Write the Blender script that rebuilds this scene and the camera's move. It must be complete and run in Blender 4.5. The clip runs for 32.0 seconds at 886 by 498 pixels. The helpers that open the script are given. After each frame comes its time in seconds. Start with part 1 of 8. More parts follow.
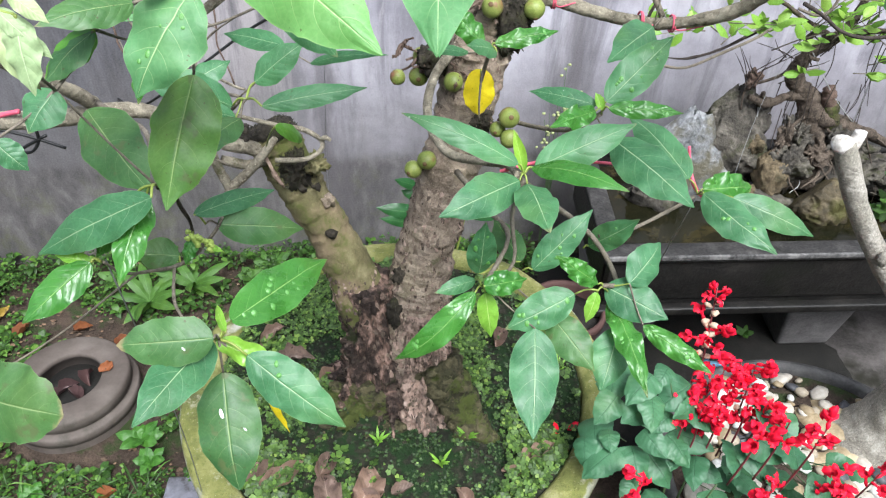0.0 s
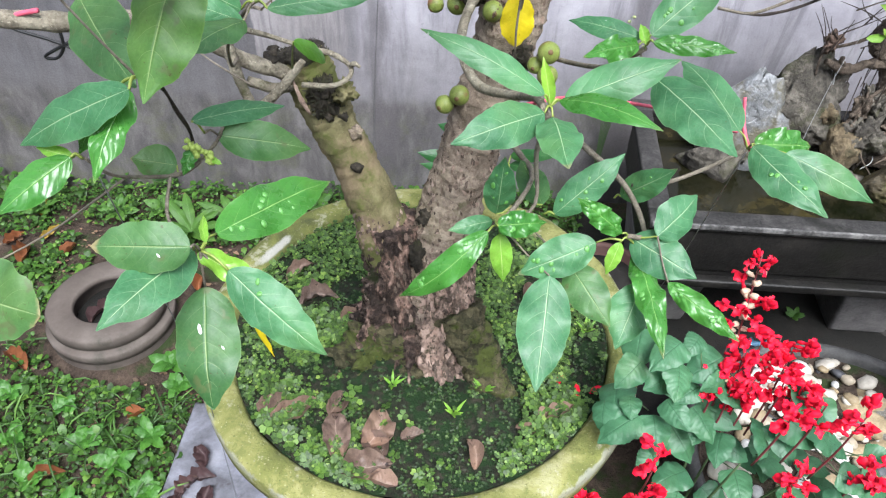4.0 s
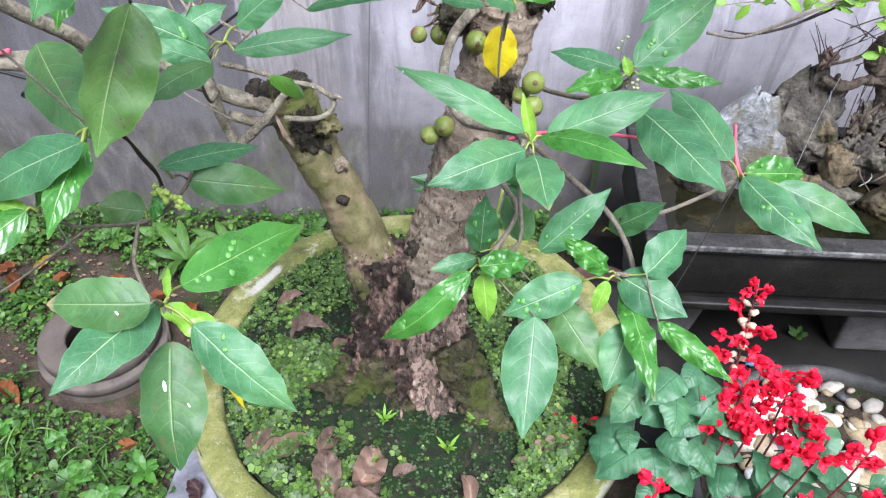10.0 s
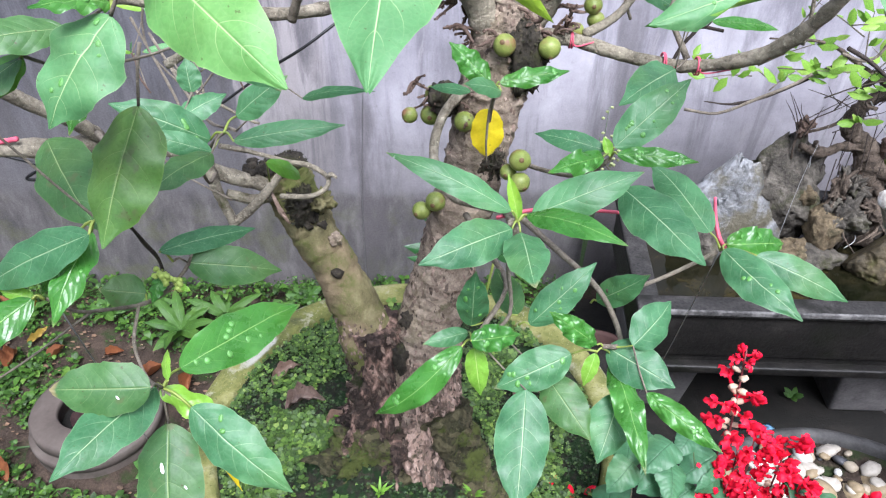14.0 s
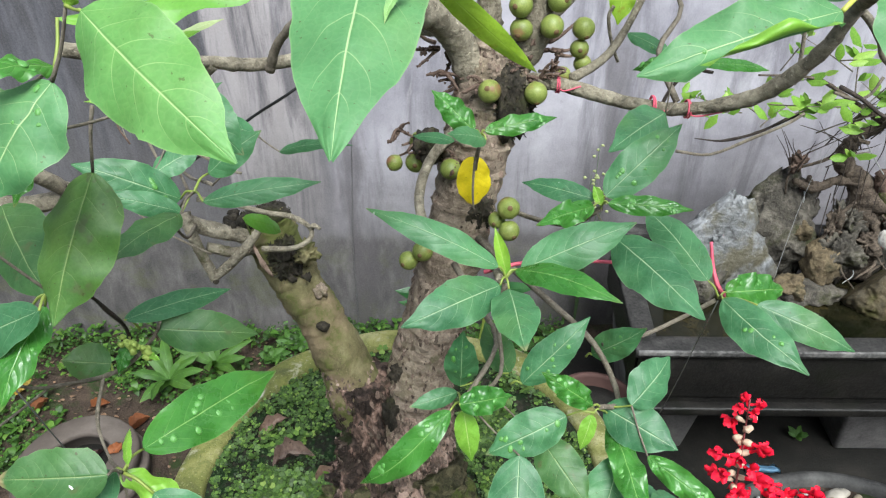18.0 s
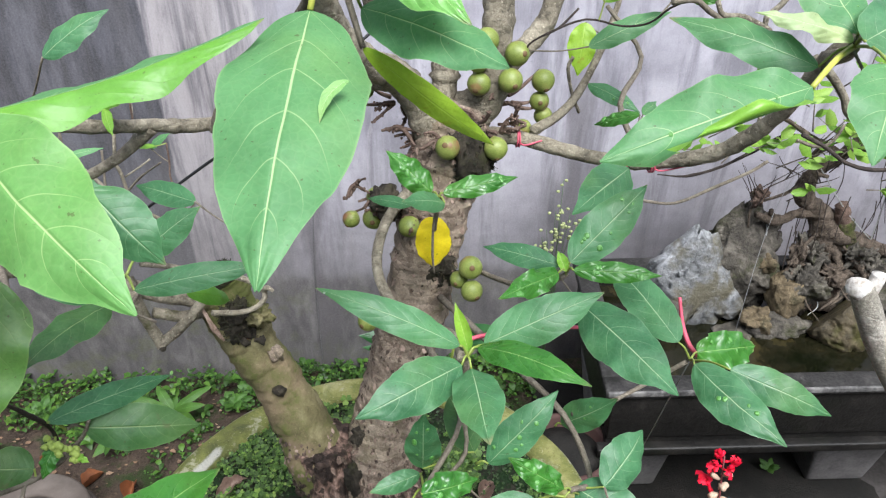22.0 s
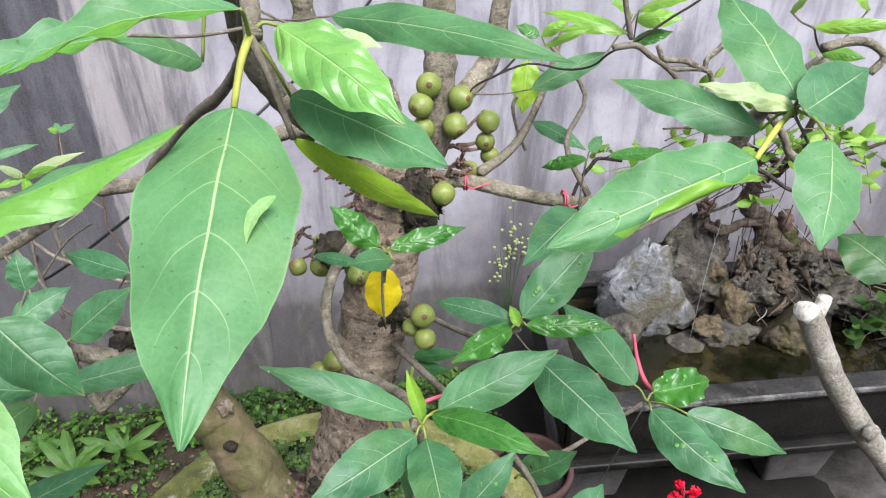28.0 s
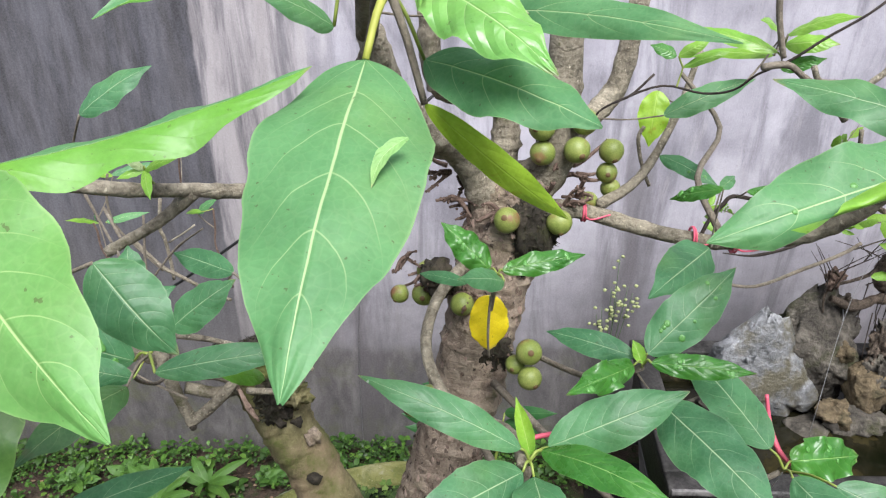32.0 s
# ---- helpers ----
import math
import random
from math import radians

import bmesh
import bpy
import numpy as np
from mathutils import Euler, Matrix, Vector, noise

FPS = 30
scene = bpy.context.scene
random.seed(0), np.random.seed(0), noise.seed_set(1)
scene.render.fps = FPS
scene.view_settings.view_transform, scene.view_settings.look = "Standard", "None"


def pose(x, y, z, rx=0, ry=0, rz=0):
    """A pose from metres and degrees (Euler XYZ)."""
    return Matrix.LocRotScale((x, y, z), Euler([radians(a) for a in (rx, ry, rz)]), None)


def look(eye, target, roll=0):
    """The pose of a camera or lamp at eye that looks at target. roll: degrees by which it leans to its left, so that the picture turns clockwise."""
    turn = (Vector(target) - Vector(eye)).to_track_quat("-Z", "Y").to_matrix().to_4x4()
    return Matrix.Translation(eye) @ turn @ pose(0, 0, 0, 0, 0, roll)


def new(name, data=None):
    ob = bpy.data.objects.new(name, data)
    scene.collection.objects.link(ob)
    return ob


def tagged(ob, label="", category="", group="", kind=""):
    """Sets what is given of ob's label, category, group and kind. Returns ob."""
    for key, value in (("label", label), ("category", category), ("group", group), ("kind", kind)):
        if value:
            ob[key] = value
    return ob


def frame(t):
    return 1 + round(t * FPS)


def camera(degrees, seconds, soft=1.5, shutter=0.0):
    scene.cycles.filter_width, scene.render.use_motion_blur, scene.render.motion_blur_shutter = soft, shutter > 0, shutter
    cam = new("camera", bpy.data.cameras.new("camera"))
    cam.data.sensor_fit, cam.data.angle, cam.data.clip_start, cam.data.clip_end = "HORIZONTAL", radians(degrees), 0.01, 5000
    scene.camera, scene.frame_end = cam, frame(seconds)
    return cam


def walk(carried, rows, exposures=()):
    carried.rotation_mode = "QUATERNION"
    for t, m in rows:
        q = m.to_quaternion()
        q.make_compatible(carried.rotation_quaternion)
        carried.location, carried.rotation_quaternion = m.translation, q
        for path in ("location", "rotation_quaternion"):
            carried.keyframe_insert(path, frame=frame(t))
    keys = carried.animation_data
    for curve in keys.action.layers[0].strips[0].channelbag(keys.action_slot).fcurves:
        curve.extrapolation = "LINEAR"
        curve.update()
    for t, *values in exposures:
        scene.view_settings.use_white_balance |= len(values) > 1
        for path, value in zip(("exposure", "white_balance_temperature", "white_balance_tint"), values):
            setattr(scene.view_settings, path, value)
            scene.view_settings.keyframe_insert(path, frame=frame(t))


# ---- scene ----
cam = camera(64.8, 32.0, 1.2)
METRES, EYE, TILT, LEAN, TURN = 0.8, 1.63, -40.0, -1.0, 0.0
ROWS = [
    (0.0, 0.0, 0.0, 0.0, 0.0, 0.0, -0.0),
    (0.5, 0.0024, 0.0132, -0.0038, 0.43, -0.25, -0.49),
    (1.0, 0.0052, 0.0178, -0.0121, 1.36, -0.59, -0.69),
    (1.5, -0.0147, 0.0076, -0.019, 1.45, -0.88, -2.54),
    (2.0, -0.014, 0.0117, -0.0338, 1.24, -1.18, -3.04),
    (2.5, -0.0083, 0.0274, -0.0391, 1.11, -1.86, -3.58),
    (3.0, 0.0227, 0.0404, -0.0337, 1.61, -2.6, -3.24),
    (3.5, 0.0393, 0.0595, -0.0293, 2.86, -3.12, -3.74),
    (5.5, 0.0847, 0.0543, -0.0373, 7.95, -4.36, -5.31),
    (6.0, 0.0536, 0.075, -0.019, 4.47, -4.85, -3.54),
    (6.5, 0.015, 0.0879, -0.0153, 2.47, -5.14, -3.18),
    (7.0, -0.018, 0.0873, -0.0176, -1.11, -5.11, -2.17),
    (7.5, -0.0297, 0.0914, -0.0201, -1.49, -5.18, -2.22),
    (8.0, 0.0327, 0.08, -0.0133, 1.0, -4.41, -3.37),
    (8.5, 0.0707, 0.0792, -0.0154, 3.35, -4.31, -3.45),
    (9.0, 0.0816, 0.0824, -0.0147, 3.73, -3.67, -3.23),
    (9.5, 0.0858, 0.0874, -0.0056, 4.22, -2.95, -2.76),
    (10.0, 0.076, 0.0915, -0.0002, 4.77, -2.18, -3.51),
    (10.5, 0.0668, 0.0838, -0.0036, 4.83, -1.28, -3.46),
    (11.0, 0.0704, 0.0842, -0.0021, 3.89, -0.6, -2.88),
    (11.5, 0.0763, 0.081, 0.0023, 3.77, -0.14, -2.48),
    (12.0, 0.0803, 0.0764, 0.0046, 3.92, 0.33, -2.89),
    (12.5, 0.0817, 0.0705, 0.0085, 4.11, 0.98, -2.85),
    (13.0, 0.0812, 0.0676, 0.0131, 4.41, 1.73, -2.81),
    (13.5, 0.0805, 0.0658, 0.0158, 4.5, 2.43, -2.82),
    (14.0, 0.0816, 0.0643, 0.0173, 4.35, 2.94, -2.61),
    (14.5, 0.0832, 0.0681, 0.0215, 4.2, 3.34, -2.51),
    (16.5, 0.0853, 0.0949, 0.0443, 3.93, 4.99, -1.88),
    (17.0, 0.0868, 0.0983, 0.0435, 3.9, 5.22, -1.63),
    (17.5, 0.0883, 0.1015, 0.0429, 4.0, 5.44, -1.45),
    (18.0, 0.0905, 0.1049, 0.0464, 4.09, 5.83, -1.41),
    (18.5, 0.0946, 0.1098, 0.0539, 4.19, 6.32, -1.09),
    (19.0, 0.0957, 0.1196, 0.0583, 4.26, 7.09, -1.58),
    (19.5, 0.0954, 0.1258, 0.0613, 4.26, 7.51, -1.66),
    (20.0, 0.0972, 0.1326, 0.0681, 3.69, 7.49, -1.17),
    (20.5, 0.0975, 0.1347, 0.081, 3.26, 7.55, -0.95),
    (21.0, 0.0967, 0.1399, 0.0895, 2.83, 7.6, -0.83),
    (21.5, 0.0956, 0.1421, 0.0976, 2.35, 7.66, -0.48),
    (22.0, 0.0989, 0.1471, 0.1089, 1.62, 7.75, 0.21),
    (22.5, 0.1053, 0.1558, 0.1203, 0.72, 7.74, 0.94),
    (23.0, 0.1057, 0.167, 0.1339, -0.37, 7.42, 1.48),
    (23.5, 0.1028, 0.1729, 0.1406, -1.65, 7.14, 1.17),
    (24.0, 0.1029, 0.1739, 0.1442, -2.58, 6.93, 1.13),
    (24.5, 0.1042, 0.1704, 0.151, -2.97, 6.82, 1.59),
    (25.0, 0.104, 0.1649, 0.156, -2.96, 6.32, 2.02),
    (25.5, 0.1066, 0.1628, 0.1627, -2.84, 6.14, 2.74),
    (27.5, 0.1108, 0.1598, 0.1766, -1.76, 7.59, 3.27),
    (28.0, 0.1092, 0.1609, 0.176, -1.62, 7.87, 3.18),
    (28.5, 0.1161, 0.1748, 0.1785, -1.23, 8.11, 3.13),
    (29.0, 0.1371, 0.1989, 0.1819, 0.08, 7.74, 2.6),
    (29.5, 0.1639, 0.2037, 0.1768, 2.8, 7.4, 0.29),
    (30.0, 0.1994, 0.1777, 0.1655, 5.49, 7.39, -1.64),
    (30.5, 0.2069, 0.1817, 0.1495, 6.6, 7.59, -1.97),
    (31.0, 0.1732, 0.1908, 0.1534, 6.69, 9.8, -3.05),
    (31.5, 0.1355, 0.2136, 0.1551, 4.57, 13.26, -2.17),
    (32.0, 0.0815, 0.2272, 0.1331, 4.99, 13.47, -2.11),
]
walk(cam, [(t, pose(0, 0, EYE, TILT, LEAN, TURN) @ pose(METRES * x, METRES * y, METRES * z, 90 + pitch, roll, yaw)) for t, x, y, z, yaw, pitch, roll in ROWS], [(0.0, 1.30, 6050, 8), (6.0, 1.48, 5950, 10), (13.0, 1.47, 5800, 14), (14.5, 1.28, 5850, 14), (17.0, 1.04, 6150, 6), (20.0, 1.04, 6150, 3), (23.0, 1.09, 6100, 11), (32.0, 1.03, 6250, 11)])

# ---- sky and sun: a bright overcast day ----
world = bpy.data.worlds.new("sky")
scene.world = world
world.use_nodes = True
wn = world.node_tree.nodes
sky = wn.new("ShaderNodeTexSky")
sky.sky_type, sky.sun_disc = "NISHITA", False
sky.sun_elevation, sky.sun_rotation = radians(62), radians(150)
sky.air_density, sky.dust_density = 1.0, 3.0
wn["Background"].inputs["Strength"].default_value = 0.118
soft = wn.new("ShaderNodeHueSaturation")
soft.inputs["Saturation"].default_value = 0.55
world.node_tree.links.new(sky.outputs[0], soft.inputs["Color"])
world.node_tree.links.new(soft.outputs[0], wn["Background"].inputs["Color"])
sun = new("sun", bpy.data.lights.new("sun", "SUN"))
sun.data.energy, sun.data.angle, sun.data.color = 3.0, radians(30), (1.0, 0.985, 0.96)
sun.matrix_world = look((0.9, -1.6, 4.6), (0, 0.9, 0.6))


# ---- materials ----
class Nodes:
    """A short way to write a node material."""

    def __init__(self, name):
        self.mat = bpy.data.materials.new(name)
        self.mat.use_nodes = True
        self.tree = self.mat.node_tree
        self.bsdf = self.tree.nodes["Principled BSDF"]
        self.out = self.tree.nodes["Material Output"]

    def link(self, a, b):
        self.tree.links.new(a, b)
        return b

    def coords(self, scale=(1, 1, 1), which="Object"):
        tc = self.tree.nodes.new("ShaderNodeTexCoord")
        mp = self.tree.nodes.new("ShaderNodeMapping")
        mp.inputs["Scale"].default_value = scale
        self.link(tc.outputs[which], mp.inputs["Vector"])
        return mp.outputs["Vector"]

    def noise(self, vector, scale, detail=5.0, rough=0.55, distortion=0.0):
        n = self.tree.nodes.new("ShaderNodeTexNoise")
        n.inputs["Scale"].default_value, n.inputs["Detail"].default_value = scale, detail
        n.inputs["Roughness"].default_value, n.inputs["Distortion"].default_value = rough, distortion
        if vector is not None:
            self.link(vector, n.inputs["Vector"])
        return n.outputs["Fac"]

    def ramp(self, fac, stops):
        r = self.tree.nodes.new("ShaderNodeValToRGB")
        els = r.color_ramp.elements
        while len(els) < len(stops):
            els.new(0.5)
        for el, (pos, col) in zip(els, stops):
            el.position = pos
            el.color = (*col, 1) if len(col) == 3 else col
        self.link(fac, r.inputs["Fac"])
        return r.outputs["Color"]

    def mix(self, fac, a, b, blend="MIX"):
        m = self.tree.nodes.new("ShaderNodeMix")
        m.data_type, m.blend_type = "RGBA", blend
        for value, socket in ((fac, m.inputs[0]), (a, m.inputs[6]), (b, m.inputs[7])):
            if isinstance(value, (int, float)):
                socket.default_value = value
            elif isinstance(value, tuple):
                socket.default_value = (*value, 1)
            else:
                self.link(value, socket)
        return m.outputs[2]

    def math(self, op, a, b=0.0, c=0.0):
        m = self.tree.nodes.new("ShaderNodeMath")
        m.operation = op
        for value, socket in ((a, m.inputs[0]), (b, m.inputs[1]), (c, m.inputs[2])):
            if isinstance(value, (int, float)):
                socket.default_value = value
            else:
                self.link(value, socket)
        return m.outputs[0]

    def step(self, value, lo, hi):
        m = self.tree.nodes.new("ShaderNodeMapRange")
        m.interpolation_type = "SMOOTHSTEP"
        m.inputs["From Min"].default_value, m.inputs["From Max"].default_value = lo, hi
        self.link(value, m.inputs["Value"])
        return m.outputs["Result"]

    def bump(self, height, strength=0.4, dist=0.004):
        b = self.tree.nodes.new("ShaderNodeBump")
        b.inputs["Strength"].default_value, b.inputs["Distance"].default_value = strength, dist
        self.link(height, b.inputs["Height"])
        self.link(b.outputs["Normal"], self.bsdf.inputs["Normal"])

    def done(self, color, rough=0.7, spec=0.4):
        if isinstance(color, tuple):
            self.bsdf.inputs["Base Color"].default_value = (*color, 1)
        else:
            self.link(color, self.bsdf.inputs["Base Color"])
        if isinstance(rough, (int, float)):
            self.bsdf.inputs["Roughness"].default_value = rough
        else:
            self.link(rough, self.bsdf.inputs["Roughness"])
        self.bsdf.inputs["Specular IOR Level"].default_value = spec
        return self.mat

    def through_light(self, color, amount):
        """Lets light through a thin leaf."""
        tr = self.tree.nodes.new("ShaderNodeBsdfTranslucent")
        mixer = self.tree.nodes.new("ShaderNodeMixShader")
        mixer.inputs[0].default_value = amount
        if isinstance(color, tuple):
            tr.inputs["Color"].default_value = (*color, 1)
        else:
            self.link(color, tr.inputs["Color"])
        self.link(self.bsdf.outputs[0], mixer.inputs[1])
        self.link(tr.outputs[0], mixer.inputs[2])
        self.link(mixer.outputs[0], self.out.inputs["Surface"])


def leaf_material(name, dark, light, vein, glow, rough=0.41, blotch=None, specks=0.5, quilt=1.0, vein_show=0.30, pairs=6.2, rib=1.0, dry_tip=1.0, trails=0.0):
    """A leaf with midrib, curved side veins and a quilted skin in its own u, v."""
    n = Nodes(name)
    tc = n.tree.nodes.new("ShaderNodeTexCoord")
    sep = n.tree.nodes.new("ShaderNodeSeparateXYZ")
    n.link(tc.outputs["UV"], sep.inputs[0])
    u = n.math("ABSOLUTE", n.math("MULTIPLY_ADD", sep.outputs[0], 2.0, -1.0))
    v = sep.outputs[1]
    rnd = n.tree.nodes.new("ShaderNodeObjectInfo").outputs["Random"]
    obj = n.coords()
    patch = n.noise(obj, 28, 5, 0.65)
    body = n.mix(n.step(patch, 0.3, 0.72), dark, light)
    body = n.mix(n.math("MULTIPLY", rnd, 0.4), body, (light[0] * 1.6, light[1] * 1.4, light[2] * 1.2))
    # a warmer bloom in large soft patches
    warm = n.step(n.noise(obj, 13, 3, 0.5), 0.5, 0.75)
    body = n.mix(n.math("MULTIPLY", warm, 0.3), body, (light[0] * 1.9 + 0.01, light[1] * 1.25, light[2] * 0.6))
    dusk = n.step(n.noise(obj, 19, 4, 0.6), 0.42, 0.68)
    body = n.mix(n.math("MULTIPLY", dusk, 0.22), body, tuple(c * 0.55 for c in dark))
    grey = n.step(n.noise(obj, 75, 4, 0.65), 0.52, 0.72)
    body = n.mix(n.math("MULTIPLY", grey, 0.10), body, (light[0] * 2.2 + 0.03, light[1] * 1.5 + 0.03, light[2] * 2.2 + 0.03))
    fine = n.noise(obj, 420, 3, 0.7)
    body = n.mix(0.12, body, n.ramp(fine, [(0.35, tuple(c * 0.5 for c in dark)), (0.7, tuple(min(1, c * 1.6) for c in light))]))
    # side veins rise towards the edge in arcs, each leaf with its own count
    wob = n.math("MULTIPLY", n.math("SUBTRACT", n.noise(obj, 24, 2), 0.5), 0.05)
    arc = n.math("ADD", n.math("SUBTRACT", v, n.math("MULTIPLY", n.math("POWER", u, 1.7), 0.20)), wob)
    arc = n.math("SUBTRACT", arc, n.math("MULTIPLY", u, 0.05))
    tri = n.math("PINGPONG", n.math("MULTIPLY", arc, n.math("MULTIPLY_ADD", rnd, 2.0, pairs)), 0.5)
    side = n.math("SUBTRACT", 1.0, n.step(tri, 0.004, 0.026))
    side = n.math("MULTIPLY", side, n.math("MULTIPLY_ADD", n.step(u, 0.35, 0.9), -0.85, 1.0))
    side = n.math("MULTIPLY", side, n.math("SUBTRACT", 1.0, n.step(v, 0.78, 0.9)))
    mid = n.math("SUBTRACT", 1.0, n.step(u, 0.012 * rib, 0.040 * rib))
    net = n.tree.nodes.new("ShaderNodeTexVoronoi")
    net.feature = "DISTANCE_TO_EDGE"
    net.inputs["Scale"].default_value = 190
    n.link(obj, net.inputs["Vector"])
    mesh_line = n.math("MULTIPLY", n.math("SUBTRACT", 1.0, n.step(net.outputs["Distance"], 0.0, 0.10)), 0.05)
    lines = n.math("MAXIMUM", n.math("MULTIPLY", side, vein_show), n.math("MULTIPLY", mid, 0.8))
    rim = n.math("MULTIPLY", n.step(u, 0.955, 0.995), 0.22)
    body = n.mix(n.math("MAXIMUM", n.math("MAXIMUM", lines, rim), mesh_line), body, vein)
    if trails:
        # pale winding tunnels of a leaf miner, in a few patches
        path = n.math("ABSOLUTE", n.math("SUBTRACT", n.noise(obj, 46, 2, 0.4), 0.5))
        worn = n.math("MULTIPLY", n.math("SUBTRACT", 1.0, n.step(path, 0.004, 0.014)), n.step(n.noise(obj, 21, 2, 0.5), 0.52, 0.58))
        body = n.mix(n.math("MULTIPLY", worn, trails), body, (0.20, 0.30, 0.09))
    # dried brown margin eating in from the tip
    dry = n.math("ADD", n.math("ADD", v, n.math("MULTIPLY", u, 0.05)), n.math("MULTIPLY", n.math("SUBTRACT", n.noise(obj, 60, 3, 0.6), 0.5), 0.22))
    dry = n.math("MULTIPLY", n.step(dry, 0.95, 1.02), n.step(rnd, 0.35, 0.6))
    body = n.mix(n.math("MULTIPLY", dry, 0.8 * dry_tip * min(1.0, specks * 1.4)), body, (0.30, 0.23, 0.12))
    if blotch:
        spots = n.step(n.noise(obj, 55, 3, 0.6), 0.60, 0.70)
        body = n.mix(spots, body, blotch)
    # brown pin pricks and pale droppings
    prick = n.step(n.noise(obj, 330, 2, 0.5), 0.70, 0.735)
    body = n.mix(n.math("MULTIPLY", prick, specks), body, (0.05, 0.035, 0.012))
    white = n.step(n.noise(obj, 95, 2, 0.5), 0.775, 0.785)
    body = n.mix(n.math("MULTIPLY", white, specks * dry_tip), body, (0.55, 0.57, 0.50))
    pillow = n.math("MULTIPLY", n.math("POWER", n.math("MULTIPLY", tri, 2.0), 0.6), n.math("SUBTRACT", 1.0, n.math("POWER", u, 3.0)))
    height = n.math("ADD", n.math("MULTIPLY", pillow, 0.5 * quilt), n.math("MULTIPLY", n.noise(obj, 38, 2, 0.5), 0.16 * quilt ** 2.2))
    height = n.math("ADD", height, n.math("MULTIPLY", n.step(u, 0.0, 0.07), 0.7))
    height = n.math("ADD", height, n.math("MULTIPLY", n.step(net.outputs["Distance"], 0.0, 0.3), 0.09))
    n.bump(height, 0.20 + 0.1 * quilt, 0.002)
    n.done(body, n.math("MULTIPLY_ADD", patch, 0.3, rough - 0.10), 0.46)
    n.through_light(n.mix(0.5, body, glow), 0.24)
    return n.mat


def plain_leaf_material(name, colors, rough=0.5, glow=0.2):
    n = Nodes(name)
    geo = n.tree.nodes.new("ShaderNodeNewGeometry").outputs["Random Per Island"]
    col = n.ramp(geo, colors)
    fine = n.noise(n.coords(), 300, 2, 0.6)
    col = n.mix(0.25, col, n.ramp(fine, [(0.3, (0.01, 0.02, 0.008)), (0.75, colors[-1][1])]))
    n.done(col, rough, 0.35)
    n.through_light(col, glow)
    return n.mat


def stone_material(name, stops, scale=12, fine=160, rough=0.85, bump=0.6, moss=None, moss_at=(0.55, 0.7), dist=0.004, spec=0.3, grain=0.26):
    n = Nodes(name)
    c = n.coords()
    big = n.noise(c, scale, 6, 0.6, 0.3)
    small = n.noise(c, fine, 4, 0.65)
    col = n.ramp(big, stops)
    col = n.mix(grain, col, n.ramp(small, [(0.3, tuple(x * 0.5 for x in stops[0][1])), (0.75, tuple(min(1, x * 1.25) for x in stops[-1][1]))]))
    if moss:
        col = n.mix(n.step(n.noise(c, scale * 0.6, 7, 0.65), *moss_at), col, moss)
    n.bump(n.math("ADD", n.math("MULTIPLY", big, 0.6), n.math("MULTIPLY", small, 0.5)), bump, dist)
    return n.done(col, rough, spec)


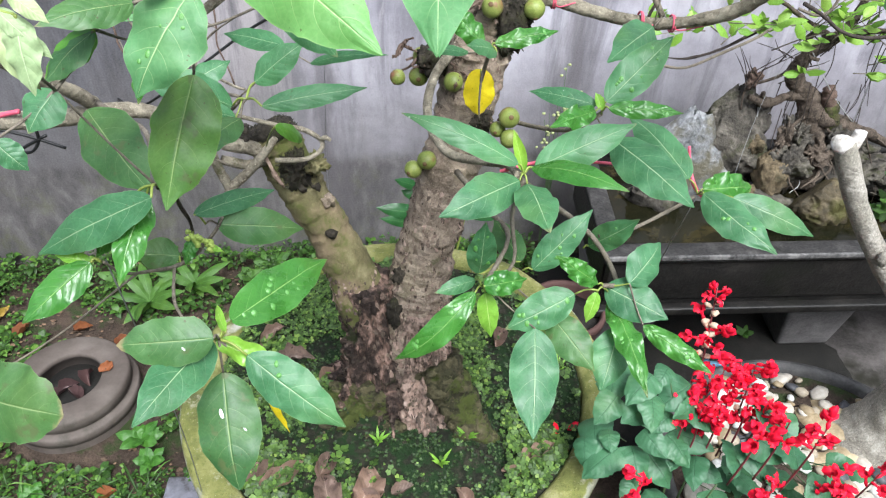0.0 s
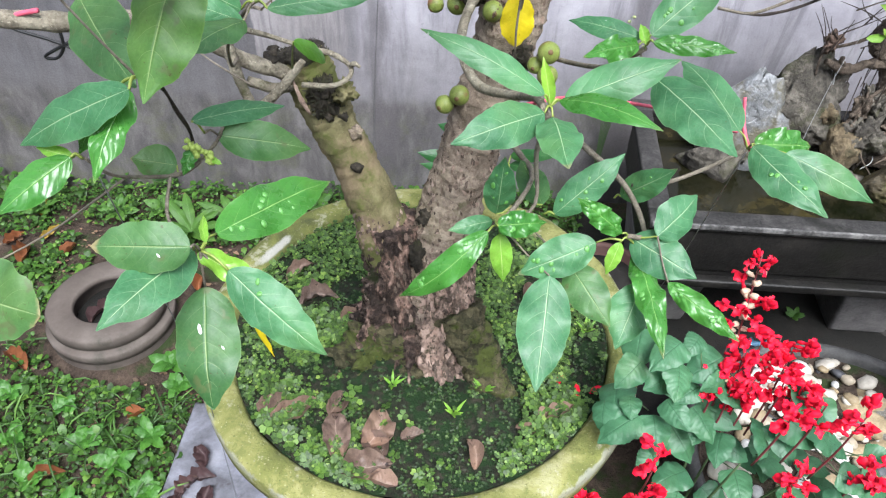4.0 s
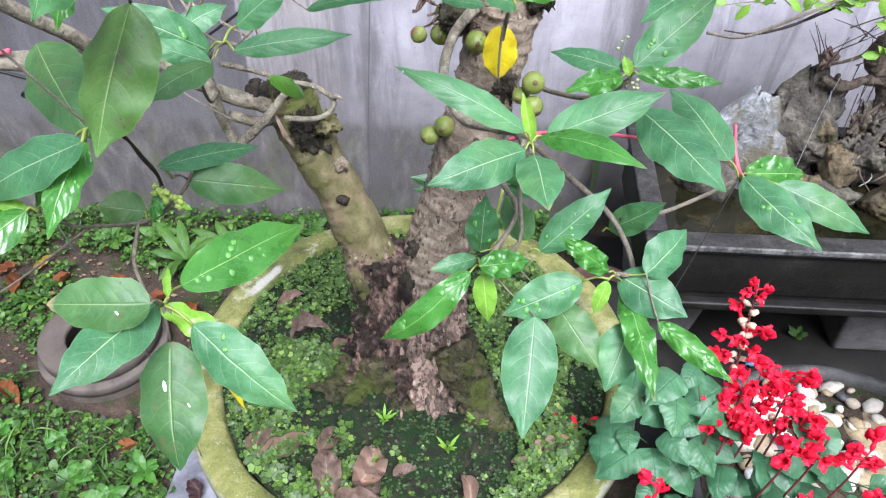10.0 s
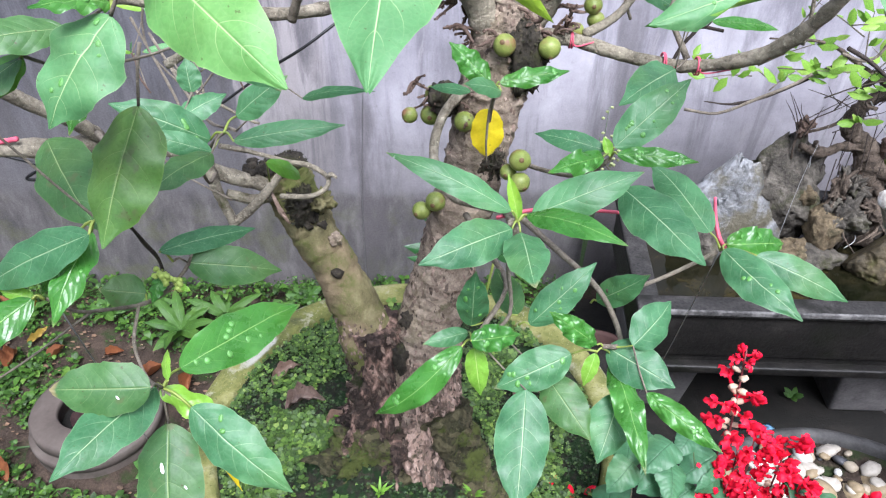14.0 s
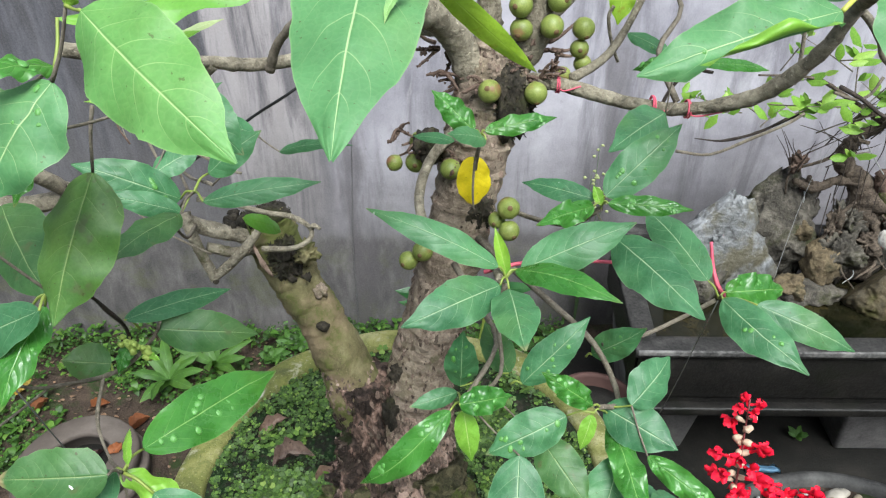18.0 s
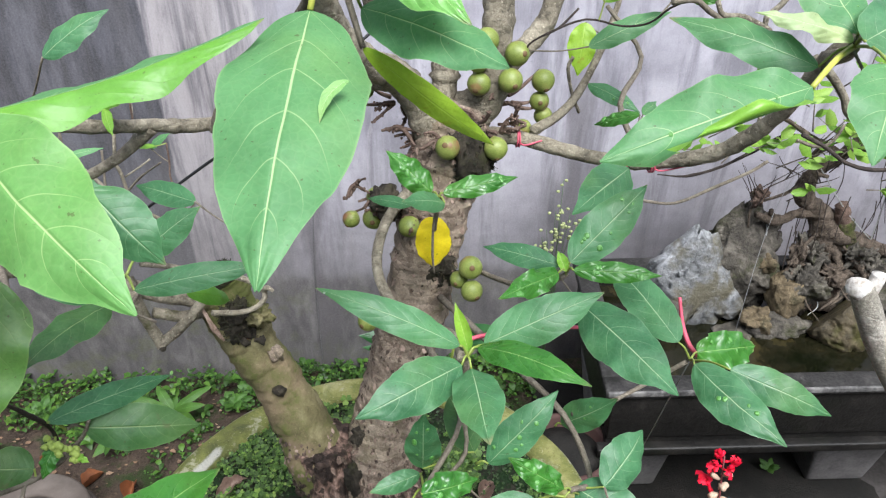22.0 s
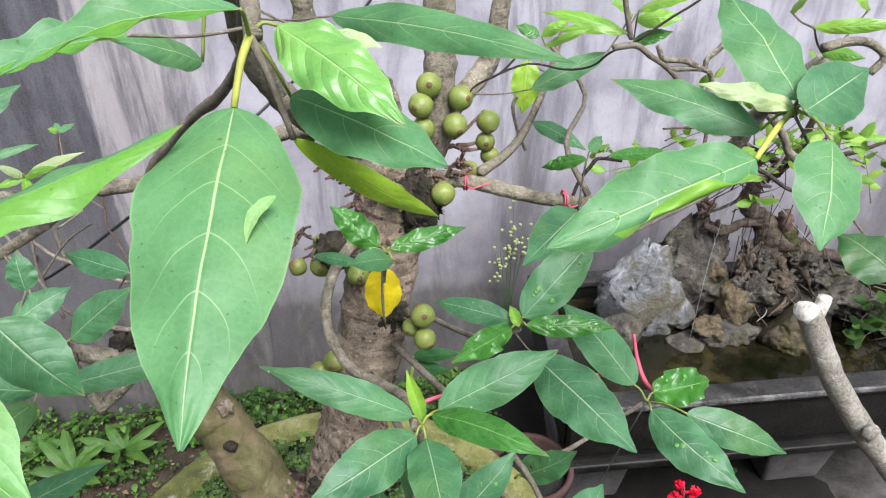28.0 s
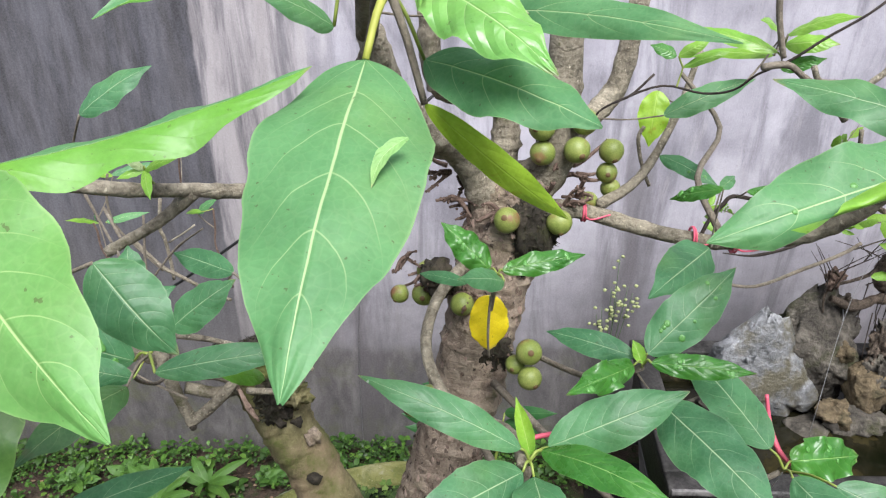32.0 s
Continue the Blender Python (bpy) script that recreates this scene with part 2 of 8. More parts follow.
def bark_material(name, stops, rings=0.0, moss=None, moss_at=(0.6, 0.75), fine=220, bump=0.7, patch=None, flakes=0.0, depth=0.005, patch_scale=11, grit=0.35):
    """Bark with specks, ring scars, patches of another tone, flakes and moss."""
    n = Nodes(name)
    c = n.coords()
    big = n.noise(n.coords((1, 1, 0.45)), 34, 7, 0.68, 0.5)
    small = n.noise(c, fine, 5, 0.72)
    col = n.ramp(big, stops)
    if patch:
        col = n.mix(n.math("MULTIPLY", n.step(n.noise(c, patch_scale, 5, 0.6, 0.3), 0.48, 0.62), 0.75), col, patch)
    col = n.mix(grit, col, n.ramp(small, [(0.3, tuple(x * 0.35 for x in stops[0][1])), (0.72, tuple(min(1, x * 1.3) for x in stops[-1][1]))]))
    height = n.math("ADD", n.math("MULTIPLY", big, 0.8), n.math("MULTIPLY", small, 0.7))
    if flakes:
        vor = n.tree.nodes.new("ShaderNodeTexVoronoi")
        vor.inputs["Scale"].default_value = 75
        n.link(n.coords((1, 1, 1.6)), vor.inputs["Vector"])
        tone = n.tree.nodes.new("ShaderNodeSeparateColor")
        n.link(vor.outputs["Color"], tone.inputs[0])
        col = n.mix(n.math("MULTIPLY", n.step(tone.outputs[0], 0.55, 0.7), flakes), col, tuple(min(1, x * 1.5) for x in stops[-1][1]))
        col = n.mix(n.math("MULTIPLY", n.step(tone.outputs[1], 0.62, 0.75), flakes), col, tuple(x * 0.5 for x in stops[0][1]))
        height = n.math("ADD", height, n.math("MULTIPLY", tone.outputs[0], flakes))
    specks = n.step(n.noise(c, fine * 1.5, 2, 0.5), 0.66, 0.72)
    col = n.mix(n.math("MULTIPLY", specks, grit * 1.1), col, tuple(min(1, x * 1.7) for x in stops[-1][1]))
    if rings:
        sep = n.tree.nodes.new("ShaderNodeSeparateXYZ")
        n.link(c, sep.inputs[0])
        level = n.math("ADD", n.math("MULTIPLY", sep.outputs[2], 46.0), n.math("MULTIPLY", n.noise(c, 9, 3), 3.4))
        line = n.math("SUBTRACT", 1.0, n.step(n.math("PINGPONG", level, 0.5), 0.0, 0.075))
        line = n.math("MULTIPLY", line, n.step(n.noise(c, 20, 2), 0.42, 0.58))
        col = n.mix(n.math("MULTIPLY", line, 0.05), col, tuple(x * 0.35 for x in stops[0][1]))
        height = n.math("SUBTRACT", height, n.math("MULTIPLY", line, rings * 0.25))
        height = n.math("ADD", height, n.math("MULTIPLY", n.noise(n.coords((3, 3, 60)), 1.0, 3, 0.5), rings * 1.6))
    if moss:
        col = n.mix(n.step(n.math("ADD", n.math("MULTIPLY", n.noise(c, 16, 6, 0.65), 0.8), n.math("MULTIPLY", small, 0.2)), *moss_at), col, moss)
    n.bump(height, bump, depth)
    return n.done(col, 0.85, 0.25)


def plain_material(name, color, rough=0.6, spec=0.4, vary=0.25, scale=90, metal=0.0):
    n = Nodes(name)
    f = n.noise(n.coords(), scale, 4, 0.6)
    col = n.mix(f, tuple(c * (1 - vary) for c in color), tuple(min(1, c * (1 + vary)) for c in color))
    n.bump(n.noise(n.coords(), scale * 3, 3, 0.6), 0.25, 0.001)
    n.bsdf.inputs["Metallic"].default_value = metal
    return n.done(col, rough, spec)


def wall_material():
    """Old cement render: vertical rain streaks, damp and algae near the ground, a darker coat on one stretch."""
    n = Nodes("wall_cement")
    c = n.coords()
    sep = n.tree.nodes.new("ShaderNodeSeparateXYZ")
    n.link(c, sep.inputs[0])
    x, z = sep.outputs[0], sep.outputs[2]
    cloud = n.noise(c, 3.2, 6, 0.6, 0.2)
    col = n.ramp(cloud, [(0.3, (0.22, 0.21, 0.24)), (0.5, (0.385, 0.365, 0.41)), (0.70, (0.57, 0.545, 0.595))])
    streak = n.noise(n.coords((4.5, 4.5, 0.8)), 2.2, 7, 0.66, 0.5)
    col = n.mix(n.math("MULTIPLY", n.step(streak, 0.46, 0.66), 0.75), col, (0.15, 0.142, 0.165))
    pale = n.noise(n.coords((14, 14, 2.2)), 1.7, 6, 0.66, 0.5)
    col = n.mix(n.math("MULTIPLY", n.step(pale, 0.55, 0.72), 0.35), col, (0.52, 0.48, 0.49))
    thin = n.noise(n.coords((34, 34, 5.0)), 1.4, 6, 0.7, 0.5)
    col = n.mix(n.math("MULTIPLY", n.step(thin, 0.54, 0.74), 0.3), col, (0.14, 0.125, 0.14))
    # a dingy, rain-washed stretch beside the old coat
    edge2 = n.math("ADD", x, n.math("MULTIPLY", n.math("SUBTRACT", n.noise(n.coords((5, 5, 0.5)), 2.0, 5, 0.65), 0.5), 0.3))
    dingy = n.math("SUBTRACT", 1.0, n.step(edge2, -0.52, -0.30))
    wash = n.noise(n.coords((11, 11, 1.3)), 1.6, 7, 0.68, 0.6)
    col = n.mix(n.math("MULTIPLY", dingy, 0.8), col, n.mix(n.step(wash, 0.40, 0.64), (0.36, 0.325, 0.32), (0.085, 0.076, 0.080)))
    # older, darker coat
    edge = n.math("ADD", x, n.math("MULTIPLY", n.math("SUBTRACT", n.noise(c, 14, 3), 0.5), 0.02))
    old = n.math("SUBTRACT", 1.0, n.step(edge, -0.716, -0.708))
    col = n.mix(n.math("MULTIPLY", old, 0.9), col, n.mix(n.step(n.noise(n.coords((6, 6, 1.3)), 3, 7, 0.7), 0.36, 0.66), (0.014, 0.014, 0.018), (0.082, 0.082, 0.098)))
    # grime and algae rising from the ground
    wob = n.math("ADD", z, n.math("MULTIPLY", n.math("SUBTRACT", n.noise(c, 5, 6, 0.65), 0.5), 0.55))
    damp = n.math("SUBTRACT", 1.0, n.step(wob, 0.30, 1.0))
    col = n.mix(n.math("MULTIPLY", damp, 0.76), col, n.mix(n.noise(c, 20, 5), (0.060, 0.056, 0.058), (0.17, 0.155, 0.155)))
    # the tide line, with dark wet cement and olive algae under it
    low = n.math("ADD", z, n.math("MULTIPLY", n.math("SUBTRACT", n.noise(n.coords((1, 1, 0.3)), 9, 6, 0.65), 0.5), 0.13))
    tide = n.math("SUBTRACT", 1.0, n.step(low, 0.36, 0.41))
    wet = n.ramp(n.noise(n.coords((1.6, 1.6, 0.7)), 9, 7, 0.68, 0.4), [(0.34, (0.022, 0.019, 0.018)), (0.5, (0.075, 0.067, 0.064)), (0.68, (0.17, 0.155, 0.15))])
    col = n.mix(n.math("MULTIPLY", tide, 0.72), col, wet)
    green = n.math("MULTIPLY", n.step(n.noise(c, 8, 6, 0.7), 0.48, 0.64), n.math("SUBTRACT", 1.0, n.step(low, 0.24, 0.42)))
    col = n.mix(n.math("MULTIPLY", green, 0.5), col, (0.085, 0.092, 0.035))
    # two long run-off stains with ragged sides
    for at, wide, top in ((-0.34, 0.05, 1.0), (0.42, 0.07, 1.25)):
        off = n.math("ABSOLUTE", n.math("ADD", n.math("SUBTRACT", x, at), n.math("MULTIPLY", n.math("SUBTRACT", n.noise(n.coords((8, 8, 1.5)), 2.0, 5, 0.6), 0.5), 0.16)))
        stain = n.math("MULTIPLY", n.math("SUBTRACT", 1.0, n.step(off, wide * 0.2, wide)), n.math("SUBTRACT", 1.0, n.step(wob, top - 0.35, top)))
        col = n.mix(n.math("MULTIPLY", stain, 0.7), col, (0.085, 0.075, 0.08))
    spots = n.step(n.noise(c, 38, 5, 0.7), 0.60, 0.68)
    col = n.mix(n.math("MULTIPLY", spots, 0.28), col, (0.13, 0.12, 0.13))
    grit = n.noise(c, 190, 4, 0.75)
    col = n.mix(0.09, col, n.ramp(grit, [(0.3, (0.08, 0.075, 0.08)), (0.7, (0.62, 0.6, 0.62))]))
    n.bump(n.math("ADD", n.math("MULTIPLY", grit, 0.5), n.math("MULTIPLY", n.noise(c, 18, 5), 1.2)), 0.5, 0.004)
    return n.done(col, 0.9, 0.25)


def water_material():
    n = Nodes("dark_water")
    c = n.coords()
    col = n.ramp(n.noise(c, 9, 5, 0.65, 0.4), [(0.36, (0.004, 0.005, 0.002)), (0.52, (0.011, 0.010, 0.005)), (0.72, (0.045, 0.036, 0.013))])
    n.bump(n.noise(c, 30, 3, 0.5), 0.06, 0.003)
    return n.done(col, 0.07, 0.22)


def pot_material():
    """Cement under yellow-green moss, with grey worn stretches, dark specks and a chipped pale lip."""
    n = Nodes("mossy_cement")
    c = n.coords()
    big, mid, small = n.noise(c, 9, 6, 0.65, 0.4), n.noise(c, 38, 5, 0.65, 0.3), n.noise(c, 190, 4, 0.7)
    col = n.ramp(big, [(0.30, (0.058, 0.066, 0.026)), (0.46, (0.150, 0.158, 0.044)), (0.58, (0.240, 0.235, 0.085)), (0.74, (0.37, 0.355, 0.215))])
    col = n.mix(n.math("MULTIPLY", n.step(mid, 0.47, 0.62), 0.6), col, (0.105, 0.118, 0.032))
    col = n.mix(n.math("MULTIPLY", n.step(n.noise(c, 24, 6, 0.7), 0.56, 0.66), 0.6), col, (0.36, 0.345, 0.26))
    sep = n.tree.nodes.new("ShaderNodeSeparateXYZ")
    n.link(c, sep.inputs[0])
    r = n.math("SQRT", n.math("ADD", n.math("MULTIPLY", sep.outputs[0], sep.outputs[0]), n.math("MULTIPLY", sep.outputs[1], sep.outputs[1])))
    # a bare, whitish stretch of the rim
    dx, dy = n.math("ADD", sep.outputs[0], 0.332), n.math("SUBTRACT", sep.outputs[1], 0.155)
    across = n.math("ADD", n.math("MULTIPLY", dx, -82.0), n.math("MULTIPLY", dy, 38.0))
    along = n.math("ADD", n.math("MULTIPLY", dx, -6.5), n.math("MULTIPLY", dy, -14.0))
    off = n.math("ADD", n.math("SQRT", n.math("ADD", n.math("MULTIPLY", across, across), n.math("MULTIPLY", along, along))), n.math("MULTIPLY", n.math("SUBTRACT", mid, 0.5), 1.6))
    bare = n.math("MULTIPLY", n.math("SUBTRACT", 1.0, n.step(off, 0.5, 1.1)), n.step(sep.outputs[2], 0.555, 0.560))
    col = n.mix(n.math("MULTIPLY", bare, 0.85), col, (0.38, 0.37, 0.33))
    lip = n.math("MULTIPLY", n.step(n.math("ADD", r, n.math("MULTIPLY", n.math("SUBTRACT", mid, 0.5), 0.02)), 0.409, 0.413), n.step(sep.outputs[2], 0.53, 0.55))
    col = n.mix(n.math("MULTIPLY", lip, 0.45), col, (0.36, 0.36, 0.34))
    col = n.mix(n.math("MULTIPLY", n.step(small, 0.58, 0.68), 0.55), col, (0.045, 0.05, 0.014))
    col = n.mix(n.math("MULTIPLY", n.step(n.noise(c, 260, 2, 0.5), 0.66, 0.72), 0.5), col, (0.42, 0.40, 0.24))
    n.bump(n.math("ADD", n.math("MULTIPLY", mid, 0.7), n.math("MULTIPLY", small, 0.6)), 0.9, 0.005)
    return n.done(col, 0.9, 0.25)


WALL = wall_material()
WATER = water_material()
SOIL = stone_material("damp_soil", [(0.34, (0.004, 0.006, 0.003)), (0.5, (0.013, 0.017, 0.008)), (0.68, (0.048, 0.042, 0.028))], 60, 420, 0.95, 1.0, (0.011, 0.030, 0.007), (0.47, 0.56), 0.010)
EARTH = stone_material("bare_earth", [(0.3, (0.014, 0.0095, 0.0065)), (0.5, (0.036, 0.025, 0.018)), (0.7, (0.095, 0.066, 0.048))], 14, 150, 0.95, 1.0, (0.022, 0.036, 0.009), (0.50, 0.62), 0.014, grain=0.4)
# Wet earth made near black, with shade under and inside things painted in
SHADE_MUD = stone_material("shade_black_mud", [(0.3, (0.004, 0.004, 0.0035)), (0.5, (0.009, 0.0085, 0.007)), (0.7, (0.024, 0.021, 0.018))], 9, 150, 0.75, 0.8, (0.012, 0.015, 0.007), (0.6, 0.72), 0.006)
POT = pot_material()
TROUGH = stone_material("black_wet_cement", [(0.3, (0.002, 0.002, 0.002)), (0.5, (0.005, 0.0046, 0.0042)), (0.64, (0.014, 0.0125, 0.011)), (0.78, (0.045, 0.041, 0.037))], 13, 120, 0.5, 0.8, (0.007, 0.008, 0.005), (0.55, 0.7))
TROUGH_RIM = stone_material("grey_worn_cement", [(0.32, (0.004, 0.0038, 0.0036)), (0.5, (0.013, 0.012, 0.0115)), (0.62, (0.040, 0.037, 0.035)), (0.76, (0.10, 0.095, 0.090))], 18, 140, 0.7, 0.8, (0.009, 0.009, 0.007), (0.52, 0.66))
RIM_EDGE = stone_material("chipped_pale_edge", [(0.38, (0.016, 0.015, 0.015)), (0.5, (0.075, 0.072, 0.07)), (0.68, (0.24, 0.23, 0.22))], 20, 150, 0.85, 0.8)
WET_FLOOR = stone_material("wet_grey_cement", [(0.34, (0.022, 0.020, 0.019)), (0.5, (0.062, 0.056, 0.053)), (0.7, (0.14, 0.128, 0.122))], 7, 110, 0.45, 0.5, (0.016, 0.016, 0.011), (0.52, 0.68))
LEG = stone_material("grey_cement", [(0.3, (0.065, 0.061, 0.060)), (0.5, (0.125, 0.117, 0.115)), (0.7, (0.21, 0.198, 0.192))], 10, 120, 0.9, 0.5)
RING = stone_material("brown_cement", [(0.3, (0.056, 0.044, 0.037)), (0.5, (0.086, 0.070, 0.060)), (0.7, (0.13, 0.110, 0.096))], 7, 130, 0.8, 0.3, (0.04, 0.036, 0.028), (0.56, 0.72), 0.002, 0.3, 0.10)
SLAB = stone_material("bluish_slab", [(0.34, (0.065, 0.063, 0.070)), (0.48, (0.13, 0.13, 0.148)), (0.56, (0.19, 0.192, 0.222)), (0.7, (0.30, 0.305, 0.345))], 11, 90, 0.30, 0.5, (0.040, 0.036, 0.034), (0.56, 0.64), 0.003, 0.5, 0.14)
ROCK_PALE = stone_material("pale_grey_rock", [(0.34, (0.030, 0.030, 0.028)), (0.46, (0.098, 0.099, 0.096)), (0.58, (0.165, 0.168, 0.172)), (0.70, (0.42, 0.43, 0.45))], 13, 70, 0.38, 1.0, (0.095, 0.086, 0.060), (0.46, 0.58), 0.012, 0.5, 0.34)
ROCK_DARK = stone_material("dark_rock", [(0.34, (0.014, 0.012, 0.010)), (0.5, (0.055, 0.048, 0.038)), (0.7, (0.19, 0.17, 0.14))], 22, 110, 0.8, 1.0, (0.035, 0.036, 0.014), (0.52, 0.66), 0.014)
ROCK_MOSSY = stone_material("mossy_brown_rock", [(0.34, (0.012, 0.010, 0.006)), (0.5, (0.060, 0.047, 0.026)), (0.7, (0.19, 0.15, 0.085))], 16, 90, 0.7, 1.0, (0.055, 0.052, 0.014), (0.48, 0.62), 0.010)
ROCK_TAN = stone_material("ochre_rock", [(0.34, (0.025, 0.018, 0.010)), (0.5, (0.105, 0.078, 0.045)), (0.7, (0.30, 0.235, 0.14))], 22, 110, 0.8, 1.0, (0.035, 0.03, 0.014), (0.52, 0.66), 0.014)
BOWL_ROOT = stone_material("smooth_ochre_root", [(0.3, (0.14, 0.10, 0.055)), (0.5, (0.30, 0.23, 0.13)), (0.7, (0.46, 0.38, 0.26))], 18, 120, 0.6, 0.6)
BARK = bark_material("fig_bark", [(0.3, (0.085, 0.060, 0.044)), (0.5, (0.225, 0.168, 0.126)), (0.7, (0.44, 0.355, 0.275))], 0.45, (0.098, 0.098, 0.040), (0.56, 0.68), 220, 1.0, (0.22, 0.185, 0.105), 0.2)
BARK_OLIVE = bark_material("olive_fig_bark", [(0.3, (0.075, 0.064, 0.028)), (0.5, (0.155, 0.136, 0.062)), (0.7, (0.29, 0.255, 0.14))], 0.15, (0.100, 0.112, 0.030), (0.48, 0.62), 240, 0.7, (0.26, 0.185, 0.12), grit=0.22)
BARK_PALE = bark_material("grey_branch_bark", [(0.34, (0.052, 0.042, 0.030)), (0.48, (0.165, 0.140, 0.100)), (0.64, (0.40, 0.355, 0.270))], 0.3, (0.075, 0.075, 0.028), (0.58, 0.68), 170, 1.0, (0.24, 0.21, 0.15), 0.12, depth=0.007, grit=0.42)
ROOT = bark_material("flaking_root_bark", [(0.42, (0.010, 0.008, 0.006)), (0.48, (0.105, 0.070, 0.052)), (0.54, (0.34, 0.225, 0.175)), (0.68, (0.64, 0.475, 0.39))], 0.0, (0.035, 0.040, 0.014), (0.58, 0.66), 160, 1.0, (0.40, 0.275, 0.215), 0.10, 0.010, 30, 0.14)
MOSS_ROOT = bark_material("mossy_root_bark", [(0.36, (0.010, 0.010, 0.006)), (0.5, (0.040, 0.040, 0.016)), (0.68, (0.17, 0.145, 0.08))], 0.0, (0.080, 0.098, 0.022), (0.50, 0.58), 130, 1.0, (0.022, 0.028, 0.010), 0.25, 0.014, 26, 0.3)
# Rot and dark moss, with the shade of the recessed side painted in too
ROOT_SHADED = bark_material("shaded_rotting_root_bark", [(0.44, (0.006, 0.004, 0.003)), (0.51, (0.035, 0.022, 0.016)), (0.57, (0.20, 0.125, 0.095)), (0.70, (0.55, 0.38, 0.31))], 0.0, (0.020, 0.025, 0.008), (0.56, 0.64), 160, 1.0, None, 0.06, 0.010, 20, 0.08)
BLACK_BARK = bark_material("rotten_black_bark", [(0.3, (0.006, 0.006, 0.005)), (0.5, (0.020, 0.017, 0.013)), (0.7, (0.085, 0.07, 0.05))], 0.0, (0.035, 0.036, 0.014), (0.54, 0.64), 200, 1.0)
TWIG = bark_material("twig_bark", [(0.3, (0.075, 0.062, 0.045)), (0.5, (0.15, 0.125, 0.095)), (0.7, (0.27, 0.235, 0.185))])
GREEN_STEM = plain_material("yellow_green_stalk", (0.20, 0.25, 0.05), 0.5, 0.4, 0.4, 60)
YELLOW_STEM = plain_material("yellow_stalk", (0.42, 0.43, 0.08), 0.5, 0.4, 0.3, 60)
RED_TWIG = bark_material("reddish_stalk", [(0.3, (0.034, 0.020, 0.015)), (0.5, (0.095, 0.060, 0.045)), (0.7, (0.24, 0.17, 0.135))])
STUMP_BARK = bark_material("speckled_grey_bark", [(0.3, (0.105, 0.092, 0.074)), (0.5, (0.235, 0.212, 0.172)), (0.7, (0.52, 0.485, 0.42))], 0.6, None, (0.6, 0.7), 240, 0.9, (0.19, 0.175, 0.130), grit=0.40)
CUT = stone_material("white_painted_cut", [(0.36, (0.30, 0.25, 0.20)), (0.5, (0.56, 0.52, 0.47)), (0.66, (0.74, 0.73, 0.70))], 70, 300, 0.8, 0.5)
FIG = stone_material("green_fig_skin", [(0.3, (0.100, 0.140, 0.024)), (0.5, (0.165, 0.215, 0.042)), (0.72, (0.28, 0.305, 0.085))], 48, 700, 0.46, 0.25, (0.185, 0.090, 0.045), (0.53, 0.70), 0.001, 0.4, 0.36)
FIG_EYE = plain_material("brown_fig_eye", (0.12, 0.07, 0.03), 0.7)
LEAF = leaf_material("leaf_green", (0.026, 0.104, 0.044), (0.070, 0.205, 0.086), (0.38, 0.50, 0.28), (0.16, 0.44, 0.06), 0.42, None, 0.5, 0.85, 0.42, 6.2, 0.66)
LEAF_DARK = leaf_material("leaf_old_dark", (0.022, 0.078, 0.024), (0.060, 0.150, 0.044), (0.26, 0.34, 0.14), (0.14, 0.34, 0.04), 0.44, (0.080, 0.110, 0.040), 0.8, 0.8, 0.34, 6.2, 0.62)
LEAF_MINED = leaf_material("leaf_mined", (0.042, 0.118, 0.024), (0.096, 0.205, 0.044), (0.26, 0.34, 0.12), (0.16, 0.36, 0.04), 0.42, (0.080, 0.110, 0.040), 0.8, 0.8, 0.34, 6.2, 0.62, 1.0, 0.5)
# Colour raised as if brightly lit; quilting and gloss are the leaf's own
LEAF_QUILTED = leaf_material("leaf_quilted", (0.080, 0.240, 0.050), (0.150, 0.360, 0.085), (0.42, 0.56, 0.24), (0.22, 0.52, 0.07), 0.26, None, 0.5, 2.2, 0.40, 6.0, 0.62)
# Brighter copy of leaf_green, with strong light put into its colour
LEAF_SUNLIT = leaf_material("leaf_sunlit", (0.050, 0.168, 0.062), (0.092, 0.238, 0.092), (0.42, 0.54, 0.26), (0.17, 0.46, 0.09), 0.48, None, 0.6, 0.8, 0.42, 4.6, 0.62, 0.0)
# Yellower leaf, its extra light painted in as a brighter base
LEAF_LIME_LIT = leaf_material("leaf_lime_lit", (0.066, 0.205, 0.050), (0.120, 0.290, 0.078), (0.44, 0.56, 0.24), (0.22, 0.52, 0.08), 0.44, None, 0.6, 0.8, 0.42, 5.0, 0.62, 0.0)
LEAF_YOUNG = leaf_material("leaf_young", (0.11, 0.27, 0.025), (0.20, 0.40, 0.05), (0.45, 0.55, 0.20), (0.35, 0.6, 0.06), 0.3)
LEAF_GLOSSY = leaf_material("leaf_glossy", (0.018, 0.098, 0.014), (0.052, 0.190, 0.030), (0.26, 0.44, 0.13), (0.18, 0.48, 0.04), 0.24, None, 0.3, 1.5, 0.36, 6.2, 0.7)
LEAF_WHITE = leaf_material("leaf_whitish", (0.24, 0.34, 0.16), (0.36, 0.46, 0.24), (0.5, 0.58, 0.35), (0.4, 0.55, 0.2), 0.5)
LEAF_FLAP = leaf_material("leaf_torn_pale", (0.12, 0.28, 0.085), (0.20, 0.38, 0.13), (0.42, 0.54, 0.26), (0.2, 0.46, 0.1), 0.5)
# Base lifted to stand for light passing through the blade
LEAF_OLIVE = leaf_material("leaf_olive_underside", (0.175, 0.330, 0.020), (0.290, 0.470, 0.040), (0.38, 0.52, 0.10), (0.42, 0.66, 0.04), 0.42, (0.25, 0.27, 0.02), 0.4, 0.6, 0.3, 6.2, 0.6)
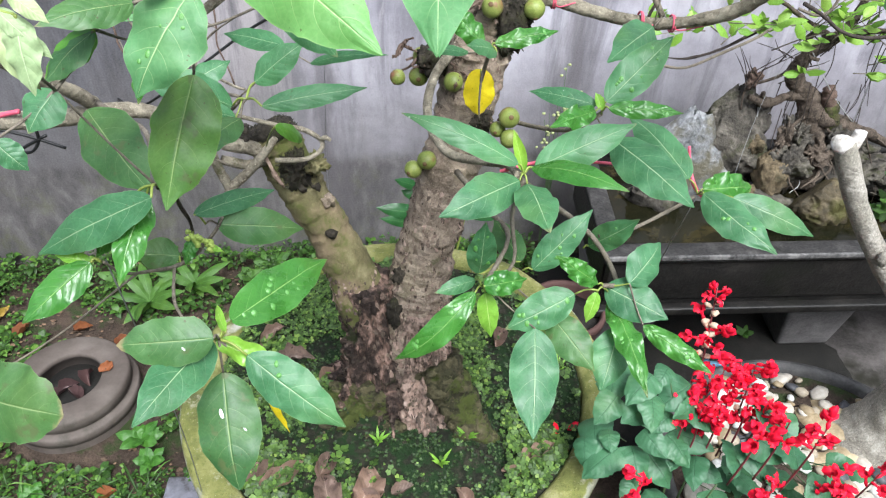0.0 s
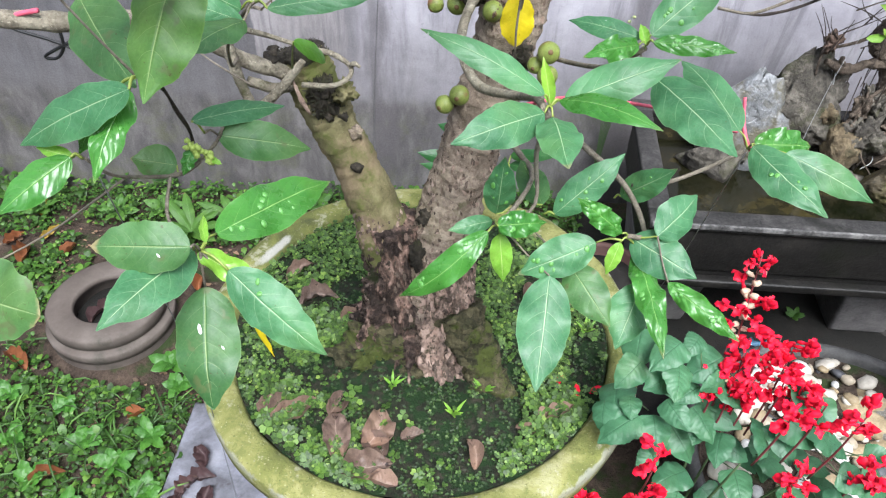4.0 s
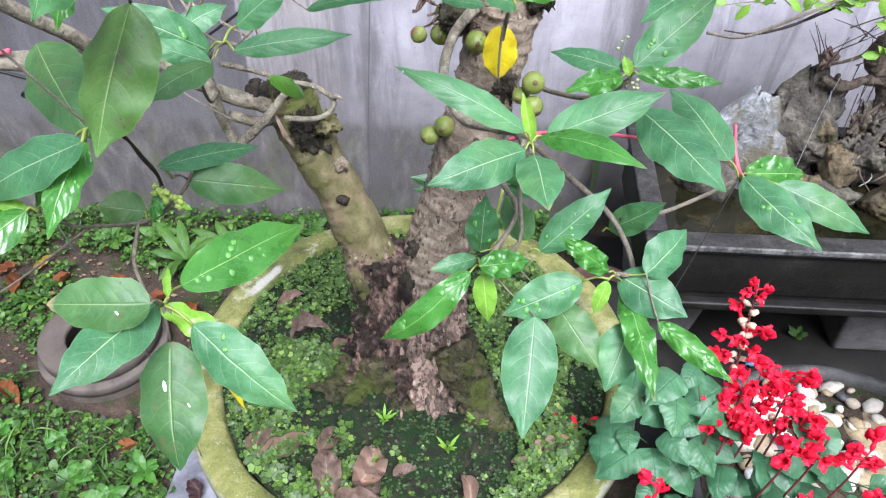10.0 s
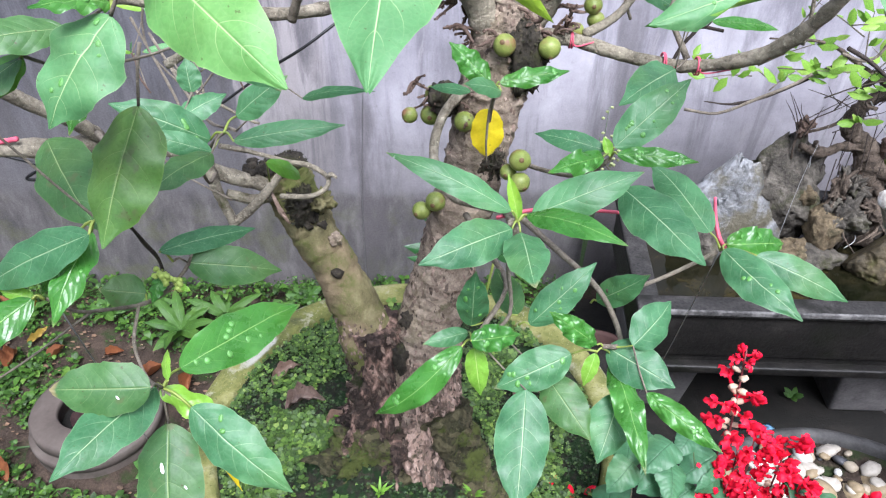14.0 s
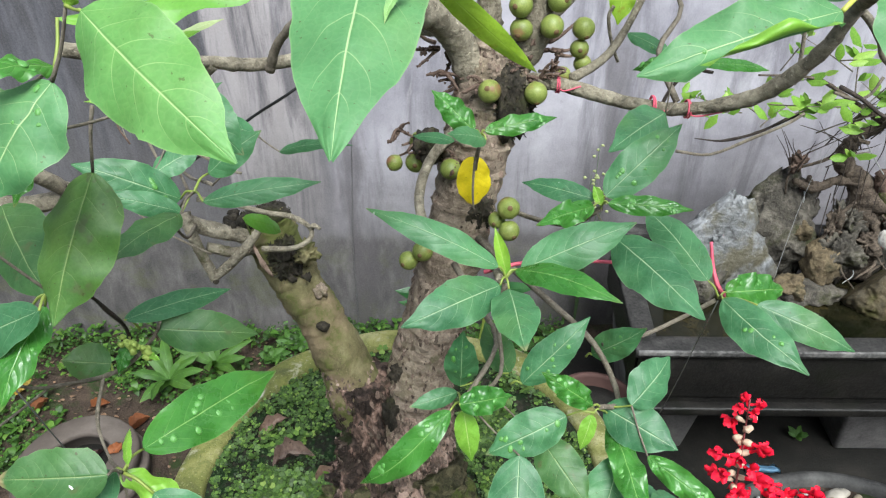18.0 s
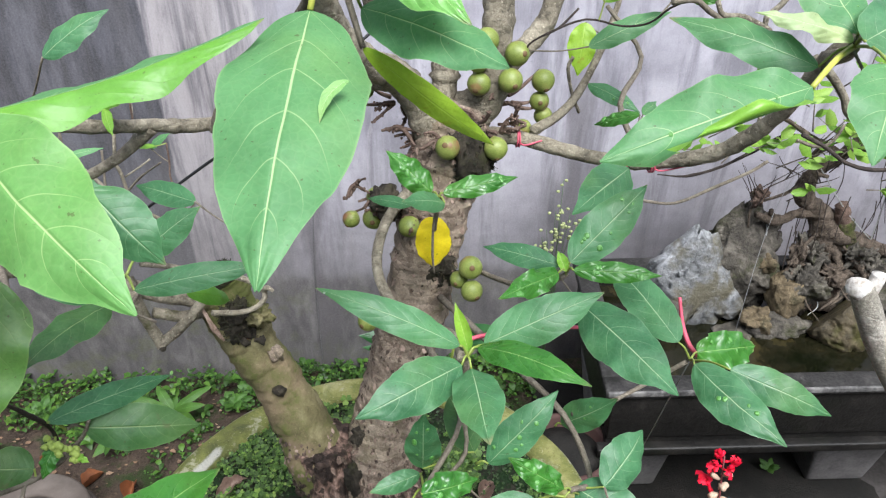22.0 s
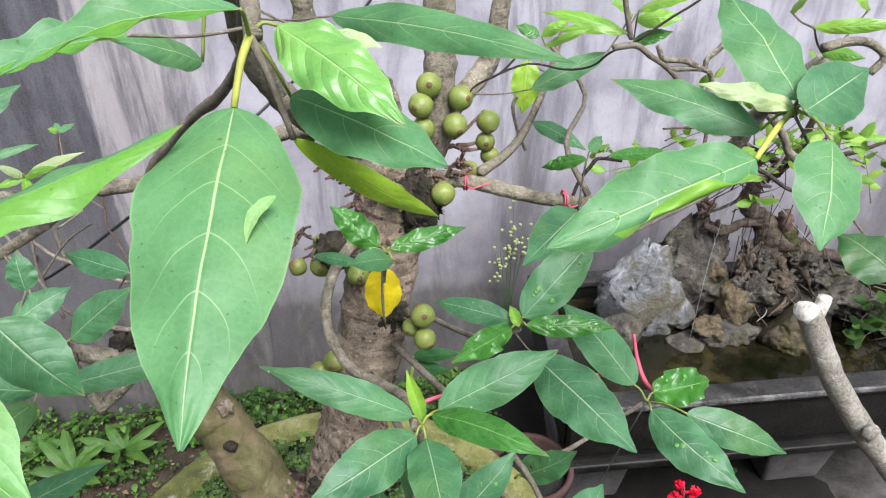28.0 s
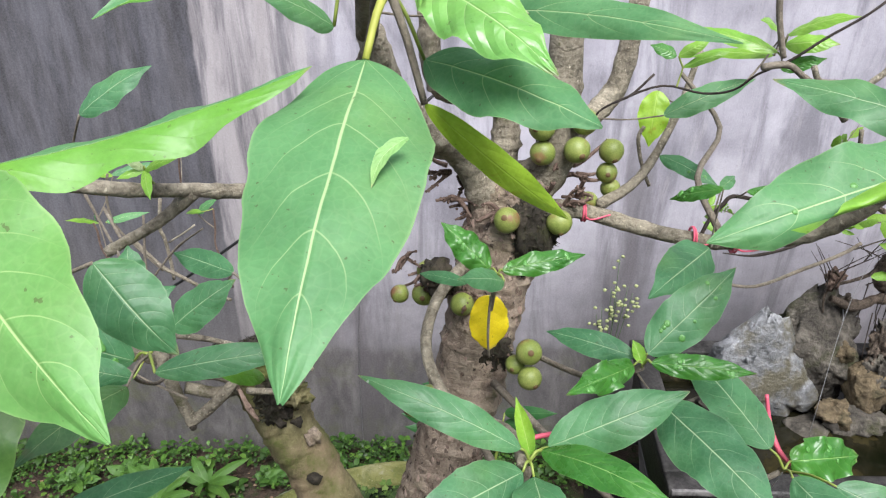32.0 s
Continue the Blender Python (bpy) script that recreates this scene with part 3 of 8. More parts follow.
LEAF_YELLOW = leaf_material("leaf_yellowed", (0.60, 0.48, 0.008), (0.78, 0.64, 0.015), (0.20, 0.13, 0.02), (0.8, 0.6, 0.02), 0.5, (0.30, 0.19, 0.02))
LEAF_UNDER = leaf_material("leaf_underside", (0.065, 0.20, 0.022), (0.11, 0.29, 0.038), (0.10, 0.20, 0.02), (0.3, 0.55, 0.05), 0.38)
WALL_LEAF = leaf_material("dark_glossy_weed_leaf", (0.014, 0.070, 0.020), (0.034, 0.125, 0.036), (0.10, 0.22, 0.07), (0.10, 0.30, 0.05), 0.30, None, 0.2, 0.8, 0.2)
GALL = plain_material("green_gall", (0.085, 0.235, 0.048), 0.32, 0.5, 0.5, 160)
# Vein colour darker than the blade paints shade into the creases
SAGE = leaf_material("salvia_leaf", (0.028, 0.100, 0.046), (0.062, 0.175, 0.086), (0.014, 0.055, 0.024), (0.10, 0.28, 0.07), 0.42, None, 0.0, 1.3, 0.46, 6.5, 0.6)
RED = plain_material("scarlet_petal", (0.68, 0.006, 0.030), 0.55, 0.2, 0.3, 120)
RED.node_tree.nodes["Principled BSDF"].inputs["Subsurface Weight"].default_value = 0.15
RED_STEM = plain_material("red_flower_stem", (0.16, 0.03, 0.035), 0.6)
DRY_FLOWER = plain_material("withered_calyx", (0.46, 0.33, 0.24), 0.8)
CLOVER = plain_leaf_material("clover_leaf", [(0.0, (0.012, 0.034, 0.008)), (0.45, (0.036, 0.088, 0.016)), (0.78, (0.075, 0.158, 0.024)), (0.94, (0.135, 0.240, 0.038)), (1.0, (0.24, 0.34, 0.07))])
WEED = plain_leaf_material("weed_leaf", [(0.0, (0.008, 0.024, 0.005)), (0.5, (0.026, 0.074, 0.011)), (0.85, (0.060, 0.145, 0.019)), (1.0, (0.115, 0.215, 0.032))])
FAR_LEAF = plain_leaf_material("thin_bright_leaf", [(0.0, (0.13, 0.30, 0.03)), (0.5, (0.22, 0.42, 0.05)), (1.0, (0.34, 0.52, 0.09))], 0.45, 0.35)
DEAD = leaf_material("dead_leaf", (0.060, 0.038, 0.030), (0.25, 0.175, 0.138), (0.36, 0.27, 0.21), (0.14, 0.08, 0.05), 0.5, (0.030, 0.018, 0.015), 0.9, 2.0, 0.36)
DEAD_DARK = leaf_material("dead_leaf_purple", (0.035, 0.020, 0.022), (0.085, 0.050, 0.050), (0.12, 0.08, 0.075), (0.10, 0.05, 0.05), 0.45, (0.02, 0.012, 0.012))
DEAD_ORANGE = leaf_material("dead_leaf_orange", (0.095, 0.032, 0.013), (0.25, 0.088, 0.030), (0.24, 0.12, 0.055), (0.15, 0.06, 0.03), 0.6, (0.05, 0.026, 0.014))
DEAD_YELLOW = leaf_material("dead_leaf_yellow", (0.20, 0.135, 0.020), (0.36, 0.255, 0.045), (0.30, 0.20, 0.05), (0.3, 0.2, 0.03), 0.6, (0.10, 0.055, 0.016))
RIBBON = plain_material("pink_string", (0.55, 0.09, 0.14), 0.55)
WIRE = plain_material("thin_wire", (0.20, 0.20, 0.20), 0.45, 0.5, 0.2, 60, 0.6)
WIRE_PALE = plain_material("pale_wire", (0.30, 0.30, 0.285), 0.5)
CABLE = plain_material("black_cable", (0.012, 0.012, 0.012), 0.5)
TERRACOTTA = plain_material("dull_terracotta", (0.07, 0.037, 0.032), 0.8, 0.3, 0.3, 30)
BLACK_POT = stone_material("grey_black_pot", [(0.3, (0.022, 0.021, 0.021)), (0.5, (0.05, 0.048, 0.046)), (0.7, (0.12, 0.116, 0.11))], 14, 140, 0.7, 0.5)
BLUE = plain_material("blue_plastic", (0.22, 0.42, 0.62), 0.4)
ROOT_BROWN = bark_material("brown_root_bark", [(0.34, (0.016, 0.012, 0.009)), (0.5, (0.062, 0.046, 0.034)), (0.7, (0.19, 0.15, 0.115))], 0.6, None, (0.6, 0.7), 180, 1.0)
SAGE_STEM = plain_material("dull_green_stalk", (0.06, 0.10, 0.04), 0.6)
WALL_PLAIN = stone_material("plain_wall_cement", [(0.3, (0.18, 0.175, 0.18)), (0.5, (0.26, 0.25, 0.255)), (0.7, (0.34, 0.33, 0.335))], 3, 60, 0.9, 0.4)
GALL_YELLOW = plain_material("yellow_green_gall", (0.29, 0.37, 0.08), 0.6)
SEED = plain_material("pale_green_bud", (0.26, 0.29, 0.13), 0.7)
TWIG_DARK = bark_material("dark_twig_bark", [(0.3, (0.018, 0.014, 0.012)), (0.5, (0.04, 0.032, 0.026)), (0.7, (0.09, 0.07, 0.06))])


def flake_material():
    n = Nodes("loose_bark_flakes")
    geo = n.tree.nodes.new("ShaderNodeNewGeometry").outputs["Random Per Island"]
    col = n.ramp(geo, [(0.0, (0.022, 0.015, 0.011)), (0.35, (0.075, 0.053, 0.037)), (0.62, (0.21, 0.145, 0.112)), (0.85, (0.38, 0.265, 0.21)), (1.0, (0.60, 0.45, 0.37))])
    grain = n.noise(n.coords(), 260, 4, 0.7)
    col = n.mix(0.35, col, n.ramp(grain, [(0.35, (0.015, 0.01, 0.008)), (0.7, (0.34, 0.26, 0.21))]))
    n.bump(grain, 0.6, 0.002)
    return n.done(col, 0.85, 0.25)


FLAKE = flake_material()
LITTER = plain_leaf_material("leaf_scrap", [(0.0, (0.02, 0.012, 0.008)), (0.4, (0.07, 0.042, 0.028)), (0.7, (0.15, 0.085, 0.05)), (0.92, (0.22, 0.13, 0.08)), (1.0, (0.32, 0.23, 0.16))], 0.8, 0.05)
ROT_FIBRE = plain_leaf_material("rot_fibre", [(0.0, (0.004, 0.004, 0.003)), (0.5, (0.014, 0.015, 0.008)), (0.85, (0.035, 0.034, 0.014)), (1.0, (0.11, 0.085, 0.05))], 0.8, 0.05)
DROPPING = plain_material("white_dropping", (0.72, 0.72, 0.68), 0.7)
WEED_LEAF = leaf_material("weed_leaf_broad", (0.024, 0.085, 0.012), (0.060, 0.180, 0.022), (0.09, 0.23, 0.045), (0.16, 0.40, 0.04), 0.42, None, 0.2, 1.0, 0.15)
STRAP_LEAF = leaf_material("weed_leaf_strap", (0.022, 0.066, 0.010), (0.054, 0.135, 0.018), (0.11, 0.25, 0.05), (0.18, 0.42, 0.04), 0.55, None, 0.2, 0.8, 0.15)
MOSS = plain_leaf_material("moss_sprig", [(0.0, (0.006, 0.014, 0.004)), (0.4, (0.014, 0.036, 0.009)), (0.8, (0.035, 0.075, 0.018)), (1.0, (0.085, 0.14, 0.035))])


# ---- building helpers ----
ORIGIN = {}


def thing(name, at, label, category, group="", kind=""):
    """An empty at the base of a thing, which parents its parts."""
    ob = new(name)
    ob.location = at
    ORIGIN[ob] = Vector(at)
    return tagged(ob, label, category, group, kind)


def put(bm, material, smooth=True):
    me = bpy.data.meshes.new("mesh")
    bm.to_mesh(me)
    bm.free()
    me.materials.append(material)
    if smooth:
        me.polygons.foreach_set("use_smooth", [True] * len(me.polygons))
    return me


def part(name, bm, material, parent, label="", smooth=True):
    """One mesh under a thing or a part; the bmesh is in world metres."""
    origin = ORIGIN[parent]
    bmesh.ops.translate(bm, verts=bm.verts, vec=-origin)
    ob = new(name, put(bm, material, smooth))
    ob.parent = parent
    ORIGIN[ob] = origin
    return tagged(ob, label)


def single(name, bm, material, label, category, group="", kind="", smooth=True, at=None):
    """A thing that is one mesh."""
    base = Vector(at) if at else Vector((0, 0, 0))
    bmesh.ops.translate(bm, verts=bm.verts, vec=-base)
    ob = new(name, put(bm, material, smooth))
    ob.location = base
    ORIGIN[ob] = base
    return tagged(ob, label, category, group, kind)


def arrays(name, verts, faces, material, smooth=True):
    me = bpy.data.meshes.new(name)
    me.from_pydata(verts, [], faces)
    me.materials.append(material)
    if smooth:
        me.polygons.foreach_set("use_smooth", [True] * len(me.polygons))
    me.update()
    return me


def curve(points, steps):
    """A smooth line through the points (Catmull-Rom), with rows of any length."""
    pts = [np.array(p, float) for p in points]
    pts = [2 * pts[0] - pts[1], *pts, 2 * pts[-1] - pts[-2]]
    out = []
    for i in range(1, len(pts) - 2):
        a, b, c, d = pts[i - 1 : i + 3]
        for s in range(steps):
            t = s / steps
            out.append(0.5 * (2 * b + (c - a) * t + (2 * a - 5 * b + 4 * c - d) * t * t + (3 * b - a - 3 * c + d) * t**3))
    out.append(pts[-2])
    return out


def tube(points, sides=10, steps=4, rough=0.0, seed=0.0, bm=None, caps=True, knots=0.0):
    """A tapered limb through rows of x, y, z, radius. rough: uneven skin, as a part of the radius."""
    bm = bm or bmesh.new()
    line = curve(points, steps)
    rings, side = [], Vector((0.31, 0.77, 0.55))
    for i, row in enumerate(line):
        p, r = Vector(row[:3]), max(row[3], 0.0002)
        ahead = Vector(line[min(i + 1, len(line) - 1)][:3]) - Vector(line[max(i - 1, 0)][:3])
        ahead.normalize()
        side = (side - ahead * side.dot(ahead)).normalized()
        other = ahead.cross(side)
        swell = 1 + knots * max(0.0, math.sin(i * 1.9 + seed)) ** 6
        ring = []
        for k in range(sides):
            a = 2 * math.pi * k / sides
            way = side * math.cos(a) + other * math.sin(a)
            q = p + way * r * swell
            if rough:
                q += way * r * rough * (noise.noise(q * 22 + Vector((seed, 0, 0))) + 0.6 * noise.noise(q * 70 + Vector((seed, 3, 0))) + 0.35 * noise.noise(Vector((q.x * 40, q.y * 40, q.z * 260))))
            ring.append(bm.verts.new(q))
        rings.append(ring)
    for a, b in zip(rings, rings[1:]):
        for k in range(sides):
            bm.faces.new((a[k], a[(k + 1) % sides], b[(k + 1) % sides], b[k]))
    if caps:
        bm.faces.new(rings[0][::-1])
        bm.faces.new(rings[-1])
    return bm


def lathe(profile, centre, sides=64, wobble=0.0, bm=None, closed=False):
    """A turned body from rows of radius, height."""
    bm = bm or bmesh.new()
    rings = []
    for r, z in profile:
        ring = []
        for k in range(sides):
            a = 2 * math.pi * k / sides
            q = Vector((centre[0] + r * math.cos(a), centre[1] + r * math.sin(a), centre[2] + z))
            if wobble:
                q += Vector((math.cos(a), math.sin(a), 0.6)) * wobble * noise.noise(q * 9)
            ring.append(bm.verts.new(q))
        rings.append(ring)
    pairs = list(zip(rings, rings[1:])) + ([(rings[-1], rings[0])] if closed else [])
    for a, b in pairs:
        for k in range(sides):
            bm.faces.new((a[k], a[(k + 1) % sides], b[(k + 1) % sides], b[k]))
    return bm


def box(lo, hi, bevel=0.004, taper=0.0, bm=None):
    """A block between two corners with worn edges; taper narrows its foot."""
    bm = bm or bmesh.new()
    made = bmesh.ops.create_cube(bm, size=1.0)["verts"]
    lo, hi = Vector(lo), Vector(hi)
    for v in made:
        k = 1 - taper if v.co.z < 0 else 1.0
        v.co = Vector(((lo.x + hi.x) / 2 + v.co.x * (hi.x - lo.x) * k, (lo.y + hi.y) / 2 + v.co.y * (hi.y - lo.y) * k, (lo.z + hi.z) / 2 + v.co.z * (hi.z - lo.z)))
    edges = {e for v in made for e in v.link_edges}
    bmesh.ops.bevel(bm, geom=list(edges), offset=bevel, segments=2, affect="EDGES", profile=0.6)
    return bm


def boulder(centre, size, seed, cuts=3, rough=0.35, facets=0, bm=None, peak=0.0):
    """A rock: a ball pushed about by noise, with some flat broken faces."""
    bm = bm or bmesh.new()
    made = bmesh.ops.create_icosphere(bm, subdivisions=cuts, radius=1.0)["verts"]
    rnd = random.Random(seed)
    planes = [(Vector((rnd.uniform(-1, 1), rnd.uniform(-1, 1), rnd.uniform(-0.6, 0.6 if peak else 1))).normalized(), rnd.uniform(0.5, 0.8)) for _ in range(facets)]
    shift = Vector((seed * 3.7, seed * 1.3, 0))
    for v in made:
        p = v.co.normalized()
        p = p * (1 + rough * noise.noise(p * 1.4 + shift) + rough * 0.5 * noise.noise(p * 3.6 + shift) + rough * 0.2 * noise.noise(p * 9 + shift))
        if cuts >= 4:
            ridge = 1 - abs(noise.noise(p * 2.2 + shift)) * 2
            p *= 1 - rough * 0.45 * max(0.0, ridge) ** 3 + rough * 0.22 * abs(noise.noise(p * 5.5 + shift)) + rough * 0.10 * noise.noise(p * 17 + shift)
        for way, far in planes:
            over = p.dot(way) - far
            if over > 0:
                p -= way * over * 0.9
        if peak:
            p = Vector((p.x * (1 - peak * max(0.0, p.z)) - 0.45 * peak * p.z, p.y * (1 - peak * max(0.0, p.z)), p.z))
        v.co = Vector(centre) + Vector((p.x * size[0], p.y * size[1], p.z * size[2]))
    return bm


# Average direction towards the camera, which leaf blades are turned to face
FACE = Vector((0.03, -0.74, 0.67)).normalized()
LEAF_COUNT = [0]
LIMB_POINTS = []
LOOSE_LEAVES = []


def blade(base, tip, width, roll=0.0, arch=0.06, fold=0.12, wave=0.06, bow=0.0, shape=(0.62, 0.92), rows=16, cols=8, seed=0, bm=None, jag=0.0, face=None, crumple=0.0, teeth=0.0, curl=0):
    """A leaf blade from base to tip. roll: turn about its own line; arch: how far the midrib bulges; fold: how far the halves drop
    (minus: rise); wave: ripple of the edge; bow: sideways bend; crumple: puckers; teeth: notched edge; curl: 1 or -1 rolls one edge over."""
    bm = bm or bmesh.new()
    uv = bm.loops.layers.uv.verify()
    b, t = Vector(base), Vector(tip)
    along = t - b
    length = along.length
    along.normalize()
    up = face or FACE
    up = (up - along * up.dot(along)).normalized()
    if roll:
        up = Matrix.Rotation(radians(roll), 3, along) @ up
    side = along.cross(up)
    rnd = random.Random(seed)
    ph, ph2, freq = rnd.uniform(0, 6.3), rnd.uniform(0, 6.3), rnd.uniform(2.2, 3.6)
    e0, e1 = shape
    top = (e0 / (e0 + e1)) ** e0 * (e1 / (e0 + e1)) ** e1
    twist, hook = rnd.uniform(-14, 14), rnd.uniform(-0.05, 0.02) * (0.3 if length > 0.14 else 1.0)
    grid = []
    for i in range(rows + 1):
        v = (i / rows) ** 1.25
        half = 0.5 * width * (max(v, 1e-4) ** e0 * max(1 - v, 1e-4) ** e1) / top
        if v > 0.8:
            half *= 1 - (0.10 if length > 0.14 else 0.26) * math.sin((v - 0.8) / 0.2 * math.pi)
        half = max(half, width * 0.012)
        row = []
        for j in range(cols + 1):
            u = 2 * j / cols - 1
            notch = 1 - teeth * (0.5 + 0.9 * noise.noise(Vector((v * 23, seed + (4 if u > 0 else 0), 0)))) * abs(u) ** 6
            h = half * notch * (1 + jag * (noise.noise(Vector((seed * 1.7 + v * 6, (3 if u > 0 else -3), 0))) + 0.4 * noise.noise(Vector((seed * 1.7 + v * 15, (3 if u > 0 else -3), 4)))) * abs(u))
            p = b + along * (length * v) + side * (u * h + bow * length * math.sin(math.pi * v))
            lift = arch * length * math.sin(math.pi * v) - fold * width * (abs(u) ** 1.5) * (half / (0.5 * width))
            lift += wave * width * math.sin(freq * 2 * math.pi * v + (ph if u > 0 else ph2)) * u * u * (half / (0.5 * width))
            lift += hook * length * max(0.0, v - 0.6) ** 2 * 6
            spot = Vector((u * 2.1 + seed * 3.3, v * length / width * 2.6, 0))
            lift += width * (0.022 + crumple) * (noise.noise(spot) + 0.5 * noise.noise(spot * 2.3)) * min(1.0, v * 6)
            q = p + up * lift
            if curl and u * curl > 0.3 and 0.05 < v < 0.8:
                over = (u * curl - 0.3) / 0.7 * math.sin(math.pi * (v - 0.05) / 0.75) ** 0.6
                q += up * width * 0.34 * math.sin(over * 2.2) - side * curl * half * 0.95 * over ** 1.6
            spin = radians(twist) * (v - 0.5)
            rel = q - (b + along * (length * v))
            q = q + (Matrix.Rotation(spin, 3, along) @ rel - rel)
            row.append((bm.verts.new(q), (j / cols, v)))
        grid.append(row)
    for r0, r1 in zip(grid, grid[1:]):
        for j in range(cols):
            quad = (r0[j], r0[j + 1], r1[j + 1], r1[j])
            f = bm.faces.new([q[0] for q in quad])
            if curl and (2 * (j + 0.5) / cols - 1) * curl > 0.55 and 0.08 < quad[0][1][1] < 0.75:
                f.material_index = 1
            for loop, q in zip(f.loops, quad):
                loop[uv].uv = q[1]
    return bm


KINDS = {
    "w": (LEAF_WHITE, "pale whitish young fig leaf"),
    "m": (LEAF, "green fig leaf with pale veins"),
    "d": (LEAF_DARK, "old dark fig leaf with dusty blotches"),
    "p": (LEAF_SUNLIT, "broad green fig leaf coloured paler as if sunlit"),
    "y": (LEAF_YOUNG, "young yellow-green fig leaf"),
    "g": (LEAF_GLOSSY, "glossy fresh green fig leaf"),
    "o": (LEAF_YELLOW, "yellowed fig leaf with brown midrib"),
    "v": (LEAF_LIME_LIT, "broad lime green fig leaf coloured brighter as if well lit"),
    "t": (LEAF_MINED, "old dark fig leaf with pale winding mine trails"),
    "q": (LEAF_QUILTED, "glossy fig leaf with a quilted skin, coloured as if brightly lit"),
    "b": (LEAF_OLIVE, "olive underside of an ageing fig leaf, brightened as if lit through"),
    "u": (LEAF_UNDER, "fig leaf turned to show its light underside"),
}


bm = bmesh.new()
bmesh.ops.create_icosphere(bm, subdivisions=2, radius=1.0)
for v in bm.verts:
    v.co *= 1 + 0.15 * noise.noise(v.co * 1.5)
GALL_MESH = put(bm, GALL)
DROPPING_MESH = GALL_MESH.copy()
DROPPING_MESH.materials[0] = DROPPING


def leaf(owner, base, tip, width, kind="m", roll=0.0, arch=0.06, fold=0.10, wave=0.05, bow=0.0, galls=0, stem=None, shape=(0.62, 0.92), jag=0.0, curl=0, marks=(), turned=0):
    """One fig leaf with its stalk and, on sick ones, galls."""
    LEAF_COUNT[0] += 1
    seed = LEAF_COUNT[0]
    material, label = KINDS[kind]
    long_leaf = (Vector(tip) - Vector(base)).length
    big = long_leaf > 0.14
    rows, cols = (44, 16) if big else (26, 12)
    crumple = 0.05 if wave > 0.14 else 0.02 if galls else 0.0
    bm = blade(base, tip, width, roll, arch, fold, wave, bow, shape, rows, cols, seed, jag=max(jag, 0.07), crumple=crumple, teeth=0.02 if big else 0.035, curl=curl)
    ob = part("leaf", bm, material, owner, label)
    if curl:
        ob.data.materials.append(LEAF_YOUNG)
    if turned:
        ob.data.materials.append(LEAF_SUNLIT)
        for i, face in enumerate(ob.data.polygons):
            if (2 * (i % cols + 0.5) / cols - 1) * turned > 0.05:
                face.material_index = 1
    if not stem:
        LOOSE_LEAVES.append((ob, Vector(base), material))
    if stem:
        mid = (Vector(stem) + Vector(base)) / 2 + Vector((0, 0, 0.004))
        r = 0.0021 if big else 0.0011
        part("petiole", tube([(*stem, r * 1.2), (*mid, r), (*base, r * 0.9)], 6, 3), YELLOW_STEM if big and kind == "p" else GREEN_STEM if kind in "mpyguqv" else TWIG, ob)
    for v_at, u_at, long in marks:
        v = ob.data.vertices[int(v_at * rows) * (cols + 1) + int(u_at * cols)]
        mark = new("dropping", DROPPING_MESH)
        mark.parent = ob
        mark.matrix_basis = Matrix.Translation(v.co) @ v.normal.to_track_quat("Z", "Y").to_matrix().to_4x4() @ Matrix.Rotation(0.6, 4, "Z") @ Matrix.Diagonal((long * 0.25, long * 0.6, 0.0005, 1))
    rnd = random.Random(seed + 900)
    for _ in range(galls):
        v = ob.data.vertices[rnd.randint(rows // 6, rows * 5 // 6) * (cols + 1) + rnd.choice((3, 4, 5, 7, 8, 9))]
        r = rnd.uniform(0.0013, 0.003) * (0.65 if kind == "p" else 1.0)
        bump = new("gall", GALL_MESH)
        bump.parent = ob
        bump.matrix_basis = Matrix.Translation(v.co) @ v.normal.to_track_quat("Z", "Y").to_matrix().to_4x4() @ Matrix.Diagonal((r * rnd.uniform(0.8, 1.2), r * rnd.uniform(0.8, 1.5), r * 0.45, 1))
    return ob


# ---- ground and wall ----
def ground_height(x, y):
    near = math.exp(-((x + 0.9) ** 2 + (y - 0.9) ** 2) / 2.0)
    return 0.018 * near * noise.noise(Vector((x * 3, y * 3, 0))) + 0.006 * noise.noise(Vector((x * 11, y * 11, 4)))


bm = bmesh.new()
cells = [-60, -20, -8, -4] + [-2.6 + 0.06 * i for i in range(90)] + [4, 8, 20, 60]
grid = [[bm.verts.new((x, y + 0.4, ground_height(x, y + 0.4) - 0.004)) for x in cells] for y in cells]
for r0, r1 in zip(grid, grid[1:]):
    for j in range(len(cells) - 1):
        bm.faces.new((r0[j], r0[j + 1], r1[j + 1], r1[j]))
single("ground", bm, EARTH, "damp brown garden earth with thin moss", "ground", kind="structure")

WALL_AT, WALL_SLOPE = 1.97, 0.09
bm = box((-6, 0, -0.2), (6, 0.16, 2.6), 0.006)
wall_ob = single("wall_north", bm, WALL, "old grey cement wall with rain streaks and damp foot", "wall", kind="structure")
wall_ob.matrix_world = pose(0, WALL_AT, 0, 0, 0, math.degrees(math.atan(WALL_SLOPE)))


# Unseen walls added to block low sky light and deepen the contrast
for name, lo, hi in (("wall_south", (-3.6, -2.6, -0.2), (3.6, -2.44, 2.3)), ("wall_west", (-3.76, -2.6, -0.2), (-3.6, 1.62, 2.3)), ("wall_east", (3.6, -2.6, -0.2), (3.76, 2.28, 2.3))):
    single(name, box(lo, hi, 0.006), WALL_PLAIN, "plain grey unseen wall added to block low sky light", "wall", kind="structure")


def wall_y(x):
    return WALL_AT + WALL_SLOPE * x


# ---- the large round pot ----
PC = (-0.067, 0.888)
pot = thing("plant_pot", (PC[0], PC[1], 0.0), "large round cement pot with mossy yellow-green rim", "plant pot")
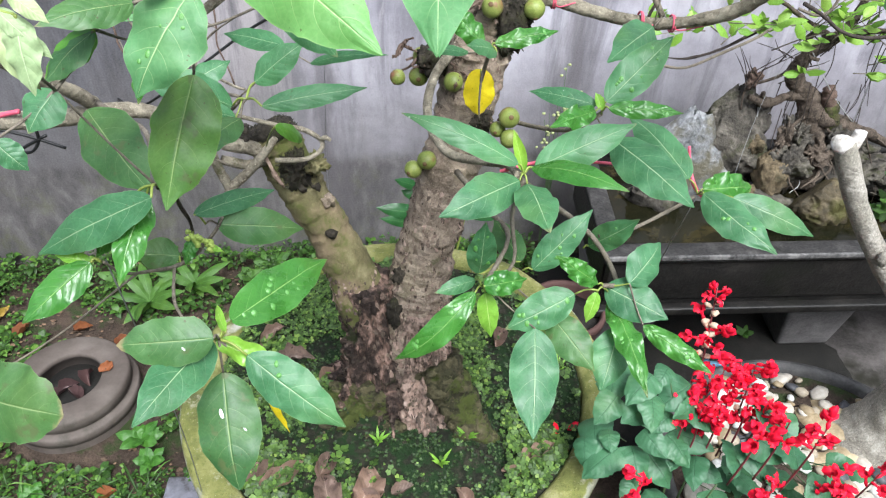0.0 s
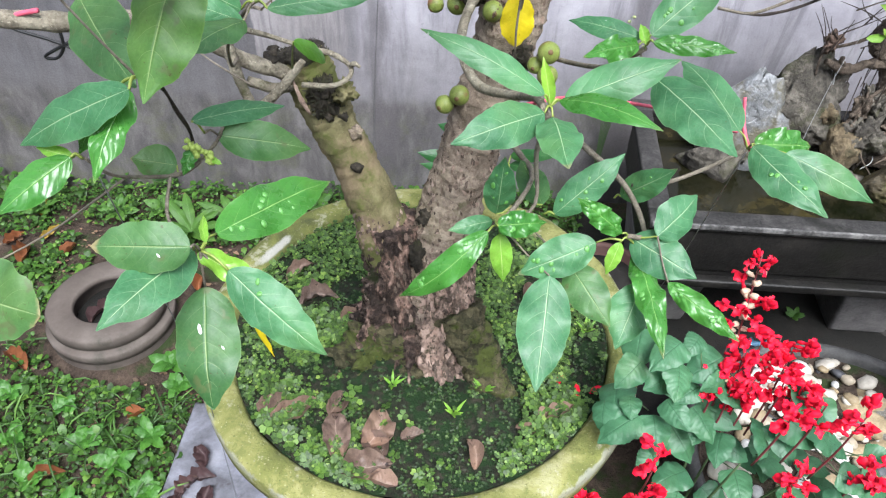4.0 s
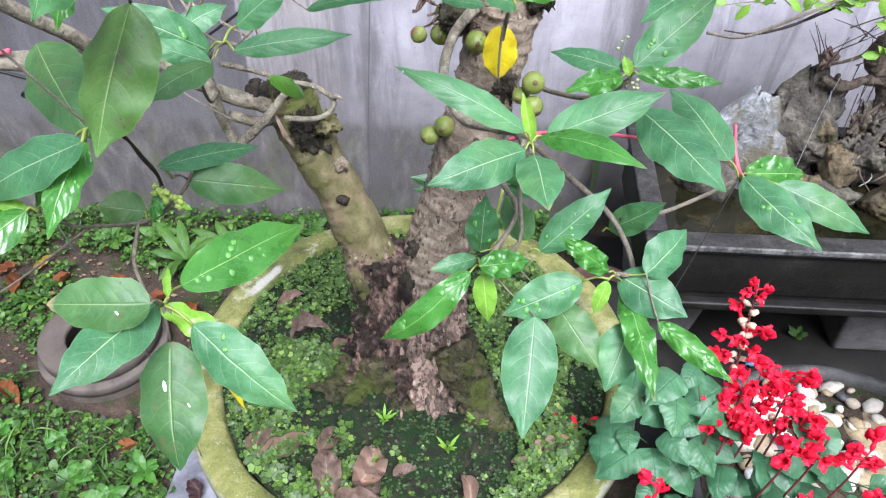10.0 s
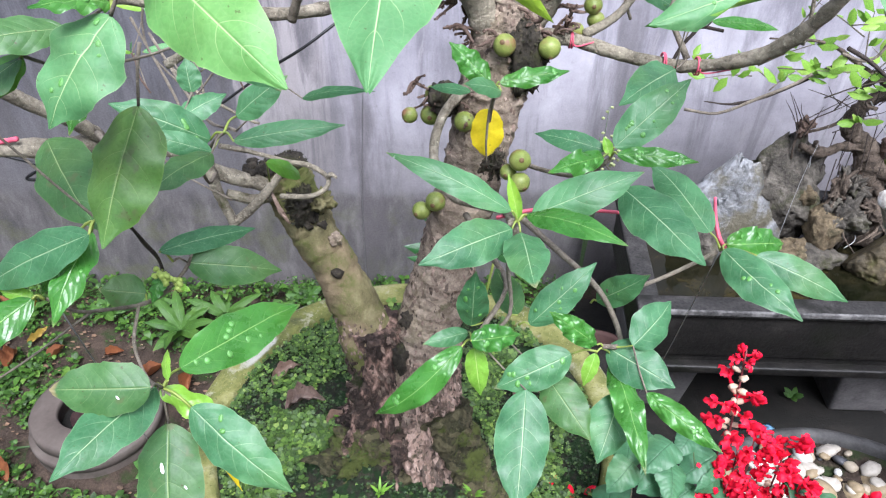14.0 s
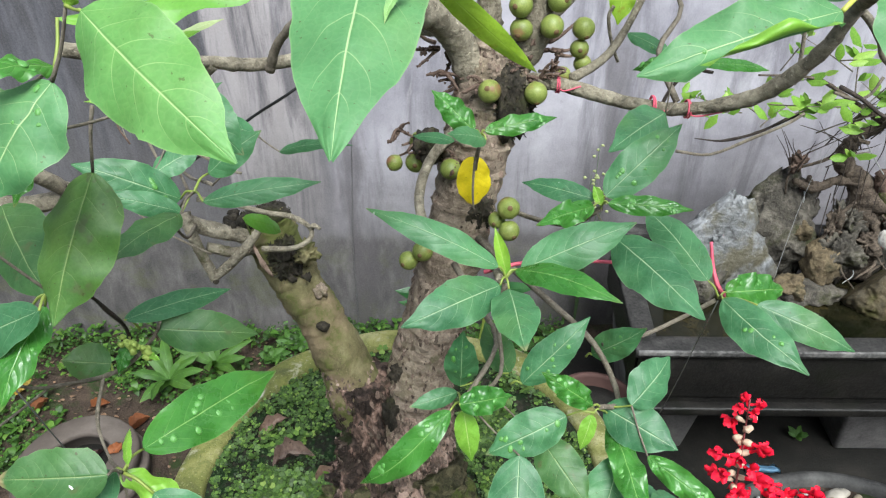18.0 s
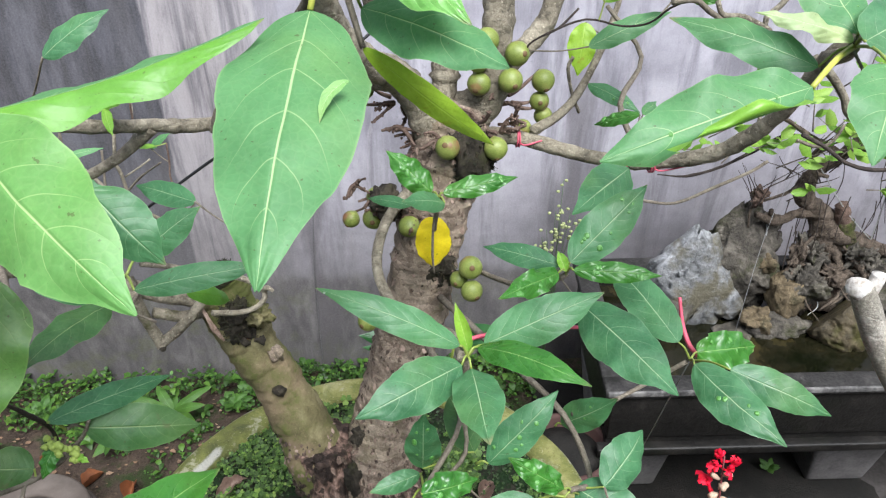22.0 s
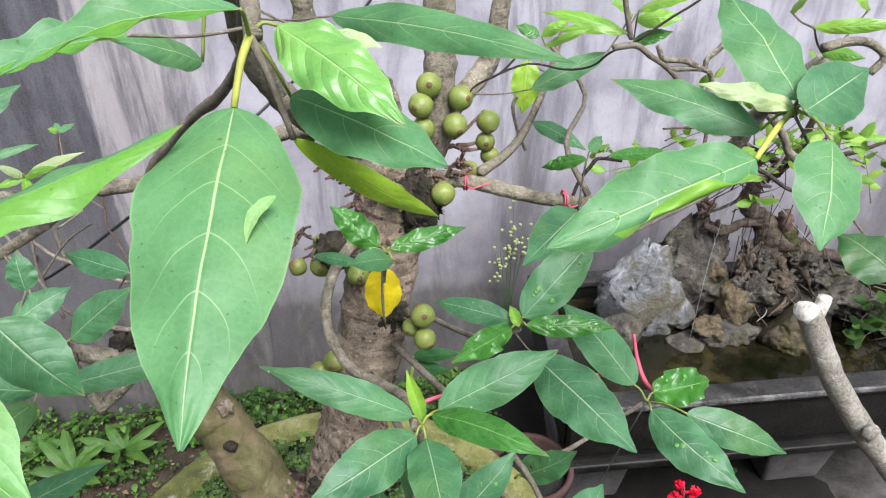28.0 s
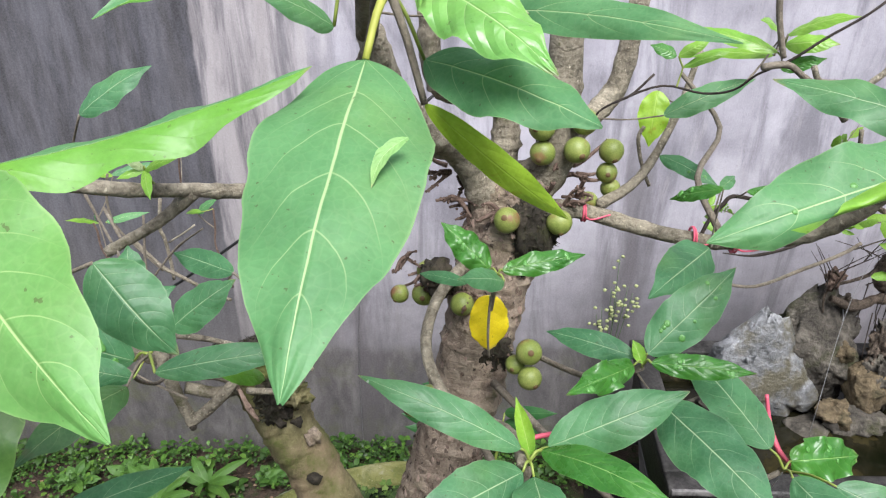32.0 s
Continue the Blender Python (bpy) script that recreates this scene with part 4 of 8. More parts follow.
profile = [(0.20, 0.0), (0.27, 0.03), (0.33, 0.16), (0.365, 0.36), (0.375, 0.47), (0.377, 0.505), (0.396, 0.509), (0.4035, 0.514), (0.405, 0.53), (0.405, 0.552), (0.4025, 0.5585), (0.397, 0.5615), (0.385, 0.5635), (0.365, 0.5625), (0.353, 0.559), (0.3475, 0.551), (0.346, 0.52), (0.343, 0.44)]
part("body", lathe([(r * 1.02, z) for r, z in profile], (PC[0], PC[1], 0.0), 160, 0.005), POT, pot)


def soil_z(x, y):
    d = math.hypot(x - PC[0], y - PC[1])
    mound = 0.035 * math.exp(-((x + 0.05) ** 2 + (y - 0.84) ** 2) / 0.035)
    mound += 0.045 * math.exp(-((x + 0.15) ** 2 + (y - 0.77) ** 2) / 0.006) + 0.03 * math.exp(-((x - 0.05) ** 2 + (y - 0.745) ** 2) / 0.003)
    return 0.535 + mound + 0.008 * noise.noise(Vector((x * 14, y * 14, 1))) + 0.004 * noise.noise(Vector((x * 45, y * 45, 2))) + 0.010 * (d / 0.345) ** 6


bm = bmesh.new()
rings = [[bm.verts.new((PC[0], PC[1], soil_z(*PC)))]]
for i in range(1, 29):
    r = 0.3535 * i / 28
    ring = []
    for k in range(84):
        a = 2 * math.pi * k / 84
        x, y = PC[0] + r * math.cos(a), PC[1] + r * math.sin(a)
        ring.append(bm.verts.new((x, y, soil_z(x, y))))
    rings.append(ring)
for k in range(84):
    bm.faces.new((rings[0][0], rings[1][k], rings[1][(k + 1) % 84]))
for a, b in zip(rings[1:], rings[2:]):
    for k in range(84):
        bm.faces.new((a[k], b[k], b[(k + 1) % 84], a[(k + 1) % 84]))
part("soil", bm, SOIL, pot, "dark damp mossy soil")

# ---- the water trough on its legs ----
def trough_point(x, y, z):
    return Vector((0.415 + x * 0.9988, 1.285 + x * 0.048 + y, z))


def skewed(bm):
    for v in bm.verts:
        v.co = trough_point(v.co.x, v.co.y, v.co.z)
    return bm


TL_, TD, TZ = 1.35, 0.545, 0.53
trough = thing("water_trough", (0.415 + TL_ / 2, 1.57, 0.0), "long black cement water trough with worn grey rim on legs", "trough")
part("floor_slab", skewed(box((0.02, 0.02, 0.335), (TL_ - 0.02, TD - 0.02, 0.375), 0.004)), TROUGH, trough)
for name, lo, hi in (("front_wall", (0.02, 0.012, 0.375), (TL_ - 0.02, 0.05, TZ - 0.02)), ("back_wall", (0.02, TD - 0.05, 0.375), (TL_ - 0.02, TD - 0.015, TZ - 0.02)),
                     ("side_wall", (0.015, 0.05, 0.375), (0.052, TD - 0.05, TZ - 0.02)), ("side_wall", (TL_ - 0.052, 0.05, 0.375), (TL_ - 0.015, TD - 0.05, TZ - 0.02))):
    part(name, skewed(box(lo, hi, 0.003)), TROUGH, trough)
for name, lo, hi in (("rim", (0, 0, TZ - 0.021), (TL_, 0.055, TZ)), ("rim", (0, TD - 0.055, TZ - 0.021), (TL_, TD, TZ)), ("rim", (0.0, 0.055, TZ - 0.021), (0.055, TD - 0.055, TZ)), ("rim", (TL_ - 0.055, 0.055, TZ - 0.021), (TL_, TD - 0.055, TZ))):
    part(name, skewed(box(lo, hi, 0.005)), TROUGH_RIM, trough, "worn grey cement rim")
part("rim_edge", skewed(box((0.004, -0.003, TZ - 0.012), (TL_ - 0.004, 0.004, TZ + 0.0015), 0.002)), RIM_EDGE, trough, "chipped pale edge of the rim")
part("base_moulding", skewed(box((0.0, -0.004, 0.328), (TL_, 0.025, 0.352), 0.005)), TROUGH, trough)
for x in (0.02, 0.62, 1.13):
    part("leg", skewed(box((x, 0.13, 0.0), (x + 0.25, 0.40, 0.334), 0.012, 0.34)), LEG, trough, "tapered grey cement leg")
bm = bmesh.new()
g = [[bm.verts.new(trough_point(0.05 + (TL_ - 0.1) * i / 30, 0.049 + (TD - 0.098) * j / 14, 0.468)) for i in range(31)] for j in range(15)]
for r0, r1 in zip(g, g[1:]):
    for i in range(30):
        bm.faces.new((r0[i], r0[i + 1], r1[i + 1], r1[i]))
single("water", bm, WATER, "still dark brown water in the trough", "water", kind="structure")

# ---- rocks and the small tree in the trough ----
def rock(centre, size, seed, material, label, cuts=3, rough=0.35, facets=3, peak=0.0):
    single("rock", boulder((0, 0, 0), size, seed, cuts, rough, facets, None, peak), material, label, "rock", "rocks in the trough").location = centre


rock((0.69, 1.66, 0.55), (0.135, 0.08, 0.205), 3.4, ROCK_PALE, "pale grey pointed rock standing in the water", 5, 0.34, 10, 0.42)
rock((0.63, 1.62, 0.485), (0.09, 0.07, 0.07), 4.9, ROCK_DARK, "low dark rock beside the pale one", 4, 0.4, 4)
rock((0.80, 1.72, 0.58), (0.13, 0.08, 0.19), 5.2, ROCK_DARK, "tall dark weathered rock against the wall", 5, 0.45, 4)
rock((0.885, 1.69, 0.61), (0.042, 0.036, 0.045), 7.3, ROCK_TAN, "small ochre stone wedged among rocks", 4, 0.5)
rock((0.93, 1.64, 0.545), (0.05, 0.045, 0.06), 8.1, ROCK_TAN, "ochre brown stone among dark rocks", 4, 0.5)
rock((0.985, 1.655, 0.56), (0.055, 0.05, 0.075), 9.4, ROCK_DARK, "rough brown rock under the roots", 5, 0.6)
rock((0.86, 1.60, 0.50), (0.045, 0.04, 0.03), 11.2, ROCK_TAN, "small yellow stone at the waterline", 4, 0.5)
rock((0.92, 1.60, 0.475), (0.09, 0.06, 0.045), 12.6, ROCK_DARK, "low dark rock in the water", 4, 0.5)
rock((1.07, 1.575, 0.495), (0.078, 0.066, 0.078), 13.7, ROCK_MOSSY, "round mossy ochre boulder in the water", 5, 0.24, 1)
rock((1.17, 1.68, 0.53), (0.10, 0.08, 0.08), 15.5, ROCK_DARK, "dark craggy rock behind the boulder", 5, 0.6)
rock((1.30, 1.66, 0.50), (0.09, 0.08, 0.06), 17.1, ROCK_DARK, "dark rock under trailing plants", 5, 0.6)
rock((0.80, 1.58, 0.46), (0.07, 0.05, 0.02), 18.3, ROCK_DARK, "flat dark stone just under water")

bonsai = thing("small_tree", (1.05, 1.72, 0.5), "gnarled little tree with bare roots over rocks", "tree")
part("trunk", tube([(1.075, 1.70, 0.48, 0.05), (1.055, 1.71, 0.575, 0.045), (1.043, 1.715, 0.66, 0.04), (1.018, 1.715, 0.73, 0.032), (0.978, 1.71, 0.768, 0.024), (0.950, 1.71, 0.80, 0.021), (0.947, 1.71, 0.842, 0.019), (0.972, 1.71, 0.88, 0.017), (1.012, 1.71, 0.912, 0.015), (1.04, 1.71, 0.96, 0.012), (1.05, 1.70, 1.05, 0.007)], 20, 9, 0.35, 2.0, knots=0.12), ROOT_BROWN, bonsai)
for row in ([(1.0, 1.71, 0.752, 0.018), (0.94, 1.70, 0.757, 0.0135), (0.905, 1.695, 0.74, 0.0125), (0.868, 1.69, 0.744, 0.011), (0.832, 1.685, 0.760, 0.0085)],
            [(0.884, 1.69, 0.745, 0.008), (0.872, 1.688, 0.758, 0.007), (0.865, 1.686, 0.772, 0.006)],
            [(1.03, 1.71, 0.70, 0.028), (1.07, 1.70, 0.69, 0.023), (1.115, 1.70, 0.677, 0.020), (1.20, 1.70, 0.645, 0.016), (1.30, 1.70, 0.60, 0.010)],
            [(0.945, 1.71, 0.832, 0.006), (0.886, 1.70, 0.806, 0.004), (0.831, 1.695, 0.788, 0.0035), (0.816, 1.69, 0.765, 0.003), (0.822, 1.69, 0.719, 0.002)],
            [(1.01, 1.71, 0.91, 0.010), (0.955, 1.69, 0.94, 0.008), (0.925, 1.68, 0.915, 0.007), (0.935, 1.67, 0.885, 0.006), (0.965, 1.66, 0.878, 0.004)],
            [(1.0, 1.71, 0.905, 0.010), (1.06, 1.68, 0.945, 0.008), (1.13, 1.65, 0.965, 0.006), (1.22, 1.62, 1.02, 0.004)],
            [(0.96, 1.70, 0.935, 0.007), (0.90, 1.69, 0.975, 0.0055), (0.80, 1.67, 1.03, 0.004), (0.66, 1.63, 1.05, 0.002)],
            [(0.572, 1.70, 0.862, 0.0008), (0.643, 1.70, 0.858, 0.003), (0.722, 1.70, 0.883, 0.0034), (0.793, 1.70, 0.926, 0.0038), (0.86, 1.70, 0.965, 0.0045), (0.95, 1.70, 0.95, 0.006)]):
    part("branch", tube(row, 12, 7, 0.45, row[0][0] * 9), ROOT_BROWN if row[0][3] > 0.0059 else TWIG_DARK, bonsai)
part("mossy_stem", tube([(1.105, 1.705, 0.62, 0.022), (1.085, 1.70, 0.69, 0.020), (1.066, 1.70, 0.735, 0.018)], 14, 6, 0.5, 3.0), MOSS_ROOT, bonsai, "stem furred with moss")
part("cut_stub", tube([(1.068, 1.70, 0.728, 0.017), (1.055, 1.70, 0.76, 0.020), (1.045, 1.70, 0.782, 0.017)], 14, 6, 0.6), RED_TWIG, bonsai, "reddish rotten stub")
part("dry_tuft", boulder((0.828, 1.69, 0.808), (0.018, 0.014, 0.020), 4.4, 4, 0.9), RED_TWIG, bonsai, "dry brown tuft on a twig")
for k, row in enumerate(([(1.01, 1.70, 0.68, 0.012), (0.97, 1.68, 0.625, 0.009), (0.945, 1.66, 0.57, 0.006)], [(1.02, 1.69, 0.655, 0.011), (0.991, 1.67, 0.608, 0.009), (0.985, 1.65, 0.538, 0.006)], [(1.00, 1.69, 0.70, 0.007), (0.955, 1.67, 0.66, 0.006), (0.925, 1.65, 0.60, 0.004)], [(1.05, 1.68, 0.66, 0.014), (1.08, 1.66, 0.60, 0.012), (1.06, 1.64, 0.54, 0.008)], [(1.07, 1.68, 0.67, 0.012), (1.12, 1.66, 0.62, 0.010), (1.15, 1.64, 0.55, 0.007)])):
    part("root", tube([(x, y, z, r * 0.72) for x, y, z, r in row], 12, 9, 0.9, k + 0.5, knots=0.3), ROOT_BROWN, bonsai)
for k, (c, size) in enumerate((((1.00, 1.69, 0.64), (0.035, 0.03, 0.045)), ((1.06, 1.67, 0.60), (0.045, 0.03, 0.035)), ((1.11, 1.675, 0.64), (0.040, 0.03, 0.040)), ((0.965, 1.675, 0.625), (0.028, 0.024, 0.040)), ((1.16, 1.67, 0.60), (0.050, 0.035, 0.040)))):
    part("root_knot", boulder(c, size, 6.3 + k * 2.1, 5, 0.85), ROOT_BROWN if k % 2 else ROCK_DARK, bonsai, "gnarled dark root lump")
rnd = random.Random(71)
for i in range(34):
    s = rnd.random()
    x, z = 0.80 + 0.32 * s, 0.80 + 0.16 * s + rnd.uniform(-0.06, 0.08)
    y = 1.69 + rnd.uniform(-0.03, 0.02)
    a = rnd.uniform(0.3, 2.8)
    long = rnd.uniform(0.05, 0.14)
    dx, dz = math.cos(a) * long, math.sin(a) * long
    part("twig", tube([(x, y, z, 0.0017), (x + dx * 0.5 + rnd.uniform(-0.012, 0.012), y - 0.005, z + dz * 0.5, 0.0012), (x + dx, y - 0.01, z + dz, 0.0006)], 5, 4, 0.3, i), TWIG_DARK, bonsai)
rnd = random.Random(5)
for i in range(26):
    x = rnd.uniform(0.95, 1.30)
    top = (min(x * 0.6 + 0.42, 1.2), 1.70 + rnd.uniform(-0.03, 0.03), 0.62 + rnd.uniform(-0.06, 0.06))
    end = (x, 1.61 + rnd.uniform(-0.05, 0.1), 0.47 + rnd.uniform(0, 0.06))
    mid = ((top[0] + end[0]) / 2 + rnd.uniform(-0.05, 0.05), (top[1] + end[1]) / 2 - 0.02, (top[2] + end[2]) / 2 + rnd.uniform(-0.01, 0.04))
    r = rnd.choice((0.0018, 0.0024, 0.003, 0.0042, 0.0065))
    part("root", tube([(*top, r), (*mid, r * 0.9), (*end, r * 0.6)], 8, 6, 0.5, i), ROOT_BROWN, bonsai)


rnd = random.Random(62)
for i in range(22):
    x = rnd.uniform(0.88, 1.16)
    z = rnd.uniform(0.68, 0.92)
    y = 1.71 + rnd.uniform(-0.04, 0.03)
    drop = rnd.uniform(0.10, 0.26)
    part("aerial_root", tube([(x, y, z, 0.0014), (x + rnd.uniform(-0.012, 0.012), y - 0.005, z - drop * 0.5, 0.0012), (x + rnd.uniform(-0.03, 0.03), y - 0.01, z - drop, 0.0008)], 5, 4, 0.2, i), TWIG_DARK, bonsai)


def sprays(name, owner, count, seed, where, leaf_long, material, twig_material, label):
    """Thin twigs with small leaves: twigs one by one, the leaves joined."""
    rnd = random.Random(seed)
    verts, faces = [], []
    for _ in range(count):
        p = Vector(where(rnd))
        way = Vector((rnd.uniform(-1, 1), rnd.uniform(-0.6, 0.3), rnd.uniform(-0.2, 0.8))).normalized()
        length = rnd.uniform(0.06, 0.16)
        bend = Vector((rnd.uniform(-0.3, 0.3), rnd.uniform(-0.3, 0.3), rnd.uniform(-0.5, 0.1)))
        q = p + way * length * 0.5 + bend * length * 0.1
        e = p + way * length + bend * length * 0.4
        part("twig", tube([(*p, 0.0018), (*q, 0.0013), (*e, 0.0007)], 5, 3), twig_material, owner)
        for k in range(rnd.randint(3, 7)):
            t = rnd.uniform(0.25, 1.05)
            b = p.lerp(e, t)
            out = (way * 0.4 + Vector((rnd.uniform(-1, 1), rnd.uniform(-1, 0.4), rnd.uniform(-0.5, 0.7)))).normalized()
            size = leaf_long * rnd.uniform(0.6, 1.25)
            side = out.cross(Vector((rnd.uniform(-0.5, 0.5), -0.6, 0.8))).normalized() * size * 0.24
            up = side.cross(out).normalized() * size * 0.07
            n = len(verts)
            verts += [b, b + out * size * 0.35 + side - up, b + out * size * 0.75 + side * 0.75 - up, b + out * size, b + out * size * 0.75 - side * 0.75 - up, b + out * size * 0.35 - side - up, b + out * size * 0.5 + up]
            faces += [(n, n + 1, n + 6), (n + 1, n + 2, n + 6), (n + 2, n + 3, n + 6), (n + 3, n + 4, n + 6), (n + 4, n + 5, n + 6), (n + 5, n, n + 6)]
    origin = ORIGIN[owner]
    ob = new(name, arrays(name, [v - origin for v in verts], faces, material))
    ob.parent = owner
    tagged(ob, label, kind="stuff")


def crown_place(rnd):
    s = rnd.random()
    return (0.62 + 0.72 * s + rnd.uniform(-0.05, 0.05), 1.66 + rnd.uniform(-0.08, 0.06), 0.86 + 0.14 * math.sin(s * 5) * rnd.random() + rnd.uniform(-0.02, 0.16))


sprays("foliage", bonsai, 40, 21, crown_place, 0.045, FAR_LEAF, TWIG, "thin sprays of small bright leaves")

trailing = thing("trailing_plant", (1.36, 1.60, 0.54), "dark leafy plant trailing over the rocks", "plant")
sprays("foliage", trailing, 26, 8, lambda rnd: (1.24 + rnd.uniform(0, 0.22), 1.55 + rnd.uniform(-0.05, 0.08), 0.53 + rnd.uniform(-0.05, 0.10)), 0.05, WEED, TWIG, "narrow dark green leaves")

# ---- cement ring (an upturned pot) on the ground ----
ring = thing("cement_ring", (-1.0, 1.235, 0.0), "upturned brown cement pot with a round hole", "plant pot")
RP = (-1.0, 1.235, 0.0)
part("body", lathe([(0.168, 0.0), (0.17, 0.012), (0.166, 0.03), (0.166, 0.034), (0.172, 0.038), (0.173, 0.062), (0.169, 0.067), (0.154, 0.070), (0.153, 0.076), (0.158, 0.080), (0.159, 0.108), (0.156, 0.114), (0.150, 0.117), (0.120, 0.118), (0.092, 0.116), (0.088, 0.113), (0.087, 0.100), (0.090, 0.098), (0.10, 0.02)], RP, 56, 0.003), RING, ring)
part("footing", lathe([(0.0, 0.012), (0.10, 0.014), (0.175, 0.008), (0.20, 0.0), (0.21, -0.02)], (-0.99, 1.225, 0), 40, 0.01), EARTH, ring)
# Black disc stands in for the shade inside the hole
part("hole_floor", lathe([(0.0, 0.070), (0.05, 0.072), (0.092, 0.066), (0.096, 0.04)], RP, 32, 0.006), SHADE_MUD, ring, "earth floor blackened to stand for shade inside the ring")

# ---- slab beside the pot ----
bm = box((-0.66, 0.38, -0.03), (-0.28, 1.0, 0.022), 0.006)
for v in bm.verts:
    v.co.x -= 0.05 * (v.co.y - 0.7)
    v.co += Vector((0.01 * noise.noise(v.co * 5), 0.01 * noise.noise(v.co * 5 + Vector((3, 0, 0))), 0))
single("stone_slab", bm, SLAB, "bluish grey stone slab lying under the pot", "slab")

# ---- brown pot behind the large pot ----
bpot = thing("brown_pot", (0.345, 1.30, 0.0), "empty dull brown clay pot on the ground", "plant pot")
part("body", lathe([(0.06, 0.0), (0.075, 0.01), (0.092, 0.30), (0.097, 0.315), (0.103, 0.32), (0.105, 0.34), (0.103, 0.35), (0.094, 0.35), (0.090, 0.342), (0.084, 0.25), (0.0, 0.22)], (0.345, 1.30, 0), 40, 0.002), TERRACOTTA, bpot)
# Black soil disc covers the lit inside, painted as shade within the pot
part("soil", lathe([(0.0, 0.318), (0.05, 0.32), (0.0885, 0.316), (0.089, 0.30)], (0.345, 1.30, 0), 30, 0.004), SHADE_MUD, bpot, "soil disc blackened to stand for the pot's inner shade")

# ---- pebble bowl with a pruned tree ----
BC = (0.80, 0.79)
bowl = thing("pebble_bowl", (BC[0], BC[1], 0.0), "wide grey-black bowl filled with pebbles", "plant pot")
part("body", lathe([(0.22, 0.0), (0.26, 0.02), (0.305, 0.28), (0.312, 0.325), (0.326, 0.33), (0.332, 0.343), (0.328, 0.358), (0.315, 0.362), (0.304, 0.356), (0.298, 0.33), (0.296, 0.28)], (BC[0], BC[1], 0), 72, 0.002), BLACK_POT, bowl)
bm = bmesh.new()
prev = None
for i in range(9):
    r = 0.299 * i / 8
    ringv = [bm.verts.new((BC[0] + r * math.cos(2 * math.pi * k / 40), BC[1] + r * math.sin(2 * math.pi * k / 40), 0.342 + 0.006 * noise.noise(Vector((r * 30, k, 0))))) for k in range(40)] if i else [bm.verts.new((*BC, 0.344))]
    if prev:
        for k in range(40):
            if len(prev) == 1:
                bm.faces.new((prev[0], ringv[k], ringv[(k + 1) % 40]))
            else:
                bm.faces.new((prev[k], ringv[k], ringv[(k + 1) % 40], prev[(k + 1) % 40]))
    prev = ringv
part("soil", bm, EARTH, bowl, "brown gravelly soil")
stones = []
for k, col in enumerate(((0.52, 0.51, 0.48), (0.42, 0.38, 0.32), (0.26, 0.20, 0.12), (0.06, 0.06, 0.065), (0.32, 0.27, 0.20))):
    mat = stone_material(f"pebble_stone_{'abcde'[k]}", [(0.3, tuple(c * 0.7 for c in col)), (0.5, col), (0.7, tuple(min(0.85, c * 1.1) for c in col))], 30, 150, 0.5, 0.2, None, (0.5, 0.6), 0.002)
    for j in range(3):
        stones.append(put(boulder((0, 0, 0), (0.017, 0.013, 0.009), k * 7.3 + j * 2.1, 2, 0.25), mat))
rnd = random.Random(11)
for i in range(300):
    a, r = rnd.uniform(0, 6.283), 0.288 * math.sqrt(rnd.random())
    ob = new("pebble", rnd.choice(stones[:6] if rnd.random() < 0.45 else stones))
    ob.parent = bowl
    s = rnd.choice((0.6, 0.8, 1.0, 1.2, 1.5)) * rnd.uniform(0.85, 1.15)
    ob.matrix_basis = pose(r * math.cos(a), r * math.sin(a), 0.346 + rnd.uniform(0.0, 0.012), rnd.uniform(-25, 25), rnd.uniform(-25, 25), rnd.uniform(0, 360)) @ Matrix.Diagonal((s, s, s, 1))

pruned = thing("pruned_tree", (0.97, 0.90, 0.32), "leaning speckled grey tree with white sealed cuts", "tree")
part("trunk", tube([(0.955, 0.90, 0.30, 0.10), (0.985, 0.90, 0.38, 0.082), (1.01, 0.90, 0.48, 0.072), (1.03, 0.895, 0.62, 0.064), (1.06, 0.89, 0.78, 0.056), (1.10, 0.88, 1.0, 0.045)], 26, 9, 0.10, 4.0), STUMP_BARK, pruned)
limb = part("cut_branch", tube([(1.03, 0.885, 0.64, 0.028), (0.93, 0.87, 0.695, 0.021), (0.825, 0.862, 0.782, 0.0185), (0.735, 0.878, 0.888, 0.0178), (0.668, 0.895, 0.985, 0.0170), (0.628, 0.909, 1.062, 0.0165), (0.618, 0.912, 1.083, 0.016)], 16, 5, 0.08, 6.0, knots=0.06), STUMP_BARK, pruned)
part("sealed_cut", tube([(0.622, 0.911, 1.076, 0.0155), (0.611, 0.909, 1.084, 0.0150), (0.607, 0.907, 1.087, 0.0130)], 16, 3, 0.22, 1.0), CUT, pruned, "white painted cut end")
part("sealed_cut", tube([(0.630, 0.912, 1.07, 0.0105), (0.636, 0.915, 1.094, 0.0095), (0.637, 0.916, 1.103, 0.0085)], 14, 3, 0.2, 2.0), CUT, pruned, "white painted cut end")
part("knot", boulder((0.728, 0.855, 0.905), (0.013, 0.008, 0.016), 3.3, 2, 0.3), STUMP_BARK, pruned)
for row in ([(0.95, 0.88, 0.34, 0.05), (0.90, 0.90, 0.34, 0.035), (0.85, 0.95, 0.335, 0.026), (0.82, 1.0, 0.325, 0.012)], [(0.95, 0.92, 0.34, 0.045), (0.90, 0.97, 0.335, 0.03), (0.87, 1.03, 0.32, 0.012)], [(0.93, 0.87, 0.33, 0.045), (0.85, 0.85, 0.33, 0.028), (0.76, 0.86, 0.322, 0.014)]):
    part("root", tube(row, 12, 4, 0.2, row[0][1] * 20), BOWL_ROOT, pruned, "smooth ochre surface root")

